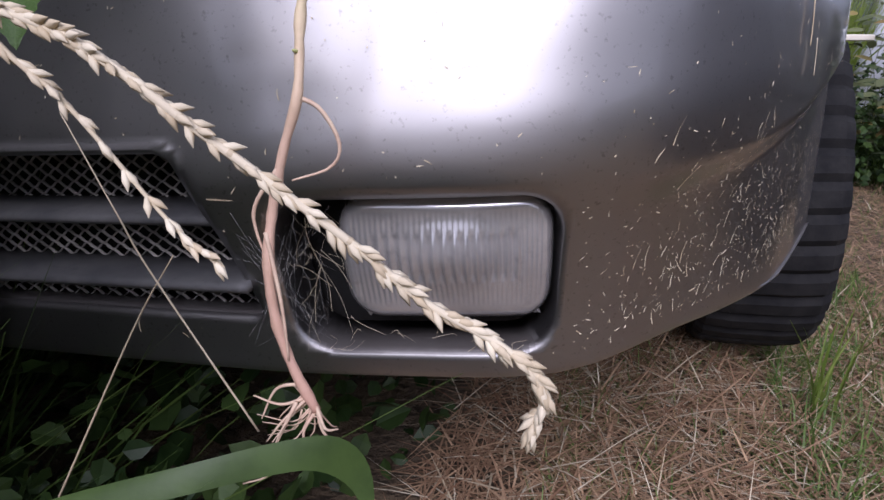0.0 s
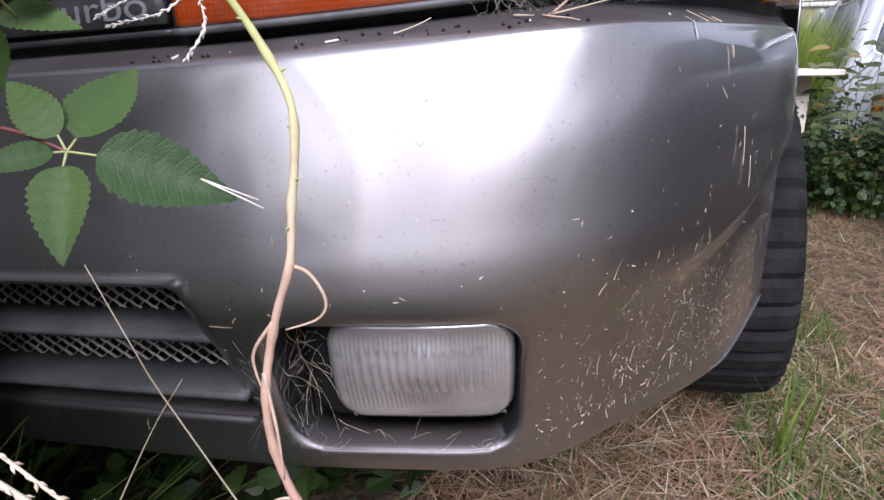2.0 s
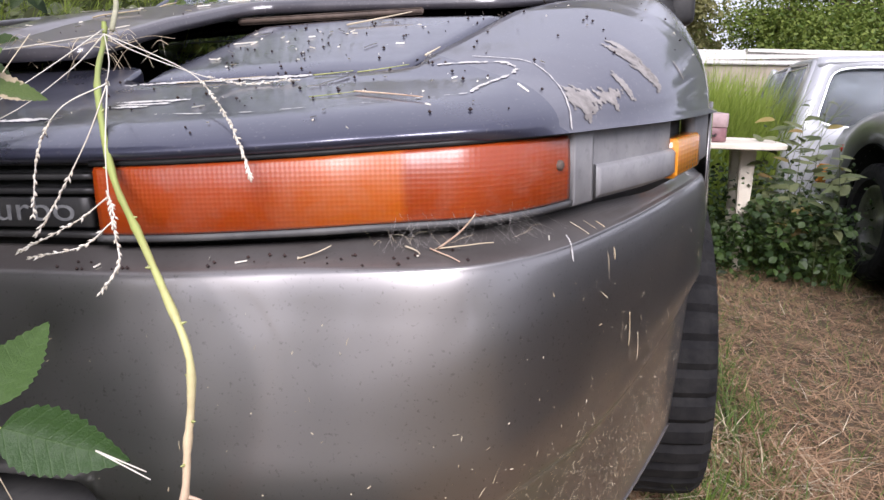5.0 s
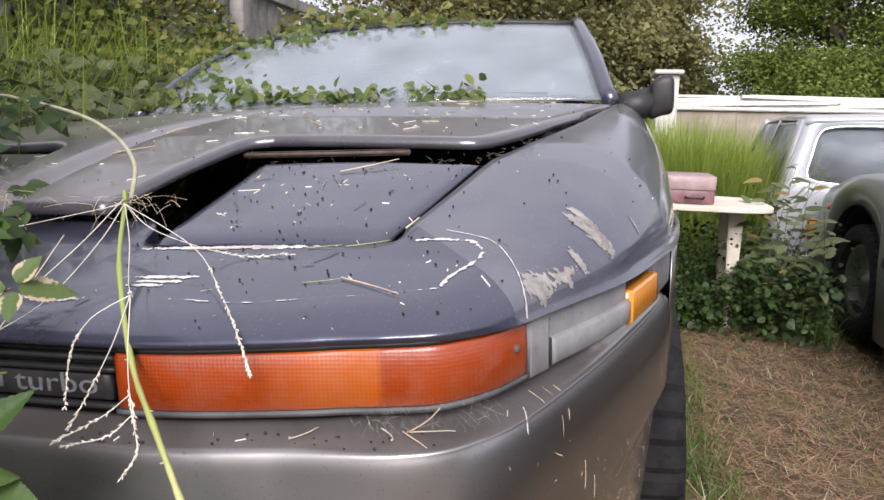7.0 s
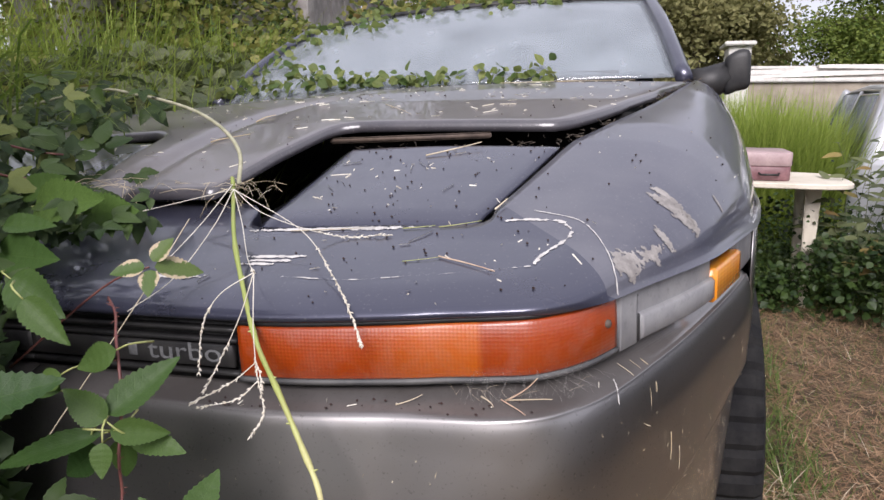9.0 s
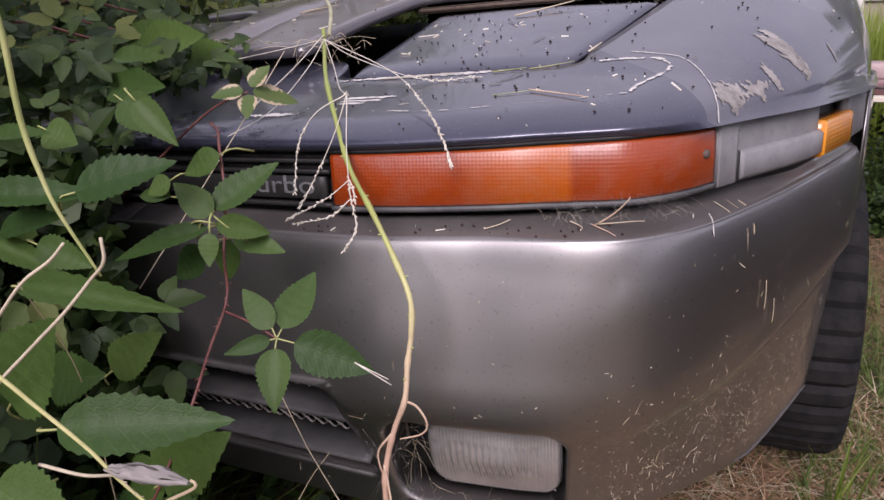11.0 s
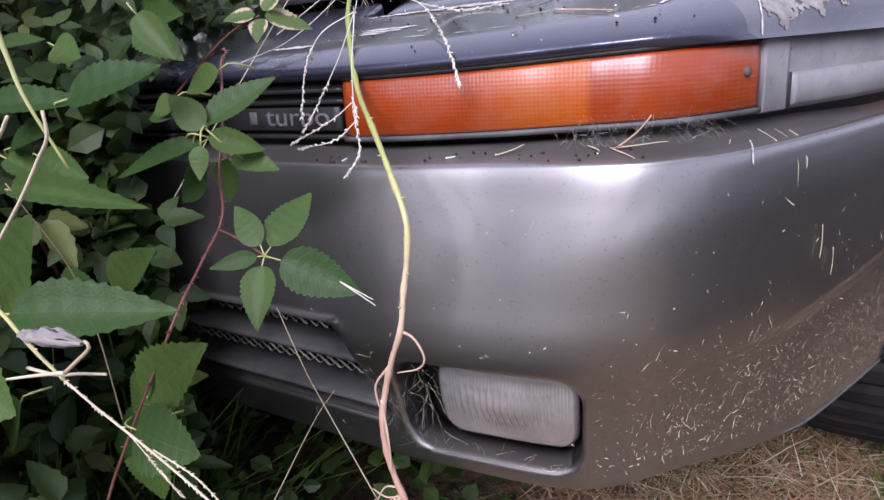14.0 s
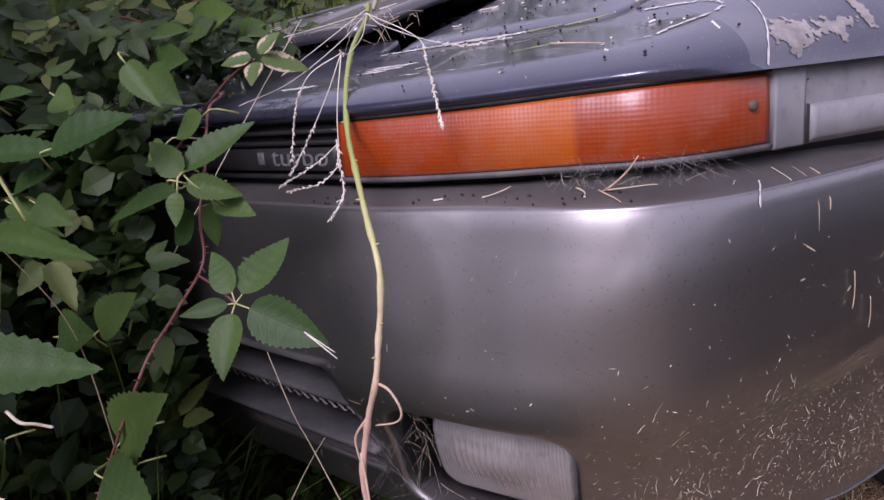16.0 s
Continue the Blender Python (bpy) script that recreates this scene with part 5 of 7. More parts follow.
def leaf_between(parent, base, tip, facing=(0.35, -0.75, 0.55), mesh=None, wide=1.0, name="leaf"):
    """A leaf from its base to its tip, its face turned to facing."""
    base, tip = Vector(base), Vector(tip)
    x = (tip - base)
    L = x.length
    x.normalize()
    z = Vector(facing)
    z = (z - x * z.dot(x)).normalized()
    y = z.cross(x)
    m = Matrix((x, y, z)).transposed().to_4x4()
    ob = new(name, mesh or HERO[0])
    ob.parent = parent
    ob.matrix_local = Matrix.Translation(base) @ m @ Matrix.Diagonal((L, L * wide, L, 1))
    return ob


def stalk(name, parent, pts, radii, mat, n=24, sides=7, label=""):
    bm = bmesh.new()
    line = smooth_line(pts, n)
    rr = np.interp(np.linspace(0, 1, n + 1), np.linspace(0, 1, len(radii)), radii)
    tube(bm, line, list(rr), sides)
    if parent is None:
        return new(name, mesh_of(name, bm, mat))
    return part(name, bm, mat, parent, label)


# the bramble in front of the nose
bramble = thing("bramble", "bramble with toothed green leaves on a thorny red cane", "bramble")
CANE_LINE = [(-0.20, -0.30, 0.10), (-0.15, -0.27, 0.38), (-0.073, -0.216, 0.587), (-0.085, -0.165, 0.635), (-0.096, -0.125, 0.668), (-0.098, -0.12, 0.709), (-0.108, -0.1, 0.754), (-0.131, -0.076, 0.796), (-0.165, -0.04, 0.806), (-0.202, -0.01, 0.81)]
stalk("cane", bramble, CANE_LINE, [0.0013, 0.0013, 0.0014, 0.0012], CANE, 40, 7, "thorny dark red cane")
rng = random.Random(11)
cl = smooth_line(CANE_LINE, 60)
bm = bmesh.new()
tube(bm, [(0, 0, 0), (0.0025, 0, 0), (0.005, 0, -0.0012)], [0.0010, 0.0006, 0.0002], 4)
thorn = mesh_of("thorn", bm, CANE)
for k in range(8, 60):
    ob = new("thorn", thorn)
    ob.parent = bramble
    ob.matrix_local = Matrix.Translation(Vector(cl[k])) @ pose(0, 0, 0, 0, rng.uniform(-40, 20), rng.uniform(0, 360))
C5 = Vector((-0.03, -0.14, 0.648))
for tip, start, wd, k in (((-0.072, -0.131, 0.685), (-0.036, -0.138, 0.656), 0.98, 0), ((-0.027, -0.082, 0.693), (-0.030, -0.132, 0.654), 0.95, 1), ((0.054, -0.120, 0.624), (-0.012, -0.138, 0.646), 1.02, 2), ((-0.010, -0.177, 0.601), (-0.028, -0.146, 0.641), 1.05, 3), ((-0.057, -0.176, 0.644), (-0.034, -0.145, 0.648), 0.75, 1)):
    leaf_between(bramble, start, tip, (0.4, -0.8, 0.45), HERO[k], wd)
    stalk("leaf_stalk", bramble, [C5, start], [0.0008, 0.0007], STEMGREEN, 4, 5)
stalk("leaf_stalk", bramble, [C5, (-0.06, -0.138, 0.657), (-0.091, -0.135, 0.661)], [0.0011, 0.0013], CANE, 8, 6)
for q in ((0.074, -0.127, 0.620), (0.071, -0.126, 0.624)):
    stalk("caught_straw", bramble, [(0.040, -0.128, 0.634), q], [0.0006, 0.0004], STRAWPALE, 4, 5)
# each leaf: base, tip, its breadth to its length
SIDE = [
    ((-0.17, -0.2, 0.777), (-0.09, -0.17, 0.805), 0.46), ((-0.257, -0.22, 0.769), (-0.151, -0.2, 0.782), 0.28), ((-0.256, -0.155, 0.817), (-0.216, -0.16, 0.809), 0.80),
    ((-0.18, -0.12, 0.842), (-0.139, -0.12, 0.806), 0.50), ((-0.264, -0.2, 0.817), (-0.191, -0.2, 0.826), 0.24), ((-0.097, -0.13, 0.749), (-0.128, -0.14, 0.777), 0.66),
    ((-0.097, -0.125, 0.752), (-0.063, -0.078, 0.792), 0.46), ((-0.093, -0.13, 0.741), (-0.058, -0.1, 0.729), 0.50), ((-0.103, -0.13, 0.736), (-0.198, -0.16, 0.704), 0.22),
    ((-0.092, -0.14, 0.735), (-0.088, -0.15, 0.708), 0.66), ((-0.14, -0.1, 0.702), (-0.177, -0.11, 0.67), 0.70), ((-0.108, -0.1, 0.716), (-0.118, -0.1, 0.672), 0.60),
    ((-0.101, -0.1, 0.72), (-0.046, -0.1, 0.713), 0.46), ((-0.118, -0.09, 0.793), (-0.158, -0.1, 0.774), 0.60), ((-0.173, -0.1, 0.767), (-0.196, -0.11, 0.754), 0.80),
    ((-0.176, -0.1, 0.751), (-0.223, -0.1, 0.751), 0.45), ((-0.281, -0.2, 0.73), (-0.192, -0.2, 0.758), 0.30), ((-0.181, -0.25, 0.711), (-0.024, -0.25, 0.722), 0.17),
    ((-0.23, -0.2, 0.725), (-0.171, -0.2, 0.714), 0.50), ((-0.293, -0.2, 0.719), (-0.205, -0.2, 0.703), 0.28), ((-0.217, -0.25, 0.749), (-0.208, -0.25, 0.728), 0.70),
    ((-0.050, -0.325, 0.663), (0.054, -0.288, 0.676), 0.36), ((-0.176, -0.19, 0.611), (-0.127, -0.18, 0.651), 0.65), ((-0.093, -0.225, 0.541), (-0.023, -0.225, 0.602), 0.66),
    ((-0.075, -0.25, 0.529), (-0.003, -0.25, 0.530), 0.80), ((-0.065, -0.36, 0.640), (-0.003, -0.36, 0.625), 0.80), ((-0.176, -0.28, 0.628), (-0.119, -0.28, 0.704), 0.75),
    ((-0.251, -0.2, 0.59), (-0.186, -0.2, 0.608), 0.80), ((-0.132, -0.2, 0.491), (-0.225, -0.2, 0.431), 0.45), ((-0.156, -0.2, 0.462), (-0.148, -0.2, 0.392), 0.66),
    ((-0.281, -0.25, 0.588), (-0.231, -0.25, 0.566), 0.80), ((-0.187, -0.28, 0.536), (-0.264, -0.28, 0.47), 0.60), ((-0.122, -0.2, 0.527), (-0.174, -0.2, 0.487), 0.80),
]
OVER = [
    ((-0.380, 0.075, 0.882), (-0.266, 0.052, 0.902), 0.50), ((-0.341, 0.0, 0.874), (-0.275, 0.0, 0.881), 0.4), ((-0.28, -0.05, 0.833), (-0.213, -0.06, 0.805), 0.6),
    ((-0.36, 0.12, 0.866), (-0.26, 0.1, 0.880), 0.5), ((-0.432, 0.1, 0.89), (-0.364, 0.1, 0.917), 0.5), ((-0.355, 0.0, 0.842), (-0.26, -0.02, 0.85), 0.5),
]
for n, (a, b, ratio) in enumerate(SIDE + OVER):
    up = 0.75 if ratio < 0.5 else 0.45
    leaf_between(bramble, a, b, (0.35, -0.8, up), HERO[n % 4], ratio / 0.56)
    d = (Vector(a) - Vector(b)).normalized() * 0.03
    stalk("leaf_stalk", bramble, [a, tuple(Vector(a) + d * 0.5), tuple(Vector(a) + d + Vector((-0.01, 0.02, -0.012)))], [0.0008, 0.0011], STEMGREEN, 5, 5)
# pale, brown-edged leaves resting over the nose
edge_leaf = thing("nibbled_bramble_spray", "pale bramble leaves with withered brown edges over the nose", "bramble")
for a, b, wd, k in (((-0.158, 0.010, 0.840), (-0.129, 0.050, 0.829), 0.95, 0), ((-0.160, 0.005, 0.838), (-0.151, -0.012, 0.816), 1.25, 1), ((-0.166, 0.004, 0.842), (-0.190, -0.018, 0.838), 1.1, 0), ((-0.162, 0.012, 0.846), (-0.150, 0.030, 0.868), 1.2, 1)):
    leaf_between(edge_leaf, a, b, (0.3, -0.7, 0.7), HERO_PALE[k], wd)
stalk("leaf_stalk", edge_leaf, [(-0.162, 0.006, 0.841), (-0.22, 0.0, 0.815), (-0.34, -0.02, 0.72)], [0.001, 0.0014], CANE, 10, 5)

# the uprooted stem hanging over the nose
STEM = [(-0.218, 0.232, 0.905), (-0.213, 0.226, 0.896), (-0.207, 0.217, 0.886), (-0.148, 0.13, 0.848), (-0.09, 0.06, 0.806), (-0.05, 0.02, 0.765), (-0.006, -0.015, 0.735), (0.030, -0.042, 0.705), (0.058, -0.060, 0.670), (0.061, -0.065, 0.637), (0.058, -0.068, 0.607), (0.058, -0.075, 0.574), (0.047, -0.075, 0.543), (0.038, -0.075, 0.510), (0.036, -0.080, 0.481), (0.038, -0.080, 0.449), (0.047, -0.080, 0.419), (0.060, -0.080, 0.393)]
hanging = thing("uprooted_stem", "uprooted green stem with bare brown roots hanging over the bumper", "stem")
full = smooth_line(STEM, 90)
bm = bmesh.new()
tube(bm, full, [0.0026 + 0.0007 * math.sin(k * 0.45) ** 10 + 0.0002 * math.sin(k * 2.3) + 0.0004 * step(k, 60, 75) for k in range(91)], 9)
part("stem", bm, STEMTONES, hanging, "yellow-green stem turning pinkish brown at the root")
for k in range(20, 56, 5):
    d = Vector((rng.uniform(-1, 1), rng.uniform(-1, 0.2), 0.2)).normalized()
    p = Vector(full[k])
    bm = bmesh.new()
    tube(bm, [p, p + d * 0.004, p + d * 0.006], [0.0016, 0.0010, 0.0003], 5)
    part("bud", bm, STEMGREEN, hanging)
for pts in ([(0.057, -0.075, 0.573), (0.068, -0.070, 0.566), (0.076, -0.066, 0.548), (0.070, -0.066, 0.535), (0.050, -0.072, 0.528)], [(0.044, -0.076, 0.535), (0.030, -0.078, 0.515), (0.029, -0.078, 0.50), (0.037, -0.079, 0.478)], [(0.036, -0.08, 0.50), (0.044, -0.083, 0.46), (0.046, -0.083, 0.425)]):
    stalk("rootlet", hanging, pts, [0.0014, 0.0011, 0.0006], STEMDRY, 14, 6)
for pts in ([(0.056, -0.08, 0.402), (0.040, -0.085, 0.397), (0.022, -0.085, 0.400)], [(0.056, -0.08, 0.402), (0.042, -0.088, 0.388), (0.030, -0.088, 0.372)], [(0.060, -0.08, 0.396), (0.070, -0.09, 0.389), (0.078, -0.09, 0.390)], [(0.060, -0.08, 0.396), (0.066, -0.085, 0.383), (0.074, -0.085, 0.378)], [(0.054, -0.08, 0.410), (0.036, -0.082, 0.405), (0.026, -0.085, 0.385)], [(0.060, -0.08, 0.394), (0.055, -0.088, 0.383), (0.058, -0.09, 0.374)], [(0.050, -0.085, 0.40), (0.036, -0.09, 0.37), (0.030, -0.09, 0.350), (0.012, -0.09, 0.340)]):
    stalk("rootlet", hanging, pts, [0.0013, 0.0009, 0.0005], STEMDRY, 14, 6)
for k in range(16):
    p = Vector((0.056 + rng.uniform(-0.006, 0.006), -0.08, 0.404 - 0.012 * rng.random()))
    q = p + Vector((rng.uniform(-0.036, 0.022), rng.uniform(-0.02, 0.01), rng.uniform(-0.026, 0.002)))
    stalk("root_hair", hanging, [p, (p + q) / 2 + Vector((rng.uniform(-0.008, 0.008), 0, -0.005)), q], [0.0007, 0.0003], STEMDRY, 8, 5)


def seed_head(parent, pts, every=0.0036, size=0.0016, mat=STRAWPALE, r=0.0006, bare=0.3):
    """A dry grass stalk, its far part set with seed husks."""
    n = max(int(sum((Vector(b) - Vector(a)).length for a, b in zip(pts, pts[1:])) / every), 6)
    stalk("stalk", parent, pts, [r, r * 0.6], mat, n, 5)
    line = smooth_line(pts, n)
    bm = bmesh.new()
    for k in range(int(n * bare), n + 1):
        for _ in range(2 if every < 0.003 else rng.choice((1, 1, 2, 2))):
            p = Vector(line[k])
            d = (Vector(line[min(k + 1, n)]) - Vector(line[max(k - 1, 0)])).normalized()
            o = Vector((rng.uniform(-1, 1), rng.uniform(-1, 1), rng.uniform(-1, 1)))
            d = (d * 1.4 + o * 0.7).normalized()
            tube(bm, [p, p + d * size * 1.6, p + d * size * 3.0], [size * 0.25, size * 0.55, size * 0.05], 5)
    part("seed_husk", bm, mat, parent)


panicle = thing("dry_grass_panicle", "dry pale seed panicle drooping over the lamp band", "grass")
K = (-0.205, 0.215, 0.892)
for pts, bare in (
    ([(-0.049, 0.02, 0.841), (-0.075, 0.0, 0.822), (-0.094, -0.005, 0.79), (-0.095, -0.015, 0.745)], 0.45),
    ([(-0.049, 0.02, 0.841), (-0.055, 0.0, 0.80), (-0.07, -0.02, 0.755), (-0.078, -0.03, 0.735)], 0.5),
    ([(-0.049, 0.02, 0.841), (-0.04, 0.0, 0.79), (-0.032, -0.01, 0.747), (-0.021, -0.02, 0.715), (-0.03, -0.03, 0.695)], 0.4),
    ([(-0.034, -0.01, 0.76), (-0.05, -0.02, 0.745), (-0.075, -0.03, 0.730), (-0.09, -0.035, 0.722)], 0.2),
    ([(-0.032, -0.01, 0.742), (-0.05, -0.02, 0.725), (-0.085, -0.03, 0.716)], 0.2),
    ([(-0.034, -0.01, 0.765), (-0.022, -0.02, 0.755), (-0.018, -0.025, 0.745)], 0.2),
    ([K, (-0.15, 0.15, 0.862), (-0.09, 0.07, 0.842), (-0.049, 0.02, 0.841)], 0.9),
    ([K, (-0.077, 0.16, 0.856), (0.004, 0.08, 0.829), (0.045, 0.04, 0.800), (0.059, 0.03, 0.775)], 0.35),
    ([K, (-0.13, 0.17, 0.870), (-0.05, 0.19, 0.845), (0.02, 0.2, 0.848)], 0.6),
):
    seed_head(panicle, pts, bare=bare)
for pts in ([(-0.21, 0.22, 0.897), (-0.20, 0.14, 0.860), (-0.205, 0.07, 0.822)], [K, (-0.19, 0.15, 0.856), (-0.178, 0.06, 0.815), (-0.185, -0.005, 0.795)], [(-0.33, 0.12, 0.86), (-0.27, 0.17, 0.875), K]):
    stalk("stalk", panicle, pts, [0.0007, 0.0004], STRAWPALE, 14, 5)
foxtail = thing("dry_grass_spikes", "pale dry grass seed spikes leaning before the bumper", "grass")
EAR = [(0.069, -0.359, 0.667), (0.090, -0.356, 0.655), (0.119, -0.351, 0.639), (0.147, -0.347, 0.623), (0.160, -0.345, 0.613), (0.167, -0.344, 0.606), (0.173, -0.343, 0.602), (0.180, -0.342, 0.599), (0.190, -0.341, 0.592), (0.202, -0.339, 0.583), (0.208, -0.338, 0.578), (0.215, -0.337, 0.574), (0.2185, -0.336, 0.570), (0.2175, -0.336, 0.5655)]
stalk("stalk", foxtail, [(-0.16, -0.38, 0.80), (-0.026, -0.373, 0.738), (0.003, -0.368, 0.717), (0.032, -0.364, 0.697), (0.049, -0.362, 0.682), (0.069, -0.359, 0.667)], [0.0014, 0.0009], STEMFADE, 24, 6)
seed_head(foxtail, [(0.045, -0.3622, 0.686), (0.056, -0.361, 0.677), (0.069, -0.359, 0.667)], 0.0014, 0.0008, STRAW, bare=0.0, r=0.0007)
seed_head(foxtail, EAR, 0.0011, 0.00078, STRAW, bare=0.0, r=0.0006)
seed_head(foxtail, [(0.119, -0.351, 0.641), (0.142, -0.347, 0.632), (0.160, -0.345, 0.619), (0.164, -0.344, 0.618), (0.170, -0.344, 0.614), (0.175, -0.343, 0.611)], 0.0014, 0.0007, STRAW, bare=0.1, r=0.0004)
seed_head(foxtail, [(0.167, -0.344, 0.606), (0.174, -0.343, 0.598), (0.178, -0.342, 0.594), (0.186, -0.341, 0.584), (0.190, -0.341, 0.581)], 0.0018, 0.0007, STRAW, bare=0.15, r=0.0003)
seed_head(foxtail, [(0.105, -0.353, 0.646), (0.118, -0.35, 0.630), (0.130, -0.348, 0.618)], 0.0018, 0.0008, STRAW, bare=0.3, r=0.0003)
bm = bmesh.new()
bl = smooth_line([(-0.09, -0.215, 0.37), (-0.023, -0.196, 0.395), (0.035, -0.176, 0.409), (0.073, -0.152, 0.413), (0.095, -0.137, 0.410), (0.108, -0.128, 0.392), (0.115, -0.132, 0.365)], 24)
grid(bm, [[tuple(p + np.array([0, 0.0, 0.0]) + k * np.array([0.004, 0.006, 0.007]) * math.sin(math.pi * min(max(i / 24, 0.04), 0.96)) ** 0.5 - np.array([0, 0, 0.002]) * abs(k)) for k in (-1, 0, 1)] for i, p in enumerate(bl)])
tagged(new("bent_grass", mesh_of("bent_grass", bm, BRAMBLE)), "broad green grass leaf bending under the bumper", "grass")
wisp = thing("dry_grass_wisp", "thin dry stalks leaning over the grille", "grass")
for pts in ([(0.0, -0.05, 0.35), (-0.06, -0.06, 0.46), (-0.07, -0.07, 0.50), (-0.10, -0.07, 0.56)], [(-0.13, -0.1, 0.30), (-0.08, -0.06, 0.42), (-0.05, -0.05, 0.47)], [(-0.3, -0.05, 0.62), (-0.2, 0.02, 0.79), (-0.16, 0.07, 0.88)], [(-0.22, -0.18, 0.42), (-0.21, -0.2, 0.6), (-0.17, -0.26, 0.72)]):
    stalk("stalk", wisp, pts, [0.0008, 0.0004], STRAW, 16, 5)


def cheap_leaf(wide, teeth, rng):
    """A small leaf as a few points and faces, length 1 along x."""
    v = [(0, 0, 0), (0.3, wide * 0.42, 0.06), (0.3, 0, -0.02), (0.3, -wide * 0.42, 0.06), (0.65, wide * 0.4, 0.02), (0.65, 0, -0.06), (0.65, -wide * 0.4, 0.02), (1, 0, -0.14)]
    return v, [(0, 2, 1), (0, 3, 2), (1, 2, 5, 4), (2, 3, 6, 5), (4, 5, 7), (5, 6, 7)]


def leaf_cloud(n, place, size, seed, up=0.7, spread=0.6, far=False):
    """Verts and faces of many small leaves. place(rng) gives a point."""
    rng = random.Random(seed)
    verts, faces = [], []
    for _ in range(n):
        p = Vector(place(rng))
        z = Vector((rng.gauss(0, spread), rng.gauss(-0.25, spread), up)).normalized()
        a = rng.uniform(0, math.tau)
        x = Vector((math.cos(a), math.sin(a), rng.uniform(-0.4, 0.3)))
        x = (x - z * x.dot(z)).normalized()
        y = z.cross(x)
        L = rng.uniform(*size)
        v, f = cheap_leaf(rng.uniform(0.7, 1.0), 0, rng)
        if far:
            v, f = [v[0], v[1], v[7], v[6]], [(0, 3, 2), (0, 2, 1)]
        b = len(verts)
        verts += [tuple(p + (x * q[0] + y * q[1] + z * q[2]) * L) for q in v]
        faces += [tuple(b + i for i in q) for q in f]
    return verts, faces


def right_of_line(x, y, ax, ay, bx, by):
    return (bx - ax) * (y - ay) - (by - ay) * (x - ax) < 0


def thicket_place(rng):
    while True:
        x, y, z = rng.uniform(-1.2, -0.10), rng.uniform(-0.42, 0.02), rng.uniform(0.02, 0.93) ** 0.9
        if right_of_line(x, y, 0.24, -0.42, -0.36, 0.02) and z > 0.33:
            continue
        if x > -0.35 and y > -0.08 and z > 0.34:
            continue
        if z > 0.70 and x > -0.30:
            continue
        if y < -0.26 and x > -0.42:
            continue
        if y < -0.18 and x > -0.20 and z > 0.3:
            continue
        return x, y, z


# thicket: compound leaves, each a part
thicket = thing("bramble_thicket", "dense bramble thicket of dark toothed leaves beside the car", "bramble")
def trefoil_mesh(name, mat, seed):
    rng = random.Random(seed)
    verts, faces = [], []
    for ang, L in ((0, 1.0), (1.15, 0.8), (-1.15, 0.8)):
        src = leaflet_mesh("tmp", mat, 5, 0.62, 0.12, 0.12, 0.07, seed)
        b = len(verts)
        r = Matrix.Rotation(ang, 3, "Z")
        for v in src.vertices:
            q = r @ (Vector(v.co) * L) + r @ Vector((0.10, 0, 0))
            verts.append(tuple(q + Vector((0, 0, -0.05 * abs(ang)))))
        faces += [tuple(b + i for i in p.vertices) for p in src.polygons]
        bpy.data.meshes.remove(src)
    return raw(name, verts, faces, mat, True)


TREFOILS = [trefoil_mesh("trefoil", BRAMBLE, 30 + k) for k in range(3)] + [trefoil_mesh("trefoil", BRAMBLE_PALE, 40)]
rng = random.Random(77)
for k in range(130):
    p = Vector(thicket_place(rng))
    z = Vector((0.35 + rng.gauss(0, 0.35), -0.35 + rng.gauss(0, 0.35), 0.75)).normalized()
    a = rng.uniform(0, math.tau)
    x = Vector((math.cos(a), math.sin(a), -0.2))
    x = (x - z * x.dot(z)).normalized()
    m = Matrix((x, z.cross(x), z)).transposed().to_4x4()
    s = rng.uniform(0.038, 0.075)
    ob = new("leaf", TREFOILS[0 if rng.random() < 0.1 else rng.randrange(4) if rng.random() < 0.5 else rng.randrange(3)])
    ob.parent = thicket
    ob.matrix_local = Matrix.Translation(p) @ m @ Matrix.Diagonal((s * rng.uniform(1.0, 1.45), s * rng.uniform(0.7, 1.0), s * rng.uniform(0.8, 2.2), 1))
for k in range(90):
    y = rng.uniform(-0.44, -0.22)
    p = Vector((-0.13 - 0.42 * rng.random() ** 1.3 + 0.25 * (y + 0.33), y, rng.uniform(0.20, 0.62)))
    z = Vector((0.35 + rng.gauss(0, 0.35), -0.45 + rng.gauss(0, 0.35), 0.7)).normalized()
    a = rng.uniform(0, math.tau)
    x = Vector((math.cos(a), math.sin(a), -0.2))
    x = (x - z * x.dot(z)).normalized()
    sz = rng.uniform(0.03, 0.052)
    ob = new("leaf", TREFOILS[rng.randrange(3)])
    ob.parent = thicket
    ob.matrix_local = Matrix.Translation(p) @ Matrix((x, z.cross(x), z)).transposed().to_4x4() @ Matrix.Diagonal((sz * rng.uniform(1.0, 1.4), sz * rng.uniform(0.7, 1.0), sz * rng.uniform(0.8, 2.0), 1))
for k in range(16):
    x, y = rng.uniform(-1.0, -0.35), rng.uniform(-0.35, -0.05)
    stalk("cane", thicket, [(x, y, 0.0), (x + rng.uniform(-0.1, 0.1), y + rng.uniform(-0.1, 0.05), 0.45), (x + rng.uniform(-0.15, 0.12), y + rng.uniform(-0.1, 0.1), 0.85)], [0.004, 0.002], CANE, 14, 6)


def verge(rng):
    return rng.uniform(-1.2, -0.30), rng.uniform(-0.4, -0.02)


strips("verge_grass", 2200, verge, (0.2, 0.6), (0.0012, 0.0035), 0.25, BLADE, "green grass growing in the bramble thicket", "grass", 0.5, 8)
rng = random.Random(88)
foot_tuft = thing("grass_tuft", "broad green grass blades at the bramble thicket's foot", "grass")
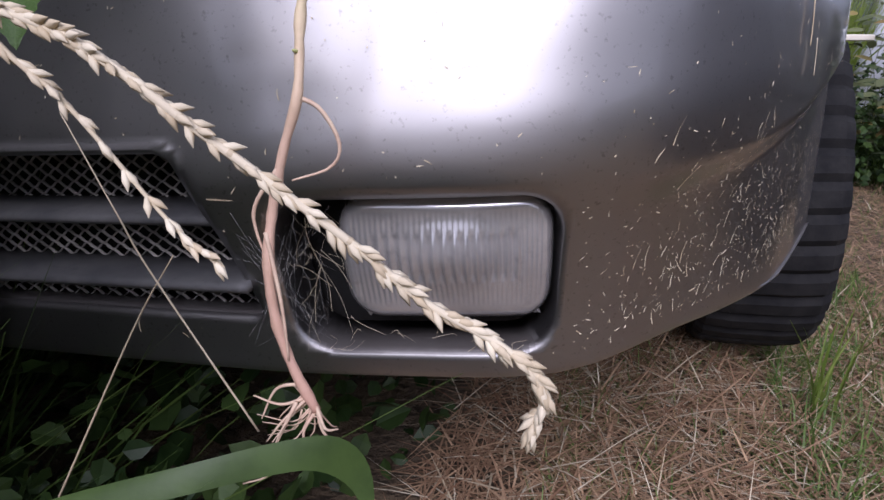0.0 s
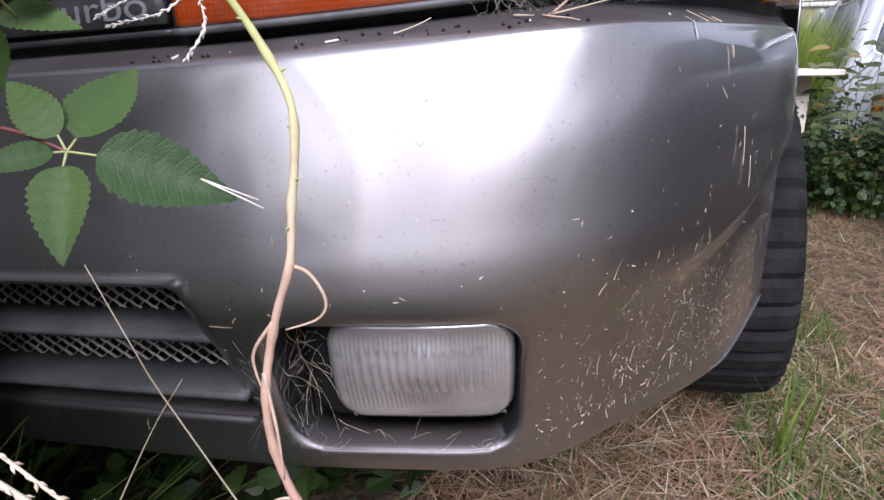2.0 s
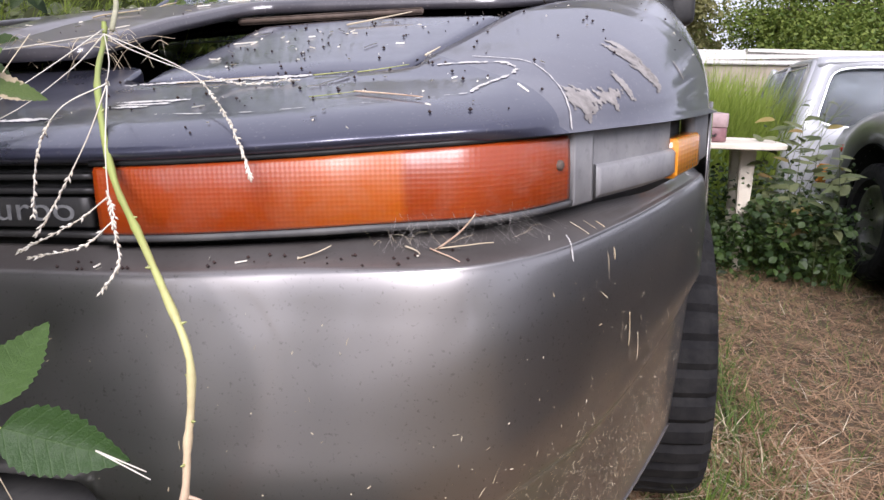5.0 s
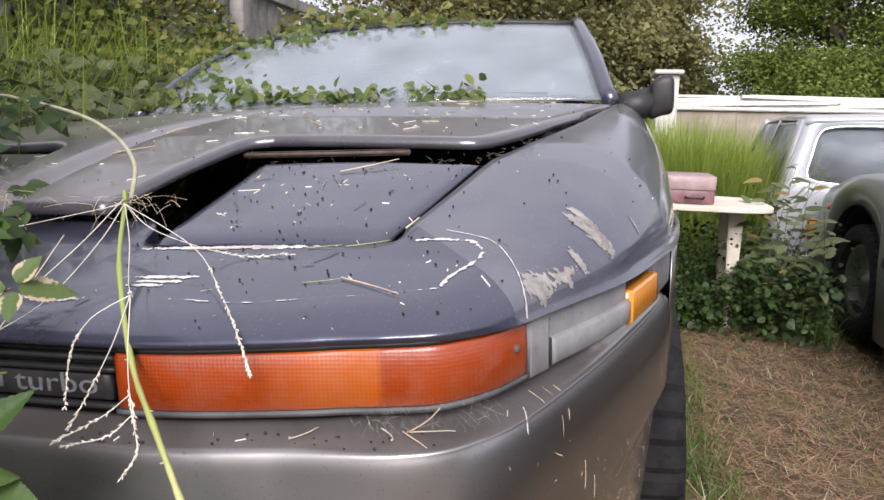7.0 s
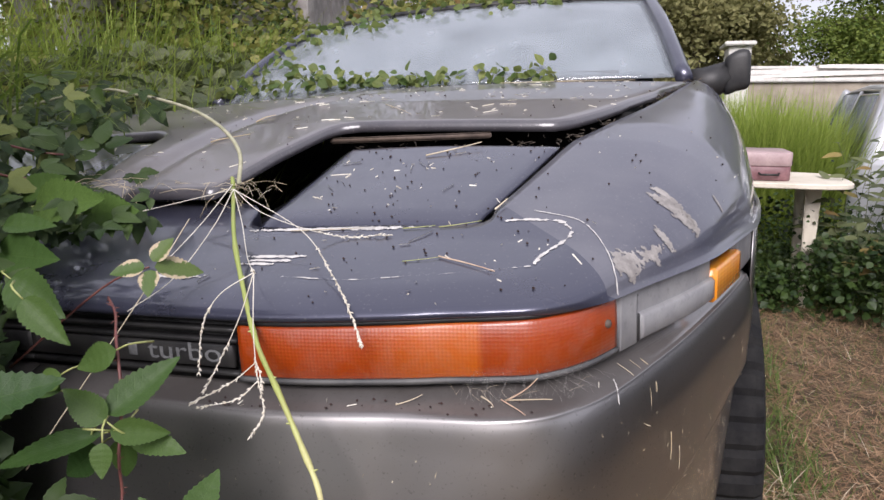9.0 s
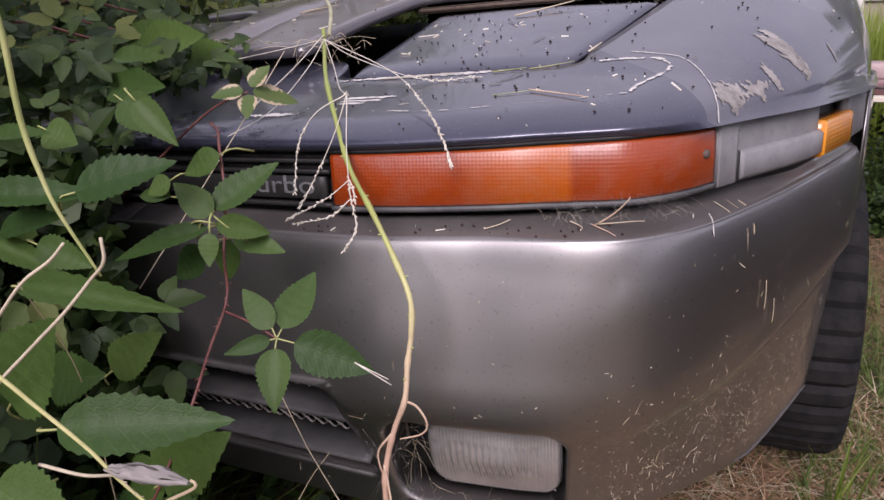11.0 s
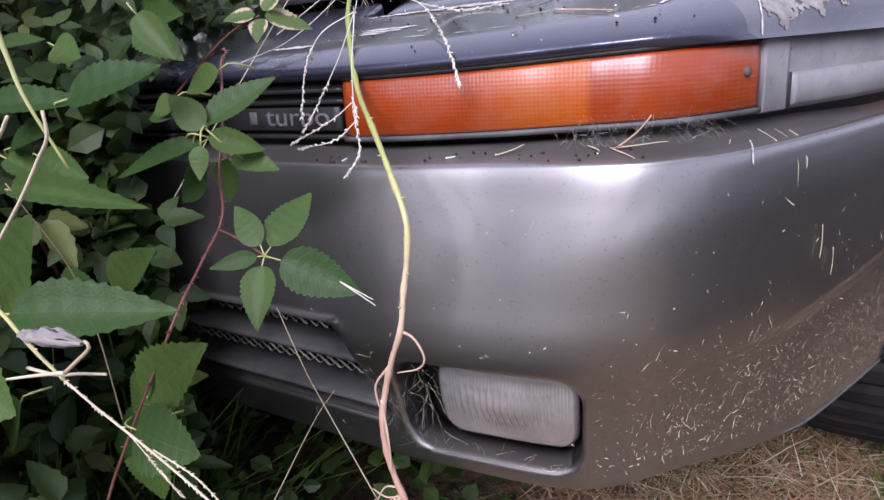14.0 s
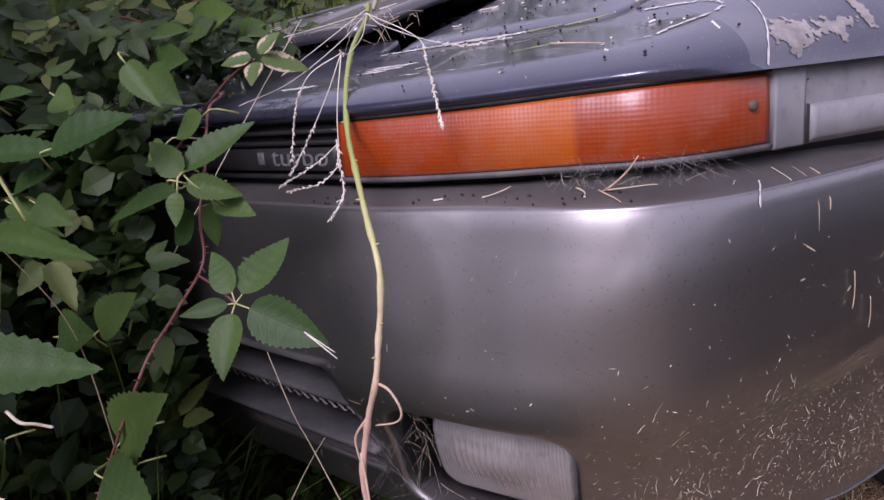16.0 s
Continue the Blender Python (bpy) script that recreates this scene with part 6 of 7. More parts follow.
for k in range(9):
    x, y = rng.uniform(-0.30, -0.10), rng.uniform(-0.34, -0.24)
    tall = rng.uniform(0.28, 0.46)
    lean = Vector((rng.uniform(-0.10, 0.05), rng.uniform(-0.05, 0.05), 0))
    line = smooth_line([(x, y, 0), tuple(Vector((x, y, tall * 0.6)) + lean * 0.3), tuple(Vector((x, y, tall)) + lean)], 12)
    bm = bmesh.new()
    grid(bm, [[tuple(Vector(p) + Vector((0.8, -0.5, 0.1)) * (w * 0.0032 * (1 - (i / 12.5) ** 2)) - Vector((0, 0, 0.0008 * abs(w)))) for w in (-1, 0, 1)] for i, p in enumerate(line)])
    part("blade", bm, DEADLEAF if k == 4 else BLADE, foot_tuft, "yellowed blade" if k == 4 else "")
tagged(stalk("grass_stalk", None, [(-0.42, -0.2, 0.0), (-0.40, -0.22, 0.45), (-0.33, -0.25, 0.88), (-0.20, -0.27, 0.985), (-0.122, -0.27, 0.93), (-0.113, -0.27, 0.845), (-0.103, -0.27, 0.808), (-0.092, -0.27, 0.784), (-0.073, -0.262, 0.740)], [0.0022, 0.0022, 0.0021, 0.0010], STEMGREEN, 40, 6), "single green grass stalk drooping over the brambles", "grass")
for pts in ([(-0.016, -0.3, 0.785), (-0.017, -0.3, 0.770), (-0.032, -0.3, 0.756), (-0.064, -0.3, 0.728), (-0.110, -0.3, 0.692), (-0.166, -0.3, 0.646), (-0.30, -0.30, 0.52)], [(-0.035, -0.31, 0.782), (-0.051, -0.31, 0.769), (-0.081, -0.31, 0.751), (-0.111, -0.31, 0.725), (-0.150, -0.31, 0.690), (-0.28, -0.31, 0.57)], [(-0.026, -0.29, 0.611), (-0.060, -0.29, 0.602), (-0.094, -0.29, 0.592), (-0.16, -0.28, 0.575)]):
    tagged(stalk("dry_stalk", None, pts, [0.0010, 0.0015], STRAW, 26, 6), "bare bent dry stalk in the brambles", "grass", "dry stalks in the brambles")
bm = bmesh.new()
for i2 in range(6):
    a2 = i2 * 1.05
    rows = []
    for u in np.linspace(0, 1, 22):
        fat = 0.0052 * math.sin(math.pi * min(u * 0.9 + 0.06, 1)) ** 0.8
        roll = a2 + 0.7 * noise.noise((u * 3, i2, 0))
        c = (0.041 + 0.057 * u, -0.362, 0.6855 + 0.0155 * u - 0.006 * u * u + 0.0016 * noise.noise((u * 7, i2 * 2, 5)))
        rows.append([(c[0] + 0.0015 * noise.noise((u * 9, w, i2)), c[1] + fat * math.cos(roll + w), c[2] + fat * math.sin(roll + w) * (0.75 + 0.5 * noise.noise((u * 5, w * 2, i2 + 9)))) for w in np.linspace(-0.55, 0.55, 6)])
    grid(bm, rows)
tagged(new("withered_leaf", mesh_of("withered_leaf", bm, WITHERED)), "crumpled bleached leaf caught on a stalk", "leaf")
for pts in ([(0.0985, -0.361, 0.696), (0.1012, -0.3612, 0.6955), (0.1, -0.361, 0.692), (0.086, -0.3605, 0.682), (0.0731, -0.360, 0.673)], [(0.010, -0.3605, 0.652), (0.042, -0.3605, 0.663), (0.0715, -0.360, 0.6725)]):
    tagged(stalk("dry_stalk", None, pts, [0.0007, 0.0011], STRAW, 18, 6), "bare bent dry stalk in the brambles", "grass", "dry stalks in the brambles")
spray = thing("bramble_spray", "bramble spray with small green leaves lying over the nose", "bramble")
for k in range(100):
    x, y = -0.34 - 0.36 * rng.random() ** 0.8, rng.uniform(-0.12, 0.16)
    z = 0.79 + 0.35 * max(y, 0) + 0.13 * rng.random() ** 1.3 + 0.08 * (-0.34 - x)
    if k % 3 == 0:
        x, y = rng.uniform(-0.85, -0.48), rng.uniform(0.1, 0.45)
        z = 0.86 + 0.26 * y + 0.09 * rng.random()
    n = Vector((0.35 + rng.gauss(0, 0.3), -0.5 + rng.gauss(0, 0.3), 0.7)).normalized()
    a = rng.uniform(0, math.tau)
    d = Vector((math.cos(a), math.sin(a), -0.2))
    d = (d - n * d.dot(n)).normalized()
    s = rng.uniform(0.026, 0.046)
    ob = new("leaf", TREFOILS[rng.randrange(4)])
    ob.parent = spray
    ob.matrix_local = Matrix.Translation((x, y, z)) @ Matrix((d, n.cross(d), n)).transposed().to_4x4() @ Matrix.Diagonal((s, s, s, 1))
for k in range(38):
    y = rng.uniform(-0.17, -0.055)
    x, z = -0.325 - 1.2 * y - 0.42 * rng.random() ** 1.4, rng.uniform(0.50, 0.885)
    n = Vector((0.35 + rng.gauss(0, 0.35), -0.5 + rng.gauss(0, 0.3), 0.6)).normalized()
    d = Vector((rng.uniform(-1, 1), rng.uniform(-1, 1), -0.3))
    d = (d - n * d.dot(n)).normalized()
    s = rng.uniform(0.020, 0.038)
    ob = new("leaf", TREFOILS[rng.randrange(4) if rng.random() < 0.4 else rng.randrange(3)])
    ob.parent = spray
    ob.matrix_local = Matrix.Translation((x, y, z)) @ Matrix((d, n.cross(d), n)).transposed().to_4x4() @ Matrix.Diagonal((s, s, s, 1))
for k in range(46):
    n = Vector((0.35 + rng.gauss(0, 0.25), -0.55 + rng.gauss(0, 0.2), 0.6)).normalized()
    d = Vector((rng.uniform(-1, 1), rng.uniform(-1, 1), -0.2))
    d = (d - n * d.dot(n)).normalized()
    s = rng.uniform(0.028, 0.046)
    y = rng.uniform(-0.05, 0.14)
    ob = new("leaf", TREFOILS[rng.randrange(3)])
    ob.parent = spray
    ob.matrix_local = Matrix.Translation((-0.345 - 1.1 * y - 0.25 * rng.random(), y, 0.80 + 0.25 * max(y, 0) + 0.09 * rng.random())) @ Matrix((d, n.cross(d), n)).transposed().to_4x4() @ Matrix.Diagonal((s, s, s, 1))
for k in range(14):
    n = Vector((0.3 + rng.gauss(0, 0.3), -0.6, 0.6)).normalized()
    d = Vector((rng.uniform(-1, 1), rng.uniform(-1, 1), -0.2))
    d = (d - n * d.dot(n)).normalized()
    s = rng.uniform(0.018, 0.028)
    ob = new("leaf", TREFOILS[rng.randrange(4)])
    ob.parent = spray
    ob.matrix_local = Matrix.Translation((rng.uniform(-0.40, -0.30), rng.uniform(-0.03, 0.03), rng.uniform(0.785, 0.845))) @ Matrix((d, n.cross(d), n)).transposed().to_4x4() @ Matrix.Diagonal((s, s, s, 1))
for k in range(12):
    n = Vector((0.3 + rng.gauss(0, 0.3), -0.5 + rng.gauss(0, 0.3), 0.7)).normalized()
    d = Vector((rng.uniform(-1, 1), rng.uniform(-1, 1), -0.2))
    d = (d - n * d.dot(n)).normalized()
    s = rng.uniform(0.022, 0.034)
    ob = new("leaf", TREFOILS[rng.randrange(3)])
    ob.parent = spray
    ob.matrix_local = Matrix.Translation((rng.uniform(-0.36, -0.25), rng.uniform(0.05, 0.17), rng.uniform(0.855, 0.905))) @ Matrix((d, n.cross(d), n)).transposed().to_4x4() @ Matrix.Diagonal((s, s, s, 1))
for k in range(46):
    n = Vector((0.4 + rng.gauss(0, 0.3), -0.5 + rng.gauss(0, 0.3), 0.7)).normalized()
    d = Vector((rng.uniform(-0.3, 1), rng.uniform(-1, 0.2), rng.uniform(-0.5, 0.1)))
    d = (d - n * d.dot(n)).normalized()
    s = rng.uniform(0.028, 0.05)
    y = rng.uniform(0.10, 0.34)
    ob = new("leaf", TREFOILS[rng.randrange(3)])
    ob.parent = spray
    ob.matrix_local = Matrix.Translation((-0.37 - 0.35 * (y - 0.1) - 0.18 * rng.random(), y, 0.795 + 0.16 * y + 0.012 + 0.05 * rng.random())) @ Matrix((d, n.cross(d), n)).transposed().to_4x4() @ Matrix.Diagonal((s, s, s, 1))
for k in range(50):
    y = rng.uniform(-0.02, 0.42)
    n = Vector((0.35 + rng.gauss(0, 0.35), -0.55 + rng.gauss(0, 0.3), 0.65)).normalized()
    d = Vector((rng.uniform(-0.6, 1), rng.uniform(-1, 0.3), rng.uniform(-0.5, 0.1)))
    d = (d - n * d.dot(n)).normalized()
    s = rng.uniform(0.02, 0.042)
    ob = new("leaf", TREFOILS[rng.randrange(3)])
    ob.parent = spray
    ob.matrix_local = Matrix.Translation((-0.335 - 0.5 * y - 0.32 * rng.random() ** 1.3, y, 0.825 + 0.27 * max(y, 0) + 0.10 * rng.random())) @ Matrix((d, n.cross(d), n)).transposed().to_4x4() @ Matrix.Diagonal((s, s, s, 1))
for k in range(7):
    x, y = rng.uniform(-0.85, -0.5), rng.uniform(0.05, 0.4)
    stalk("cane", spray, [(x - 0.3, y - 0.1, 0.55), (x - 0.12, y - 0.03, 0.88 + 0.2 * y), (x + 0.1, y + 0.02, 0.87 + 0.28 * y)], [0.003, 0.0016], CANE, 14, 6)
blades = thing("grass_clump", "long green grass blades arching over the car's far corner", "grass")
for k in range(64):
    x, y = rng.uniform(-1.15, -0.70), rng.uniform(0.0, 0.55)
    tip = Vector((x + rng.uniform(0.15, 0.50), y + rng.uniform(-0.15, 0.1), rng.uniform(0.93, 1.07)))
    mid = Vector((x + 0.06, y, rng.uniform(0.98, 1.12)))
    line = smooth_line([(x, y, 0.5), mid, tip], 12)
    bm = bmesh.new()
    w = rng.uniform(0.0018, 0.0035)
    grid(bm, [[tuple(p + np.array([0, -1, 0.35]) * w * e2 * (1 - (i / 12) ** 2 * 0.95)) for e2 in (-1, 0, 1)] for i, p in enumerate(line)])
    part("blade", bm, BLADE_BRIGHT, blades)
arching = thing("arching_grass", "bright green grass blades arching over the hood's corner", "grass")
for k in range(16):
    x, y = rng.uniform(-0.98, -0.78), rng.uniform(0.12, 0.40)
    tip = (x + rng.uniform(0.28, 0.55), y + rng.uniform(-0.12, 0.10), rng.uniform(0.92, 0.99))
    line = smooth_line([(x, y, 0.45), (x + 0.07, y, rng.uniform(0.98, 1.07)), (x + 0.22, y + 0.01, rng.uniform(0.99, 1.05)), tip], 14)
    bm = bmesh.new()
    w = rng.uniform(0.0022, 0.0042)
    grid(bm, [[tuple(p + np.array([0.1, -1, 0.45]) * w * e2 * (1 - (i / 14) ** 2 * 0.95)) for e2 in (-1, 0, 1)] for i, p in enumerate(line)])
    part("blade", bm, BLADE_BRIGHT, arching)
for k in range(44):
    n = Vector((0.4 + rng.gauss(0, 0.3), -0.5 + rng.gauss(0, 0.3), 0.7)).normalized()
    d = Vector((rng.uniform(-0.3, 1), rng.uniform(-1, 0.2), rng.uniform(-0.5, 0.1)))
    d = (d - n * d.dot(n)).normalized()
    s = rng.uniform(0.028, 0.048)
    ob = new("leaf", TREFOILS[rng.randrange(4)])
    ob.parent = spray
    y = rng.uniform(0.16, 0.58)
    ob.matrix_local = Matrix.Translation((rng.uniform(-0.86, -0.54) - 0.1 * y, y, 0.885 + 0.17 * y + 0.045 * rng.random())) @ Matrix((d, n.cross(d), n)).transposed().to_4x4() @ Matrix.Diagonal((s, s, s, 1))
ARC = [(-1.0, 0.55, 0.98), (-0.71, 0.50, 1.023), (-0.564, 0.45, 1.016), (-0.404, 0.38, 0.995), (-0.298, 0.32, 0.969), (-0.231, 0.27, 0.936), (-0.207, 0.23, 0.897)]
tagged(stalk("bramble_runner", None, ARC, [0.0024, 0.0030], STEMGREY, 40, 7), "thin arching bramble runner over the hood", "bramble")


# ---- bank of brambles behind the car, over its left flank and the roof ----
def bank_place(rng):
    while True:
        x, y = rng.uniform(-3.9, -0.2), rng.uniform(0.1, 4.6)
        x, y = x + (rng.gauss(0, 0.35) if x < -2.8 else 0), y - (abs(rng.gauss(0, 0.25)) if x < -1.5 and y < 0.5 else 0)
        if x > -1.18 - 0.02 * y and y < 1.75:
            continue
        if x > -0.95 and y < 2.15:
            continue
        if x > 0.3:
            continue
        top = 0.97 + 0.16 * step(-x, 1.2, 2.2) + 0.75 * step(-x, 2.0, 2.8) * step(y, 2.0, 3.0) * (1 - step(y, 4.2, 4.6)) + 0.22 * step(y, 1.8, 3.2) * (1 - step(x, -1.0, 0.3)) - 0.22 * (1 - step(-x, 1.15, 1.5)) * (y < 1.8)
        if y >= 2.15 and x > -1.0:
            return x, y, 1.35 + 0.10 * rng.random() ** 2
        return x, y, top - abs(rng.gauss(0, 0.16)) + 0.05


for name, count, size, seed, mat, lab in (("bramble_bank", 13000, (0.025, 0.075), 21, BANKLEAF, "bank of dull green brambles overgrowing the far side of the car"), ("bramble_bank_pale", 9500, (0.018, 0.055), 25, BRAMBLE_PALE, "paler bramble leaves on top of the bank"), ("yellowed_leaves", 1100, (0.02, 0.05), 26, DEADLEAF, "yellowed leaves among the brambles")):
    v, f = leaf_cloud(count, bank_place, size, seed)
    tagged(new(name, raw(name, v, f, mat)), lab, "bramble", kind="stuff")
# lower leaves whose deeper tone paints the bank's inner shade
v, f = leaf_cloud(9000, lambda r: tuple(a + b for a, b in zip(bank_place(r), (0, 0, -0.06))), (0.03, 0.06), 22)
tagged(new("bramble_bank_shade", raw("bramble_bank_shade", v, f, BRAMBLE)), "bramble leaves within the bank, its inner shade in their darker tone", "bramble", kind="stuff")


def near_bank(rng):
    x, y = -1.12 - 0.9 * rng.random() ** 1.2, rng.uniform(0.35, 2.4)
    return x, y, 0.86 + 0.16 * step(-x, 1.2, 1.9) + 0.10 * step(y, 1.2, 2.2) + 0.13 * rng.random()


v, f = leaf_cloud(2200, near_bank, (0.035, 0.08), 28)
tagged(new("bramble_bank_front", raw("bramble_bank_front", v, f, WEEDLEAF)), "larger bramble leaves along the front of the bank", "bramble", kind="stuff")
rng = random.Random(5)


def screen_creeper(rng):
    f = -1 + 1.55 * rng.random() ** 1.3
    q = abs(rng.gauss(0, 0.05 + 0.16 * step(-f, 0.2, 0.9)))
    if rng.random() < 0.32:
        f, q = -1 + 1.6 * rng.random() ** 1.6, 1.0
        q -= abs(rng.gauss(0, 0.06 + 0.22 * step(-f, 0.1, 0.9)))
    p = screen_point(f, min(q, 1.02))
    p = car.matrix_world @ Vector(p)
    return p.x, p.y - 0.015, p.z + 0.004 + 0.025 * rng.random() * (1 if f < 0 else 0.5)


v, f = leaf_cloud(400, screen_creeper, (0.02, 0.045), 23, 0.5)
tagged(new("screen_creeper", raw("screen_creeper", v, f, BRAMBLE_PALE)), "bramble leaves creeping over the windscreen", "bramble", kind="stuff")


def flank(rng):
    y = rng.uniform(1.2, 1.95)
    return 0.53 + 0.04 * rng.random(), y, rng.uniform(0.55, 0.80)


v, f = leaf_cloud(110, flank, (0.010, 0.024), 24)
tagged(new("flank_creeper", raw("flank_creeper", v, f, BRAMBLE)), "creeper leaves along the car's side", "bramble", kind="stuff")


# ---- fence ----
fence = thing("plank_fence", "weathered grey vertical plank fence beyond the brambles", "fence")
bm = bmesh.new()
box(bm, -0.012, 0.012, -0.068, 0.068, 0, 1.75, 0.004)
plank = mesh_of("plank", bm, FENCEWOOD, False)
rng = random.Random(9)
for k in range(46):
    ob = new("plank", plank)
    ob.parent = fence
    ob.matrix_local = pose(-2.62 + rng.uniform(-0.006, 0.006), 2.0 + k * 0.1365, 0.38 + rng.uniform(-0.015, 0.015), rng.uniform(-0.4, 0.4), rng.uniform(-0.6, 0.6), 0)
for z in (0.75, 2.02):
    bm = bmesh.new()
    box(bm, -2.60, -2.55, 1.9, 8.6, z, z + 0.10, 0.006)
    part("rail", bm, FENCEWOOD, fence, "", False)
for y in (2.2, 4.55, 6.9):
    bm = bmesh.new()
    box(bm, -2.60, -2.48, y, y + 0.12, 0.3, 2.25, 0.008)
    part("post", bm, FENCEWOOD, fence, "", False)


def ivy(rng):
    y = rng.uniform(1.6, 4.4)
    return -2.5 + 0.12 * rng.random(), y, 0.9 + 1.25 * rng.random() ** 0.8 * (1 - step(y, 2.9, 3.6) * 0.6)


v, f = leaf_cloud(2600, ivy, (0.035, 0.07), 27)
tagged(new("fence_ivy", raw("fence_ivy", v, f, BANKLEAF)), "dark climbing leaves covering part of the fence", "ivy", kind="stuff")


# ---- trees ----
def make_tree(name, label, x, y, z0, h, spread, mat, seed, leaves=4200, leaf=(0.04, 0.085), low=0.25, flat=0.55, clump=0.20, limbs=26):
    """A tapered trunk with limbs, and a crown of leaf clumps along its twigs."""
    rng = random.Random(seed)
    t = thing(name, label, "tree", "background trees")
    bm = bmesh.new()
    tube(bm, smooth_line([(x, y, z0), (x + 0.1, y, z0 + h * 0.3), (x - 0.1, y + 0.1, z0 + h * 0.6), (x, y, z0 + h * 0.92)], 10), list(np.linspace(0.045 * h * 0.5, 0.02, 11)), 8)
    tips = []
    for k in range(limbs):
        f = rng.uniform(low, 0.92)
        a = rng.uniform(0, math.tau)
        L = spread * (1.0 - 0.55 * (f - low)) * rng.uniform(0.6, 1.1)
        p = Vector((x, y, z0 + h * f))
        q = p + Vector((math.cos(a) * L, math.sin(a) * L, h * rng.uniform(0.02, 0.14)))
        mid = (p + q) / 2 + Vector((0, 0, 0.06 * h))
        tube(bm, smooth_line([p, mid, q], 6), list(np.linspace(0.035 * h * 0.3, 0.008, 7)), 5)
        for g in (0.45, 0.65, 0.85, 1.0):
            tips.append((p + (q - p) * g + Vector((0, 0, 0.05 * h * math.sin(math.pi * g))), clump * spread + 0.05))
    tips.append((Vector((x, y, z0 + h * 0.96)), 0.25 * spread))
    part("trunk", bm, BARK, t)

    def at(r):
        c, rad = r.choice(tips)
        return c.x + r.gauss(0, rad), c.y + r.gauss(0, rad), c.z + r.gauss(0, rad * flat)

    v, f = leaf_cloud(leaves, at, leaf, seed + 1, 0.6, 0.8, True)
    crown = new("crown", raw("crown", v, f, mat))
    crown.parent = t
    return t


for args in (
    ("tree", "broad dark green tree with layered boughs against the sky", 4.3, 12.5, -0.3, 5.6, 2.0, TREELEAF, 1, 80000, (0.04, 0.08), 0.20, 0.5, 0.13, 60),
    ("tree", "dark green tree behind the parked cars", 6.6, 13.5, -0.3, 4.6, 2.0, TREELEAF, 2, 24000, (0.05, 0.1), 0.25, 0.4, 0.12),
    ("tree", "olive-leaved tree behind the coupe", -0.9, 10.0, -0.2, 5.2, 2.0, TREELEAF2, 3, 36000, (0.06, 0.11), 0.15, 0.5, 0.15),
    ("tree", "olive-leaved tree behind the coupe", 0.7, 11.5, -0.2, 5.4, 1.5, TREELEAF2, 4, 36000, (0.06, 0.11), 0.15, 0.5, 0.15),
    ("tree", "olive-leaved tree beyond the fence", -2.6, 10.0, -0.2, 5.5, 2.1, TREELEAF2, 5, 40000),
    ("tree", "green tree beyond the fence", -5.5, 8.0, 0.2, 5.5, 2.4, TREELEAF, 6, 18000),
):
    make_tree(*args)
# trees out of view, added as dark reflections in the car's paint
for k, (x, y) in enumerate(((-9, 0), (-8.5, -2.5))):
    make_tree("tree", "unseen leafy tree added beyond the yard's left edge for reflections", x, y, 0.0, 5.5, 2.3, TREELEAF, 50 + k, 2500, (0.2, 0.4), 0.15)


def hedge(rng):
    x = rng.uniform(-5, 14)
    if x < 2.0 and rng.random() < 0.9:
        return x, rng.uniform(13.5, 17), (5.0 + 0.5 * math.sin(2.1 * x)) * rng.random()
    return x, rng.uniform(13.5, 16), (2.0 + 0.45 * math.sin(1.3 * x) + 0.25 * math.sin(3.7 * x)) * rng.random() ** 0.8


v, f = leaf_cloud(60000, hedge, (0.09, 0.19), 61, far=True)
tagged(new("far_hedge", raw("far_hedge", v, f, TREELEAF2)), "tangled green hedge closing the yard", "hedge", kind="stuff")


def weeds(rng):
    a = rng.random()
    if a < 0.55:
        return rng.uniform(1.0, 1.75), rng.uniform(3.2, 4.0), abs(rng.gauss(0, 0.2)) - 0.02
    if a < 0.75:
        return rng.uniform(0.6, 1.2), rng.uniform(3.3, 4.0), abs(rng.gauss(0, 0.2))
    if a < 0.88:
        return rng.uniform(0.60, 1.25), rng.uniform(2.95, 3.5), 0.5 * rng.random()
    x = rng.uniform(0.70, 1.35)
    return x, rng.uniform(2.84, 3.02), (0.24 + 0.16 * step(x, 0.95, 1.1)) * rng.random() ** 0.7


def before_leg(rng):
    x = rng.uniform(0.72, 1.5)
    return x, rng.uniform(2.80, 3.03), (0.20 + 0.17 * step(x, 0.92, 1.05)) * rng.random() ** 0.6 - 0.03


v, f = leaf_cloud(850, before_leg, (0.02, 0.05), 65)
tagged(new("table_weeds", raw("table_weeds", v, f, BRAMBLE)), "dark leafy weeds hiding the garden table's legs", "weeds", kind="stuff")
v, f = leaf_cloud(5000, weeds, (0.014, 0.036), 62)
tagged(new("weeds", raw("weeds", v, f, BRAMBLE)), "leafy weeds round the garden table", "weeds", kind="stuff")

def by_table(rng):
    return rng.uniform(0.62, 1.6), rng.uniform(3.05, 4.0)


strips("table_grass", 3000, by_table, (0.10, 0.34), (0.0012, 0.003), 0.3, BLADE, "rank dark grass round the garden table", "grass", 0.6, 33)

WEED_LEAF = leaflet_mesh("leaf", WEEDLEAF, 7, 0.40, 0.10, 0.22, 0.0, 91)
WEED_LEAF_YELLOW = leaflet_mesh("leaf", DEADLEAF, 7, 0.42, 0.10, 0.22, 0.0, 92)
rng = random.Random(64)
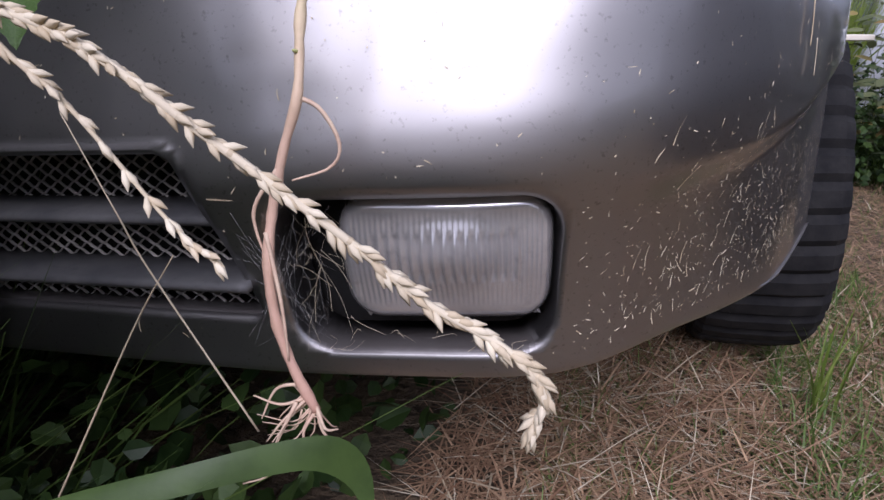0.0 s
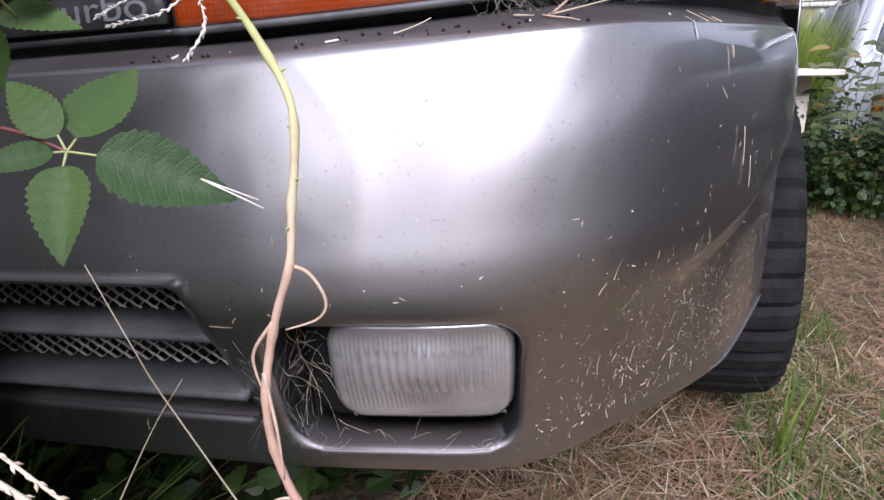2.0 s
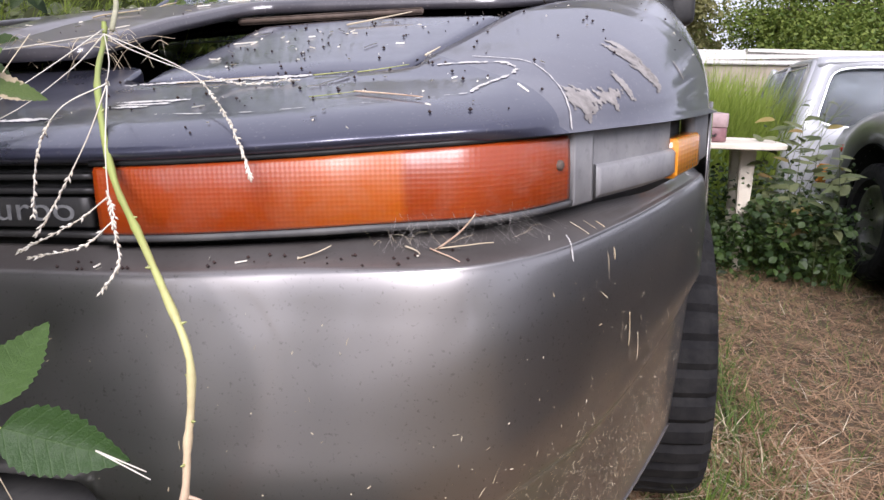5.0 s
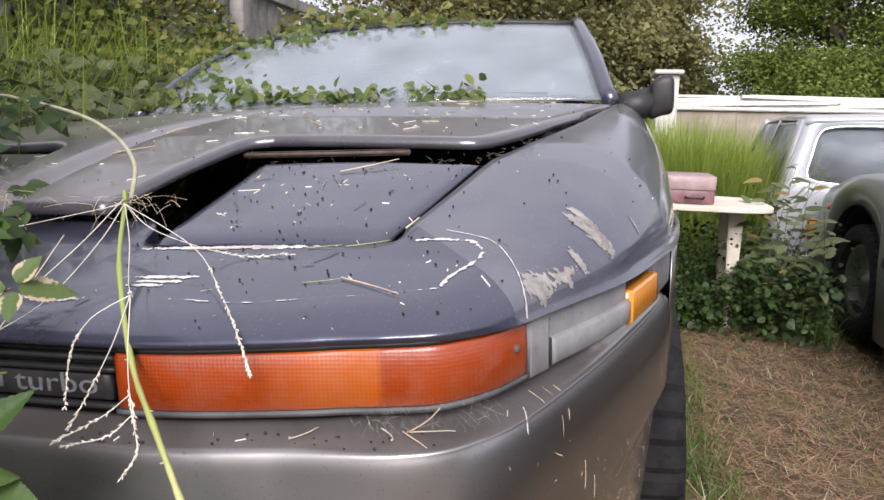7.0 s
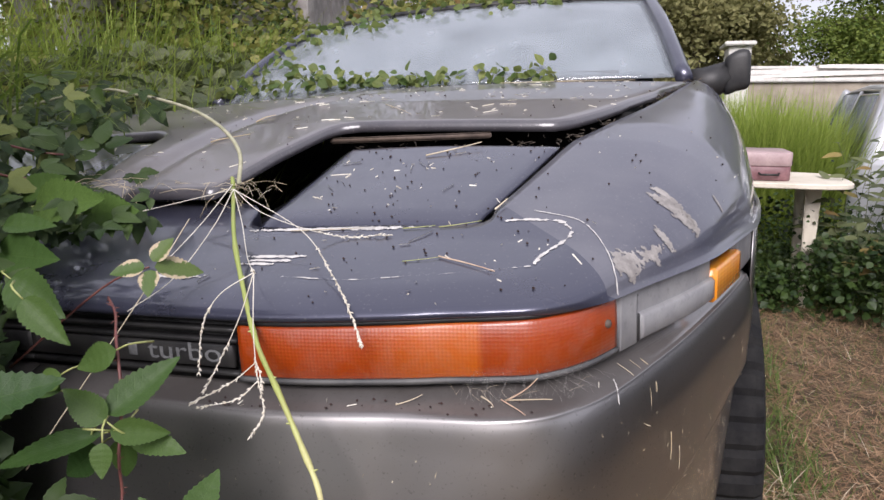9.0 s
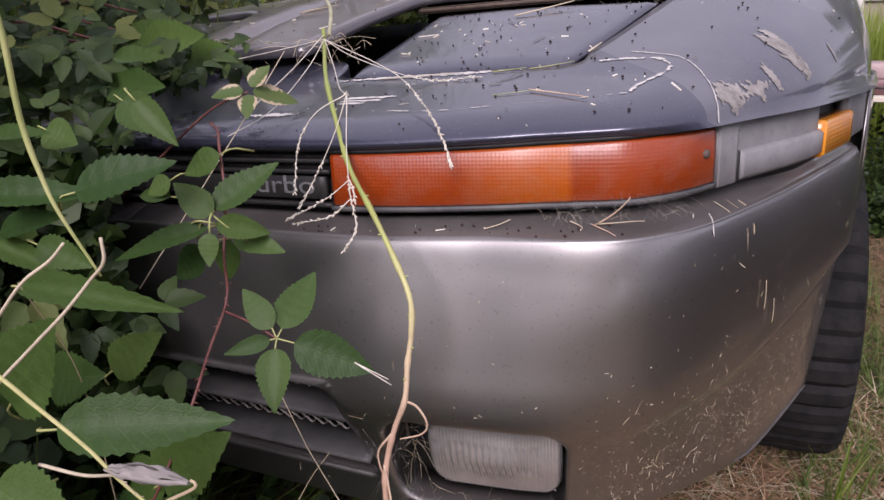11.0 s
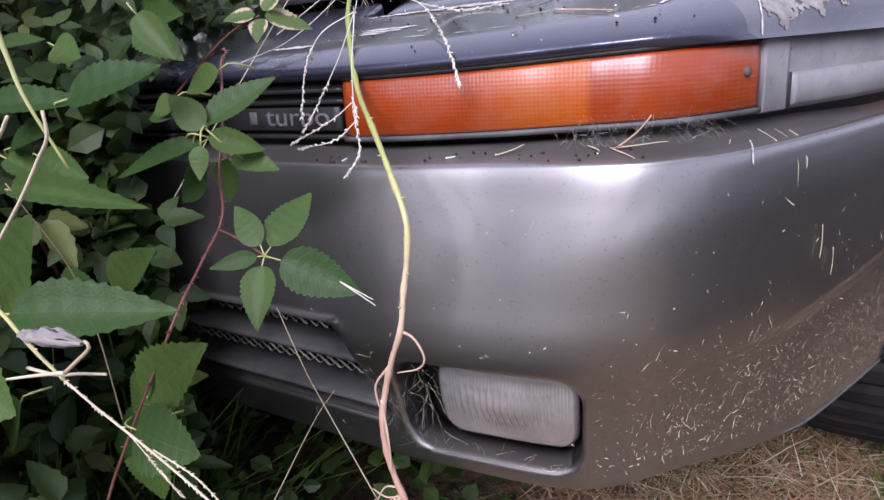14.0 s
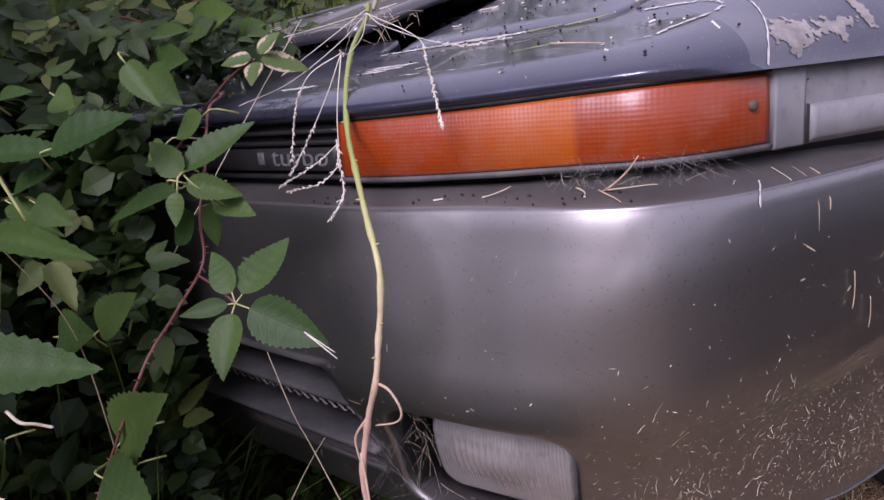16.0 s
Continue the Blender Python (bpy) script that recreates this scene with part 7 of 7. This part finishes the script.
for k in range(13):
    x, y, top = rng.gauss(1.30, 0.12), rng.uniform(2.85, 3.4), rng.uniform(0.40, 0.86)
    weed = thing("tall_weed", "tall leafy grey-green weed growing before the parked estate car", "weed", "tall weeds by the table")
    line = smooth_line([(x, y, -0.12), (x + rng.uniform(-0.05, 0.05), y, top * 0.5), (x + rng.uniform(-0.13, 0.13), y, top)], 14)
    stalk("stem", weed, [tuple(p) for p in line], [0.003, 0.0012], WEEDLEAF, 10, 5)
    for i in range(5, 15):
        a = rng.uniform(0, math.tau)
        base = Vector(line[min(i, len(line) - 1)])
        L = rng.uniform(0.09, 0.15) * (1.15 - 0.5 * i / 15)
        tip = base + Vector((math.cos(a), math.sin(a), rng.uniform(-0.15, 0.55))) * L
        leaf_between(weed, base, tip, (0.1, -0.5, 0.8), WEED_LEAF_YELLOW if rng.random() < 0.12 else WEED_LEAF)

# ---- garden table with a case ----
table = thing("garden_table", "cream-topped garden table standing among weeds", "table")
def rounded_slab(x0, x1, y0, y1, z0, z1, power=0.45, n=48):
    """A slab with generously rounded ends and a softened rim."""
    bm = bmesh.new()
    sp = lambda v: math.copysign(abs(v) ** power, v)
    rings = []
    for k, z in ((0.985, z0), (1.0, z0 + 0.004), (1.0, z1 - 0.004), (0.985, z1)):
        rings.append([bm.verts.new(((x0 + x1) / 2 + (x1 - x0) / 2 * k * sp(math.cos(math.tau * i / n)), (y0 + y1) / 2 + (y1 - y0) / 2 * k * sp(math.sin(math.tau * i / n)), z)) for i in range(n)])
    for p, q in zip(rings, rings[1:]):
        for i in range(n):
            bm.faces.new((p[i], p[(i + 1) % n], q[(i + 1) % n], q[i]))
    bm.faces.new(rings[0][::-1])
    bm.faces.new(rings[-1])
    return bm


part("tabletop", rounded_slab(0.50, 1.20, 2.85, 3.42, 0.607, 0.632), BENCHTOP, table, "", False)
for x, y in ((0.60, 2.95), (1.01, 3.06), (0.60, 3.28), (1.01, 3.30)):
    bm = bmesh.new()
    box(bm, x, x + 0.075, y, y + 0.04, -0.06, 0.606, 0.006)
    for vv in bm.verts:
        if vv.co.z < 0.3:
            vv.co.x = x + 0.05 + (vv.co.x - x - 0.0375) * 0.45
    part("leg", bm, BENCHTOP, table, "", False)
case = thing("suitcase", "maroon vinyl case lying on the garden table", "case")
part("body", rounded_slab(0.66, 0.925, 2.93, 3.30, 0.634, 0.700, 0.30), CASE, case)
part("lid", rounded_slab(0.658, 0.927, 2.928, 3.302, 0.7015, 0.765, 0.30), CASELID, case, "faded pink lid")
bm = bmesh.new()
tube(bm, [(0.78, 2.928, 0.668), (0.785, 2.905, 0.664), (0.86, 2.905, 0.664), (0.865, 2.928, 0.668)], 0.006, 6)
part("handle", bm, BLACK, case)

# ---- low shed, planks, hutch ----
shed = thing("low_shed", "long low shed with a pale beige front", "shed")
bm = bmesh.new()
box(bm, 1.0, 7.0, 8.0, 9.5, -0.4, 1.20, 0.01)
part("wall", bm, SHEDWALL, shed, "", False)
bm = bmesh.new()
box(bm, 0.95, 7.05, 7.95, 9.6, 1.205, 1.25, 0.01)
part("roof", bm, WHITEWOOD, shed, "", False)
rng = random.Random(31)
bm = bmesh.new()
box(bm, -1.2, 1.2, -0.07, 0.07, 0, 0.035, 0.004)
pl = mesh_of("plank", bm, WHITEWOOD, False)
for k in range(14):
    ob = tagged(new("plank", pl), "old white-painted plank lying on the shed roof", "plank", "planks on the shed")
    ob.matrix_world = pose(2.0 + (k % 4) * 1.2 + rng.uniform(-0.3, 0.3), 8.15 + (k // 4) * 0.2, 1.262 + (k // 4) * 0.037, 0, rng.uniform(-2.0, 2.0), rng.uniform(-4, 4))
hutch = thing("hutch", "small white wooden hutch with a flat lid", "hutch")
bm = bmesh.new()
box(bm, 0.84, 1.02, 5.9, 6.4, 0.2, 1.46, 0.01)
part("body", bm, WHITEWOOD, hutch, "", False)
bm = bmesh.new()
box(bm, 0.80, 1.05, 5.85, 6.45, 1.465, 1.50, 0.008)
part("lid", bm, WHITEWOOD, hutch, "", False)

# ---- the silver estate car ----
estate = thing("estate_car", "old silver estate car seen from behind with a large tailgate window", "car")
X0, X1, Y0 = 1.60, 3.22, 4.05
estate.matrix_world = Matrix.Translation((1.45, 4.05, 0)) @ Matrix.Rotation(radians(-7), 4, "Z") @ Matrix.Translation((-1.60, -4.05, 0))


bm = bmesh.new()
half = [(0.03, 0.0, 0.02), (0.0, 0.0, 0.25), (-0.012, 0.02, 0.45), (0.01, 0.0, 0.62), (0.04, 0.0, 0.66)]
rows = []
for y in (Y0, Y0 + 0.04, Y0 + 1.2, Y0 + 2.6, Y0 + 4.0, Y0 + 4.2):
    e = 0.05 if y in (Y0, Y0 + 4.2) else 0.0
    rows.append([(X0 + a + e, y, z) for a, _, z in half] + [(X1 - a - e, y, z) for a, _, z in half[::-1]])
grid(bm, rows)
bm.faces.new([v for v in bm.verts][: len(rows[0])])
bmesh.ops.recalc_face_normals(bm, faces=bm.faces)
part("body", bm, SILVER, estate)
bm = bmesh.new()
g = lambda y, w, z: [(X0 + w, y, z - 0.03), (X0 + w + 0.05, y, z), ((X0 + X1) / 2, y, z + 0.02), (X1 - w - 0.05, y, z), (X1 - w, y, z - 0.03)]
grid(bm, [g(Y0 + 0.17, 0.150, 1.075), g(Y0 + 0.3, 0.150, 1.10), g(Y0 + 1.4, 0.152, 1.12), g(Y0 + 2.5, 0.16, 1.09)])
thicken(part("roof", bm, SILVER, estate), 0.03)
def face_point(f, g):
    """The tailgate's face: f across, g up."""
    w = 0.03 + 0.12 * g
    return (X0 + w + (X1 - X0 - 2 * w) * f, Y0 + 0.03 + 0.16 * g + 0.02 * (2 * f - 1) ** 2, 0.62 + 0.45 * g)


def loop(h, power, n=40):
    """A rounded four-sided loop of half size h round the face's middle."""
    out = []
    for k in range(n):
        a = math.tau * (k + 0.5) / n
        c, s = math.cos(a), math.sin(a)
        out.append((0.5 + h[0] * math.copysign(abs(c) ** power, c), 0.52 + h[1] * math.copysign(abs(s) ** power, s)))
    return out


bm = bmesh.new()
rings = [[bm.verts.new(face_point(*q)) for q in r] for r in (loop((0.5, 0.52), 0.02), loop((0.425, 0.40), 0.28))]
for k in range(40):
    bm.faces.new((rings[0][k], rings[0][(k + 1) % 40], rings[1][(k + 1) % 40], rings[1][k]))
bmesh.ops.recalc_face_normals(bm, faces=bm.faces)
thicken(part("tailgate", bm, SILVER, estate), 0.02)
bm = bmesh.new()
bm.faces.new([bm.verts.new(Vector(face_point(*q)) + Vector((0, 0.008, 0))) for q in loop((0.426, 0.402), 0.28)])
thicken(part("rear_window", bm, GLASS, estate), 0.005)
bm = bmesh.new()
lp = [Vector(face_point(*q)) + Vector((0, -0.012, 0)) for q in loop((0.425, 0.40), 0.28)]
tube(bm, lp + lp[:2], 0.010, 6)
part("window_trim", bm, CHROME, estate, "chrome window trim")
for xa, xb in ((X0 + 0.028, X0 + 0.148), (X1 - 0.028, X1 - 0.148)):
    for ya, yb, yc, yd in ((0.03, 0.36, 0.42, 0.19), (1.4, 1.47, 1.40, 1.33)):
        bm = bmesh.new()
        grid(bm, [[(xa, Y0 + ya, 0.62), (xa, Y0 + yb, 0.62)], [(xb, Y0 + yd, 1.07), (xb, Y0 + yc, 1.07)]])
        thicken(part("pillar", bm, SILVER, estate), 0.02, 0)
    for ya, yb, yc, yd in ((0.36, 1.40, 1.33, 0.42),):
        bm = bmesh.new()
        grid(bm, [[(xa, Y0 + ya, 0.64), (xa, Y0 + yb, 0.64)], [(xb, Y0 + yd, 1.05), (xb, Y0 + yc, 1.05)]])
        thicken(part("side_window", bm, GLASS, estate), 0.005)
        bm = bmesh.new()
        q = [(xa - 0.006, Y0 + ya, 0.645), (xa - 0.006, Y0 + yb, 0.645), (xb - 0.006, Y0 + yc, 1.045), (xb - 0.006, Y0 + yd, 1.045)]
        tube(bm, q + q[:1], 0.008, 6)
        part("side_trim", bm, CHROME, estate)
for x in (X0 + 0.20, X1 - 0.31):
    bm = bmesh.new()
    box(bm, x, x + 0.11, Y0 - 0.025, Y0 + 0.03, 0.34, 0.46, 0.012)
    part("tail_lamp", bm, AMBER_MARK, estate, "orange tail lamp")
bm = bmesh.new()
box(bm, X0 - 0.01, X1 + 0.01, Y0 - 0.09, Y0 + 0.02, 0.14, 0.25, 0.03)
part("rear_bumper", bm, CHROME, estate)
bm = bmesh.new()
box(bm, X0 + 0.1, X1 - 0.1, Y0 + 0.3, Y0 + 2.4, 0.3, 0.75, 0.05)
part("seat", bm, SEAT, estate)
for x in (X0 + 0.10, X1 - 0.10):
    for y in (Y0 + 0.8, Y0 + 3.4):
        wheel("wheel", estate, x, y, 0.06, 0.30, 0.17, -1)

bm = bmesh.new()
grid(bm, [[(X0 + 0.05 + (X1 - X0 - 0.1) * f, y, z + 0.03 * math.sin(math.pi * f)) for f in np.linspace(0, 1, 9)] for y, z in ((Y0 + 2.85, 0.67), (Y0 + 3.5, 0.66), (Y0 + 4.1, 0.62), (Y0 + 4.2, 0.56), (Y0 + 4.2, 0.10))])
thicken(part("bonnet", bm, SILVER, estate), 0.01)
bm = bmesh.new()
grid(bm, [[(X0 + w + (X1 - X0 - 2 * w) * f, y, z) for f in np.linspace(0, 1, 9)] for y, z, w in ((Y0 + 2.88, 0.67, 0.05), (Y0 + 2.5, 1.08, 0.16))])
thicken(part("windscreen", bm, GLASS, estate), 0.005)
for x, w in ((X0 + 0.04, 1), (X1 - 0.04, -1)):
    bm = bmesh.new()
    tube(bm, [(x, Y0 + 2.9, 0.66), (x + 0.12 * w, Y0 + 2.48, 1.08)], 0.03, 8)
    part("front_pillar", bm, SILVER, estate)
    bm = bmesh.new()
    grid(bm, [[(x, Y0 + 1.47, 0.65), (x, Y0 + 2.85, 0.65)], [(x + 0.11 * w, Y0 + 1.40, 1.05), (x + 0.11 * w, Y0 + 2.48, 1.05)]])
    thicken(part("front_window", bm, GLASS, estate), 0.005)

# ---- the grey saloon beside the lane ----
saloon = thing("saloon_car", "silver-grey saloon parked beside the lane with a sunken front wheel", "car")
SX = 1.66


def side_panel(y):
    """Height profile of the saloon's flank at y."""
    top = 0.80 - 0.12 * step(y, 3.2, 4.1) + 0.03 * (1 - step(y, 1.6, 2.6))
    return top


bm = bmesh.new()
rows = []
ys = np.linspace(-0.6, 4.05, 140)
for y in ys:
    arch = 0.0
    d = abs(y - 3.25)
    low = 0.02
    if d < 0.37:
        low = 0.27 + math.sqrt(max(0.37**2 - d * d, 0)) * 0.98
    top = side_panel(y)
    nose_in = 0.22 * step(y, 3.75, 4.05) ** 2
    rows.append([(SX + nose_in + a, y, low + (top - low) * f) for a, f in ((0.05, 0.0), (0.0, 0.03), (-0.022, 0.45), (-0.02, 0.62), (0.0, 0.85), (0.03, 0.95), (0.09, 1.0), (0.84, 1.06))])
grid(bm, rows)
bmesh.ops.recalc_face_normals(bm, faces=bm.faces)
thicken(part("body", bm, SILVERDARK, saloon), 0.006)
# liner with a closing disc, the arch's shade painted near-black
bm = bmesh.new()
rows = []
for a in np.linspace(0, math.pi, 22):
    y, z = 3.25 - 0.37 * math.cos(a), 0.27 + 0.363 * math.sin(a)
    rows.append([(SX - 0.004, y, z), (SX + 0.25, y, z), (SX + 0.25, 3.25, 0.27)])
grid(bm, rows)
part("arch_liner", bm, GAPSHADE, saloon)
bm = bmesh.new()
box(bm, SX - 0.035, SX - 0.012, -0.6, 2.82, 0.40, 0.45, 0.006)
part("side_moulding", bm, BLACK, saloon)
bm = bmesh.new()
box(bm, SX - 0.022, SX + 0.0, 3.62, 3.68, 0.56, 0.60, 0.008)
part("side_repeater", bm, REDLENS, saloon, "orange side repeater lamp")
SM = SX + 0.83
bm = bmesh.new()
rows = []
for y in ys:
    d = abs(y - 3.25)
    low = 0.27 + math.sqrt(max(0.37**2 - d * d, 0)) * 0.98 if d < 0.37 else 0.02
    top = side_panel(y)
    nose_in = 0.22 * step(y, 3.75, 4.05) ** 2
    rows.append([(2 * SM - (SX + nose_in + a), y, low + (top - low) * f) for a, f in ((0.05, 0.0), (0.0, 0.03), (-0.022, 0.45), (-0.02, 0.62), (0.0, 0.85), (0.03, 0.95), (0.09, 1.0), (0.82, 1.06))])
grid(bm, rows)
bmesh.ops.recalc_face_normals(bm, faces=bm.faces)
thicken(part("far_flank", bm, SILVERDARK, saloon), 0.006)
for y, nm in ((4.04, "front_panel"), (-0.6, "rear_panel")):
    bm = bmesh.new()
    e2 = 0.22 if y > 0 else 0.0
    box(bm, SX + e2, 2 * SM - SX - e2, y - 0.02, y + 0.03, 0.16, 0.66 if y > 0 else 0.80, 0.02)
    panel = part(nm, bm, SILVERDARK, saloon)
    for x in (SX + e2 + 0.1, 2 * SM - SX - e2 - 0.32):
        bm = bmesh.new()
        box(bm, x, x + 0.22, y - 0.035 if y < 0 else y + 0.01, y + 0.045, 0.46, 0.58, 0.012)
        part("lamp", bm, REDLENS if y < 0 else METAL, panel)
    bm = bmesh.new()
    box(bm, SX + e2 - 0.01, 2 * SM - SX - e2 + 0.01, y - 0.07, y + 0.07, 0.16, 0.30, 0.03)
    part("bumper", bm, BLACK, panel)
bm = bmesh.new()
box(bm, SX + 0.05, 2 * SM - SX - 0.05, -0.5, 3.9, 0.04, 0.12)
part("underbody", bm, BLACK, saloon)


def cabin_point(f, y, k):
    """A point of the cabin: f across from -1 to 1, y along, k from its foot to its roof."""
    foot, top = 0.74, 0.56
    return (SM + f * (foot + (top - foot) * k), y, 0.82 + 0.40 * k + 0.04 * (1 - f * f) * k)


bm = bmesh.new()
grid(bm, [[cabin_point(f, y, 1.0) for f in np.linspace(-1, 1, 13)] for y in (1.95, 1.5, 0.9, 0.35)])
thicken(part("roof", bm, SILVERDARK, saloon), 0.02)
for y0, y1, nm in ((2.60, 1.95, "windscreen"), (-0.05, 0.35, "rear_window")):
    bm = bmesh.new()
    grid(bm, [[cabin_point(f, y0 + (y1 - y0) * k, k) for f in np.linspace(-0.96, 0.96, 11)] for k in np.linspace(0, 1, 6)])
    thicken(part(nm, bm, GLASS, saloon), 0.005)
for f in (-1, 1):
    for ya, yb in ((2.60, 1.95), (1.15, 1.12), (-0.05, 0.35)):
        bm = bmesh.new()
        tube(bm, [cabin_point(f, ya + (yb - ya) * k, k) for k in np.linspace(0, 1, 5)], 0.026, 8)
        part("pillar", bm, SILVERDARK, saloon)
    for ya, yb, yc, yd in ((2.50, 1.20, 1.16, 1.98), (1.10, 0.05, 0.38, 1.08)):
        bm = bmesh.new()
        grid(bm, [[cabin_point(f, ya, 0.02), cabin_point(f, yb, 0.02)], [cabin_point(f, yd, 0.97), cabin_point(f, yc, 0.97)]])
        thicken(part("side_window", bm, GLASS, saloon), 0.005)
for x in (SX + 0.35, SX + 0.95):
    bm = bmesh.new()
    box(bm, x, x + 0.45, 1.0, 1.16, 0.3, 1.05, 0.05)
    box(bm, x, x + 0.45, 1.1, 1.6, 0.3, 0.5, 0.05)
    part("seat", bm, SEAT, saloon)
bm = bmesh.new()
box(bm, SX - 0.19, SX - 0.03, 2.25, 2.36, 0.90, 1.02, 0.035)
sm = part("door_mirror", bm, BLACK, saloon)
bm = bmesh.new()
tube(bm, [(SX - 0.05, 2.3, 0.93), (SX + 0.06, 2.32, 0.87)], 0.02, 8)
part("mirror_foot", bm, BLACK, sm)
wheel("front_wheel", saloon, SX + 0.10, 3.25, 0.24, 0.30, 0.18, -1)
wheel("rear_wheel", saloon, SX + 0.10, 0.6, 0.19, 0.30, 0.18, -1)
wheel("front_wheel", saloon, 2 * SM - SX - 0.10, 3.25, 0.24, 0.30, 0.18, 1)
wheel("rear_wheel", saloon, 2 * SM - SX - 0.10, 0.6, 0.19, 0.30, 0.18, 1)


# ---- green grass beside the car, and the tuft by its wheel ----
def wheel_side(rng):
    return 0.50 + 0.30 * rng.random() ** 1.5, rng.uniform(0.3, 2.8)


strips("lane_grass", 5600, wheel_side, (0.03, 0.12), (0.0008, 0.002), 0.35, BLADE, "green grass along the car's side", "grass", 0.5, 12)
tuft = thing("grass_tuft", "upright tuft of broad green grass by the wheel", "grass")
rng = random.Random(14)
for k in range(13):
    a, L = rng.uniform(0, math.tau), rng.uniform(0.12, 0.26)
    bx, by = 0.56 + rng.uniform(-0.02, 0.02), 0.70 + rng.uniform(-0.02, 0.02)
    lean = Vector((math.cos(a), math.sin(a), 0)) * rng.uniform(0.02, 0.09)
    side = Vector((-math.sin(a), math.cos(a), 0)) * rng.uniform(0.0025, 0.0045)
    bm = bmesh.new()
    rows = []
    for i in range(7):
        f = i / 6
        p = Vector((bx, by, ground_z(bx, by) - 0.01)) + lean * f * f + Vector((0, 0, L * f))
        w = side * (1 - f) ** 0.6 + side * 0.02
        rows.append([p - w, p + Vector((0, 0, -0.001)), p + w])
    grid(bm, rows)
    part("blade", bm, BLADE_BRIGHT, tuft)


# ---- the rest of the yard: inner thicket, and unseen growth added for reflections ----
def unseen_wall(rng):
    while True:
        x, y = rng.uniform(-2.0, -0.05), rng.uniform(-2.4, 0.15)
        x, y = x + (rng.gauss(0, 0.25) if x < -1.6 else 0), y + (rng.gauss(0, 0.25) if y < -2.0 else 0)
        if (y < 0 and x > 1.15 * y - 0.03) or x > 0.60 * min(y, -0.2) - 0.05 or x > min(-0.72 - 1.85 * y, -1.07 - 3.55 * y) - 0.07:
            continue
        if y > -0.05 and x > -1.25:
            continue
        return x, y, rng.random() * (1.35 + 0.8 * step(-x, 0.5, 1.0)) * (1 - 0.5 * step(-y, 0.7, 1.3))


# leaf wall out of view, added to darken the bumper's left reflection
v, f = leaf_cloud(26000, unseen_wall, (0.03, 0.065), 71)
tagged(new("bramble_wall", raw("bramble_wall", v, f, BRAMBLE)), "unseen high wall of bramble leaves added to darken reflections", "bramble", kind="stuff")


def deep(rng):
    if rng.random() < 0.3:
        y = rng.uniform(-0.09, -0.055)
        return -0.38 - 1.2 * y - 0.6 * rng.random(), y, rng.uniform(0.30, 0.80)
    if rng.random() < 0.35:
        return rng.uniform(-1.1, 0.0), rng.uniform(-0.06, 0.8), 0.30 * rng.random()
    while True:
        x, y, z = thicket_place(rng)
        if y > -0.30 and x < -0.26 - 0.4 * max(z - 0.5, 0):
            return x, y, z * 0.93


# inner leaves, the shade between them carried by the dark tone
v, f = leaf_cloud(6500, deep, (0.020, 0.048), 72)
tagged(new("bramble_depth", raw("bramble_depth", v, f, BRAMBLE)), "tangled leaves inside the thicket, toned down for its inner shade", "bramble", kind="stuff")


def back_hedge(rng):
    x = rng.uniform(-9, 9)
    return x, rng.uniform(-14, -12.5), (2.7 + 0.5 * math.sin(0.9 * x + 1) + 0.3 * math.sin(2.3 * x)) * rng.random()


# hedge behind the camera, added to cut low sky from the bumper's highlight
v, f = leaf_cloud(16000, back_hedge, (0.14, 0.28), 74, far=True)
tagged(new("back_hedge", raw("back_hedge", v, f, TREELEAF2)), "unseen green hedge added behind to bound the reflected sky", "hedge", kind="stuff")


def unseen_right_hedge(rng):
    return rng.uniform(5.2, 6.8), rng.uniform(-6.0, 5.0), 1.1 * rng.random()


# hedge out of view, added for the wing's dark reflection
v, f = leaf_cloud(16000, unseen_right_hedge, (0.10, 0.2), 73, far=True)
tagged(new("yard_hedge", raw("yard_hedge", v, f, TREELEAF)), "unseen hedge added along the yard's other side as a dark reflection", "hedge", kind="stuff")


def near_brambles(rng):
    while True:
        x, y = rng.uniform(-0.80, -0.10), rng.uniform(-0.66, -0.22)
        if y < -0.58 + 0.45 * (0.28 - x) and x < 0.75 * y + 0.10:
            return x, y, (0.70 + 0.35 * step(-x, 0.3, 0.6)) * rng.random() ** 0.8


# bramble mass out of view, added so the lower bumper reflects dark
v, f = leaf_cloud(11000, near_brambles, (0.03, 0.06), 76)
tagged(new("near_brambles", raw("near_brambles", v, f, BRAMBLE)), "unseen dense brambles added before the grille to darken what it reflects", "bramble", kind="stuff")


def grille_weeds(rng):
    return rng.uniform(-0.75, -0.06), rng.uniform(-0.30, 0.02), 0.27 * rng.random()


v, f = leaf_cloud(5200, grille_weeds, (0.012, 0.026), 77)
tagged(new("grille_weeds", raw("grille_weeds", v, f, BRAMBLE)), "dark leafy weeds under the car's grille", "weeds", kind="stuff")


def unseen_front_weeds(rng):
    return rng.gauss(-0.95, 0.3), rng.gauss(-1.35, 0.5), 0.34 * rng.random()


# weeds behind the camera, added so the lower bumper reflects dark ground
v, f = leaf_cloud(7000, unseen_front_weeds, (0.03, 0.07), 74)
tagged(new("low_weeds", raw("low_weeds", v, f, BRAMBLE)), "unseen low weeds added before the car to darken its reflections", "weeds", kind="stuff")


def trampled(rng):
    return 0.35 - abs(rng.gauss(0, 0.55)), -0.44 - abs(rng.gauss(0, 0.5)), 0.13 * rng.random()


# ground weeds never in view, added as a dark reflection for the bumper
v, f = leaf_cloud(11000, trampled, (0.025, 0.07), 75)
tagged(new("trampled_weeds", raw("trampled_weeds", v, f, BRAMBLE)), "unseen dark ground weeds added to darken the bumper's reflection", "weeds", kind="stuff")
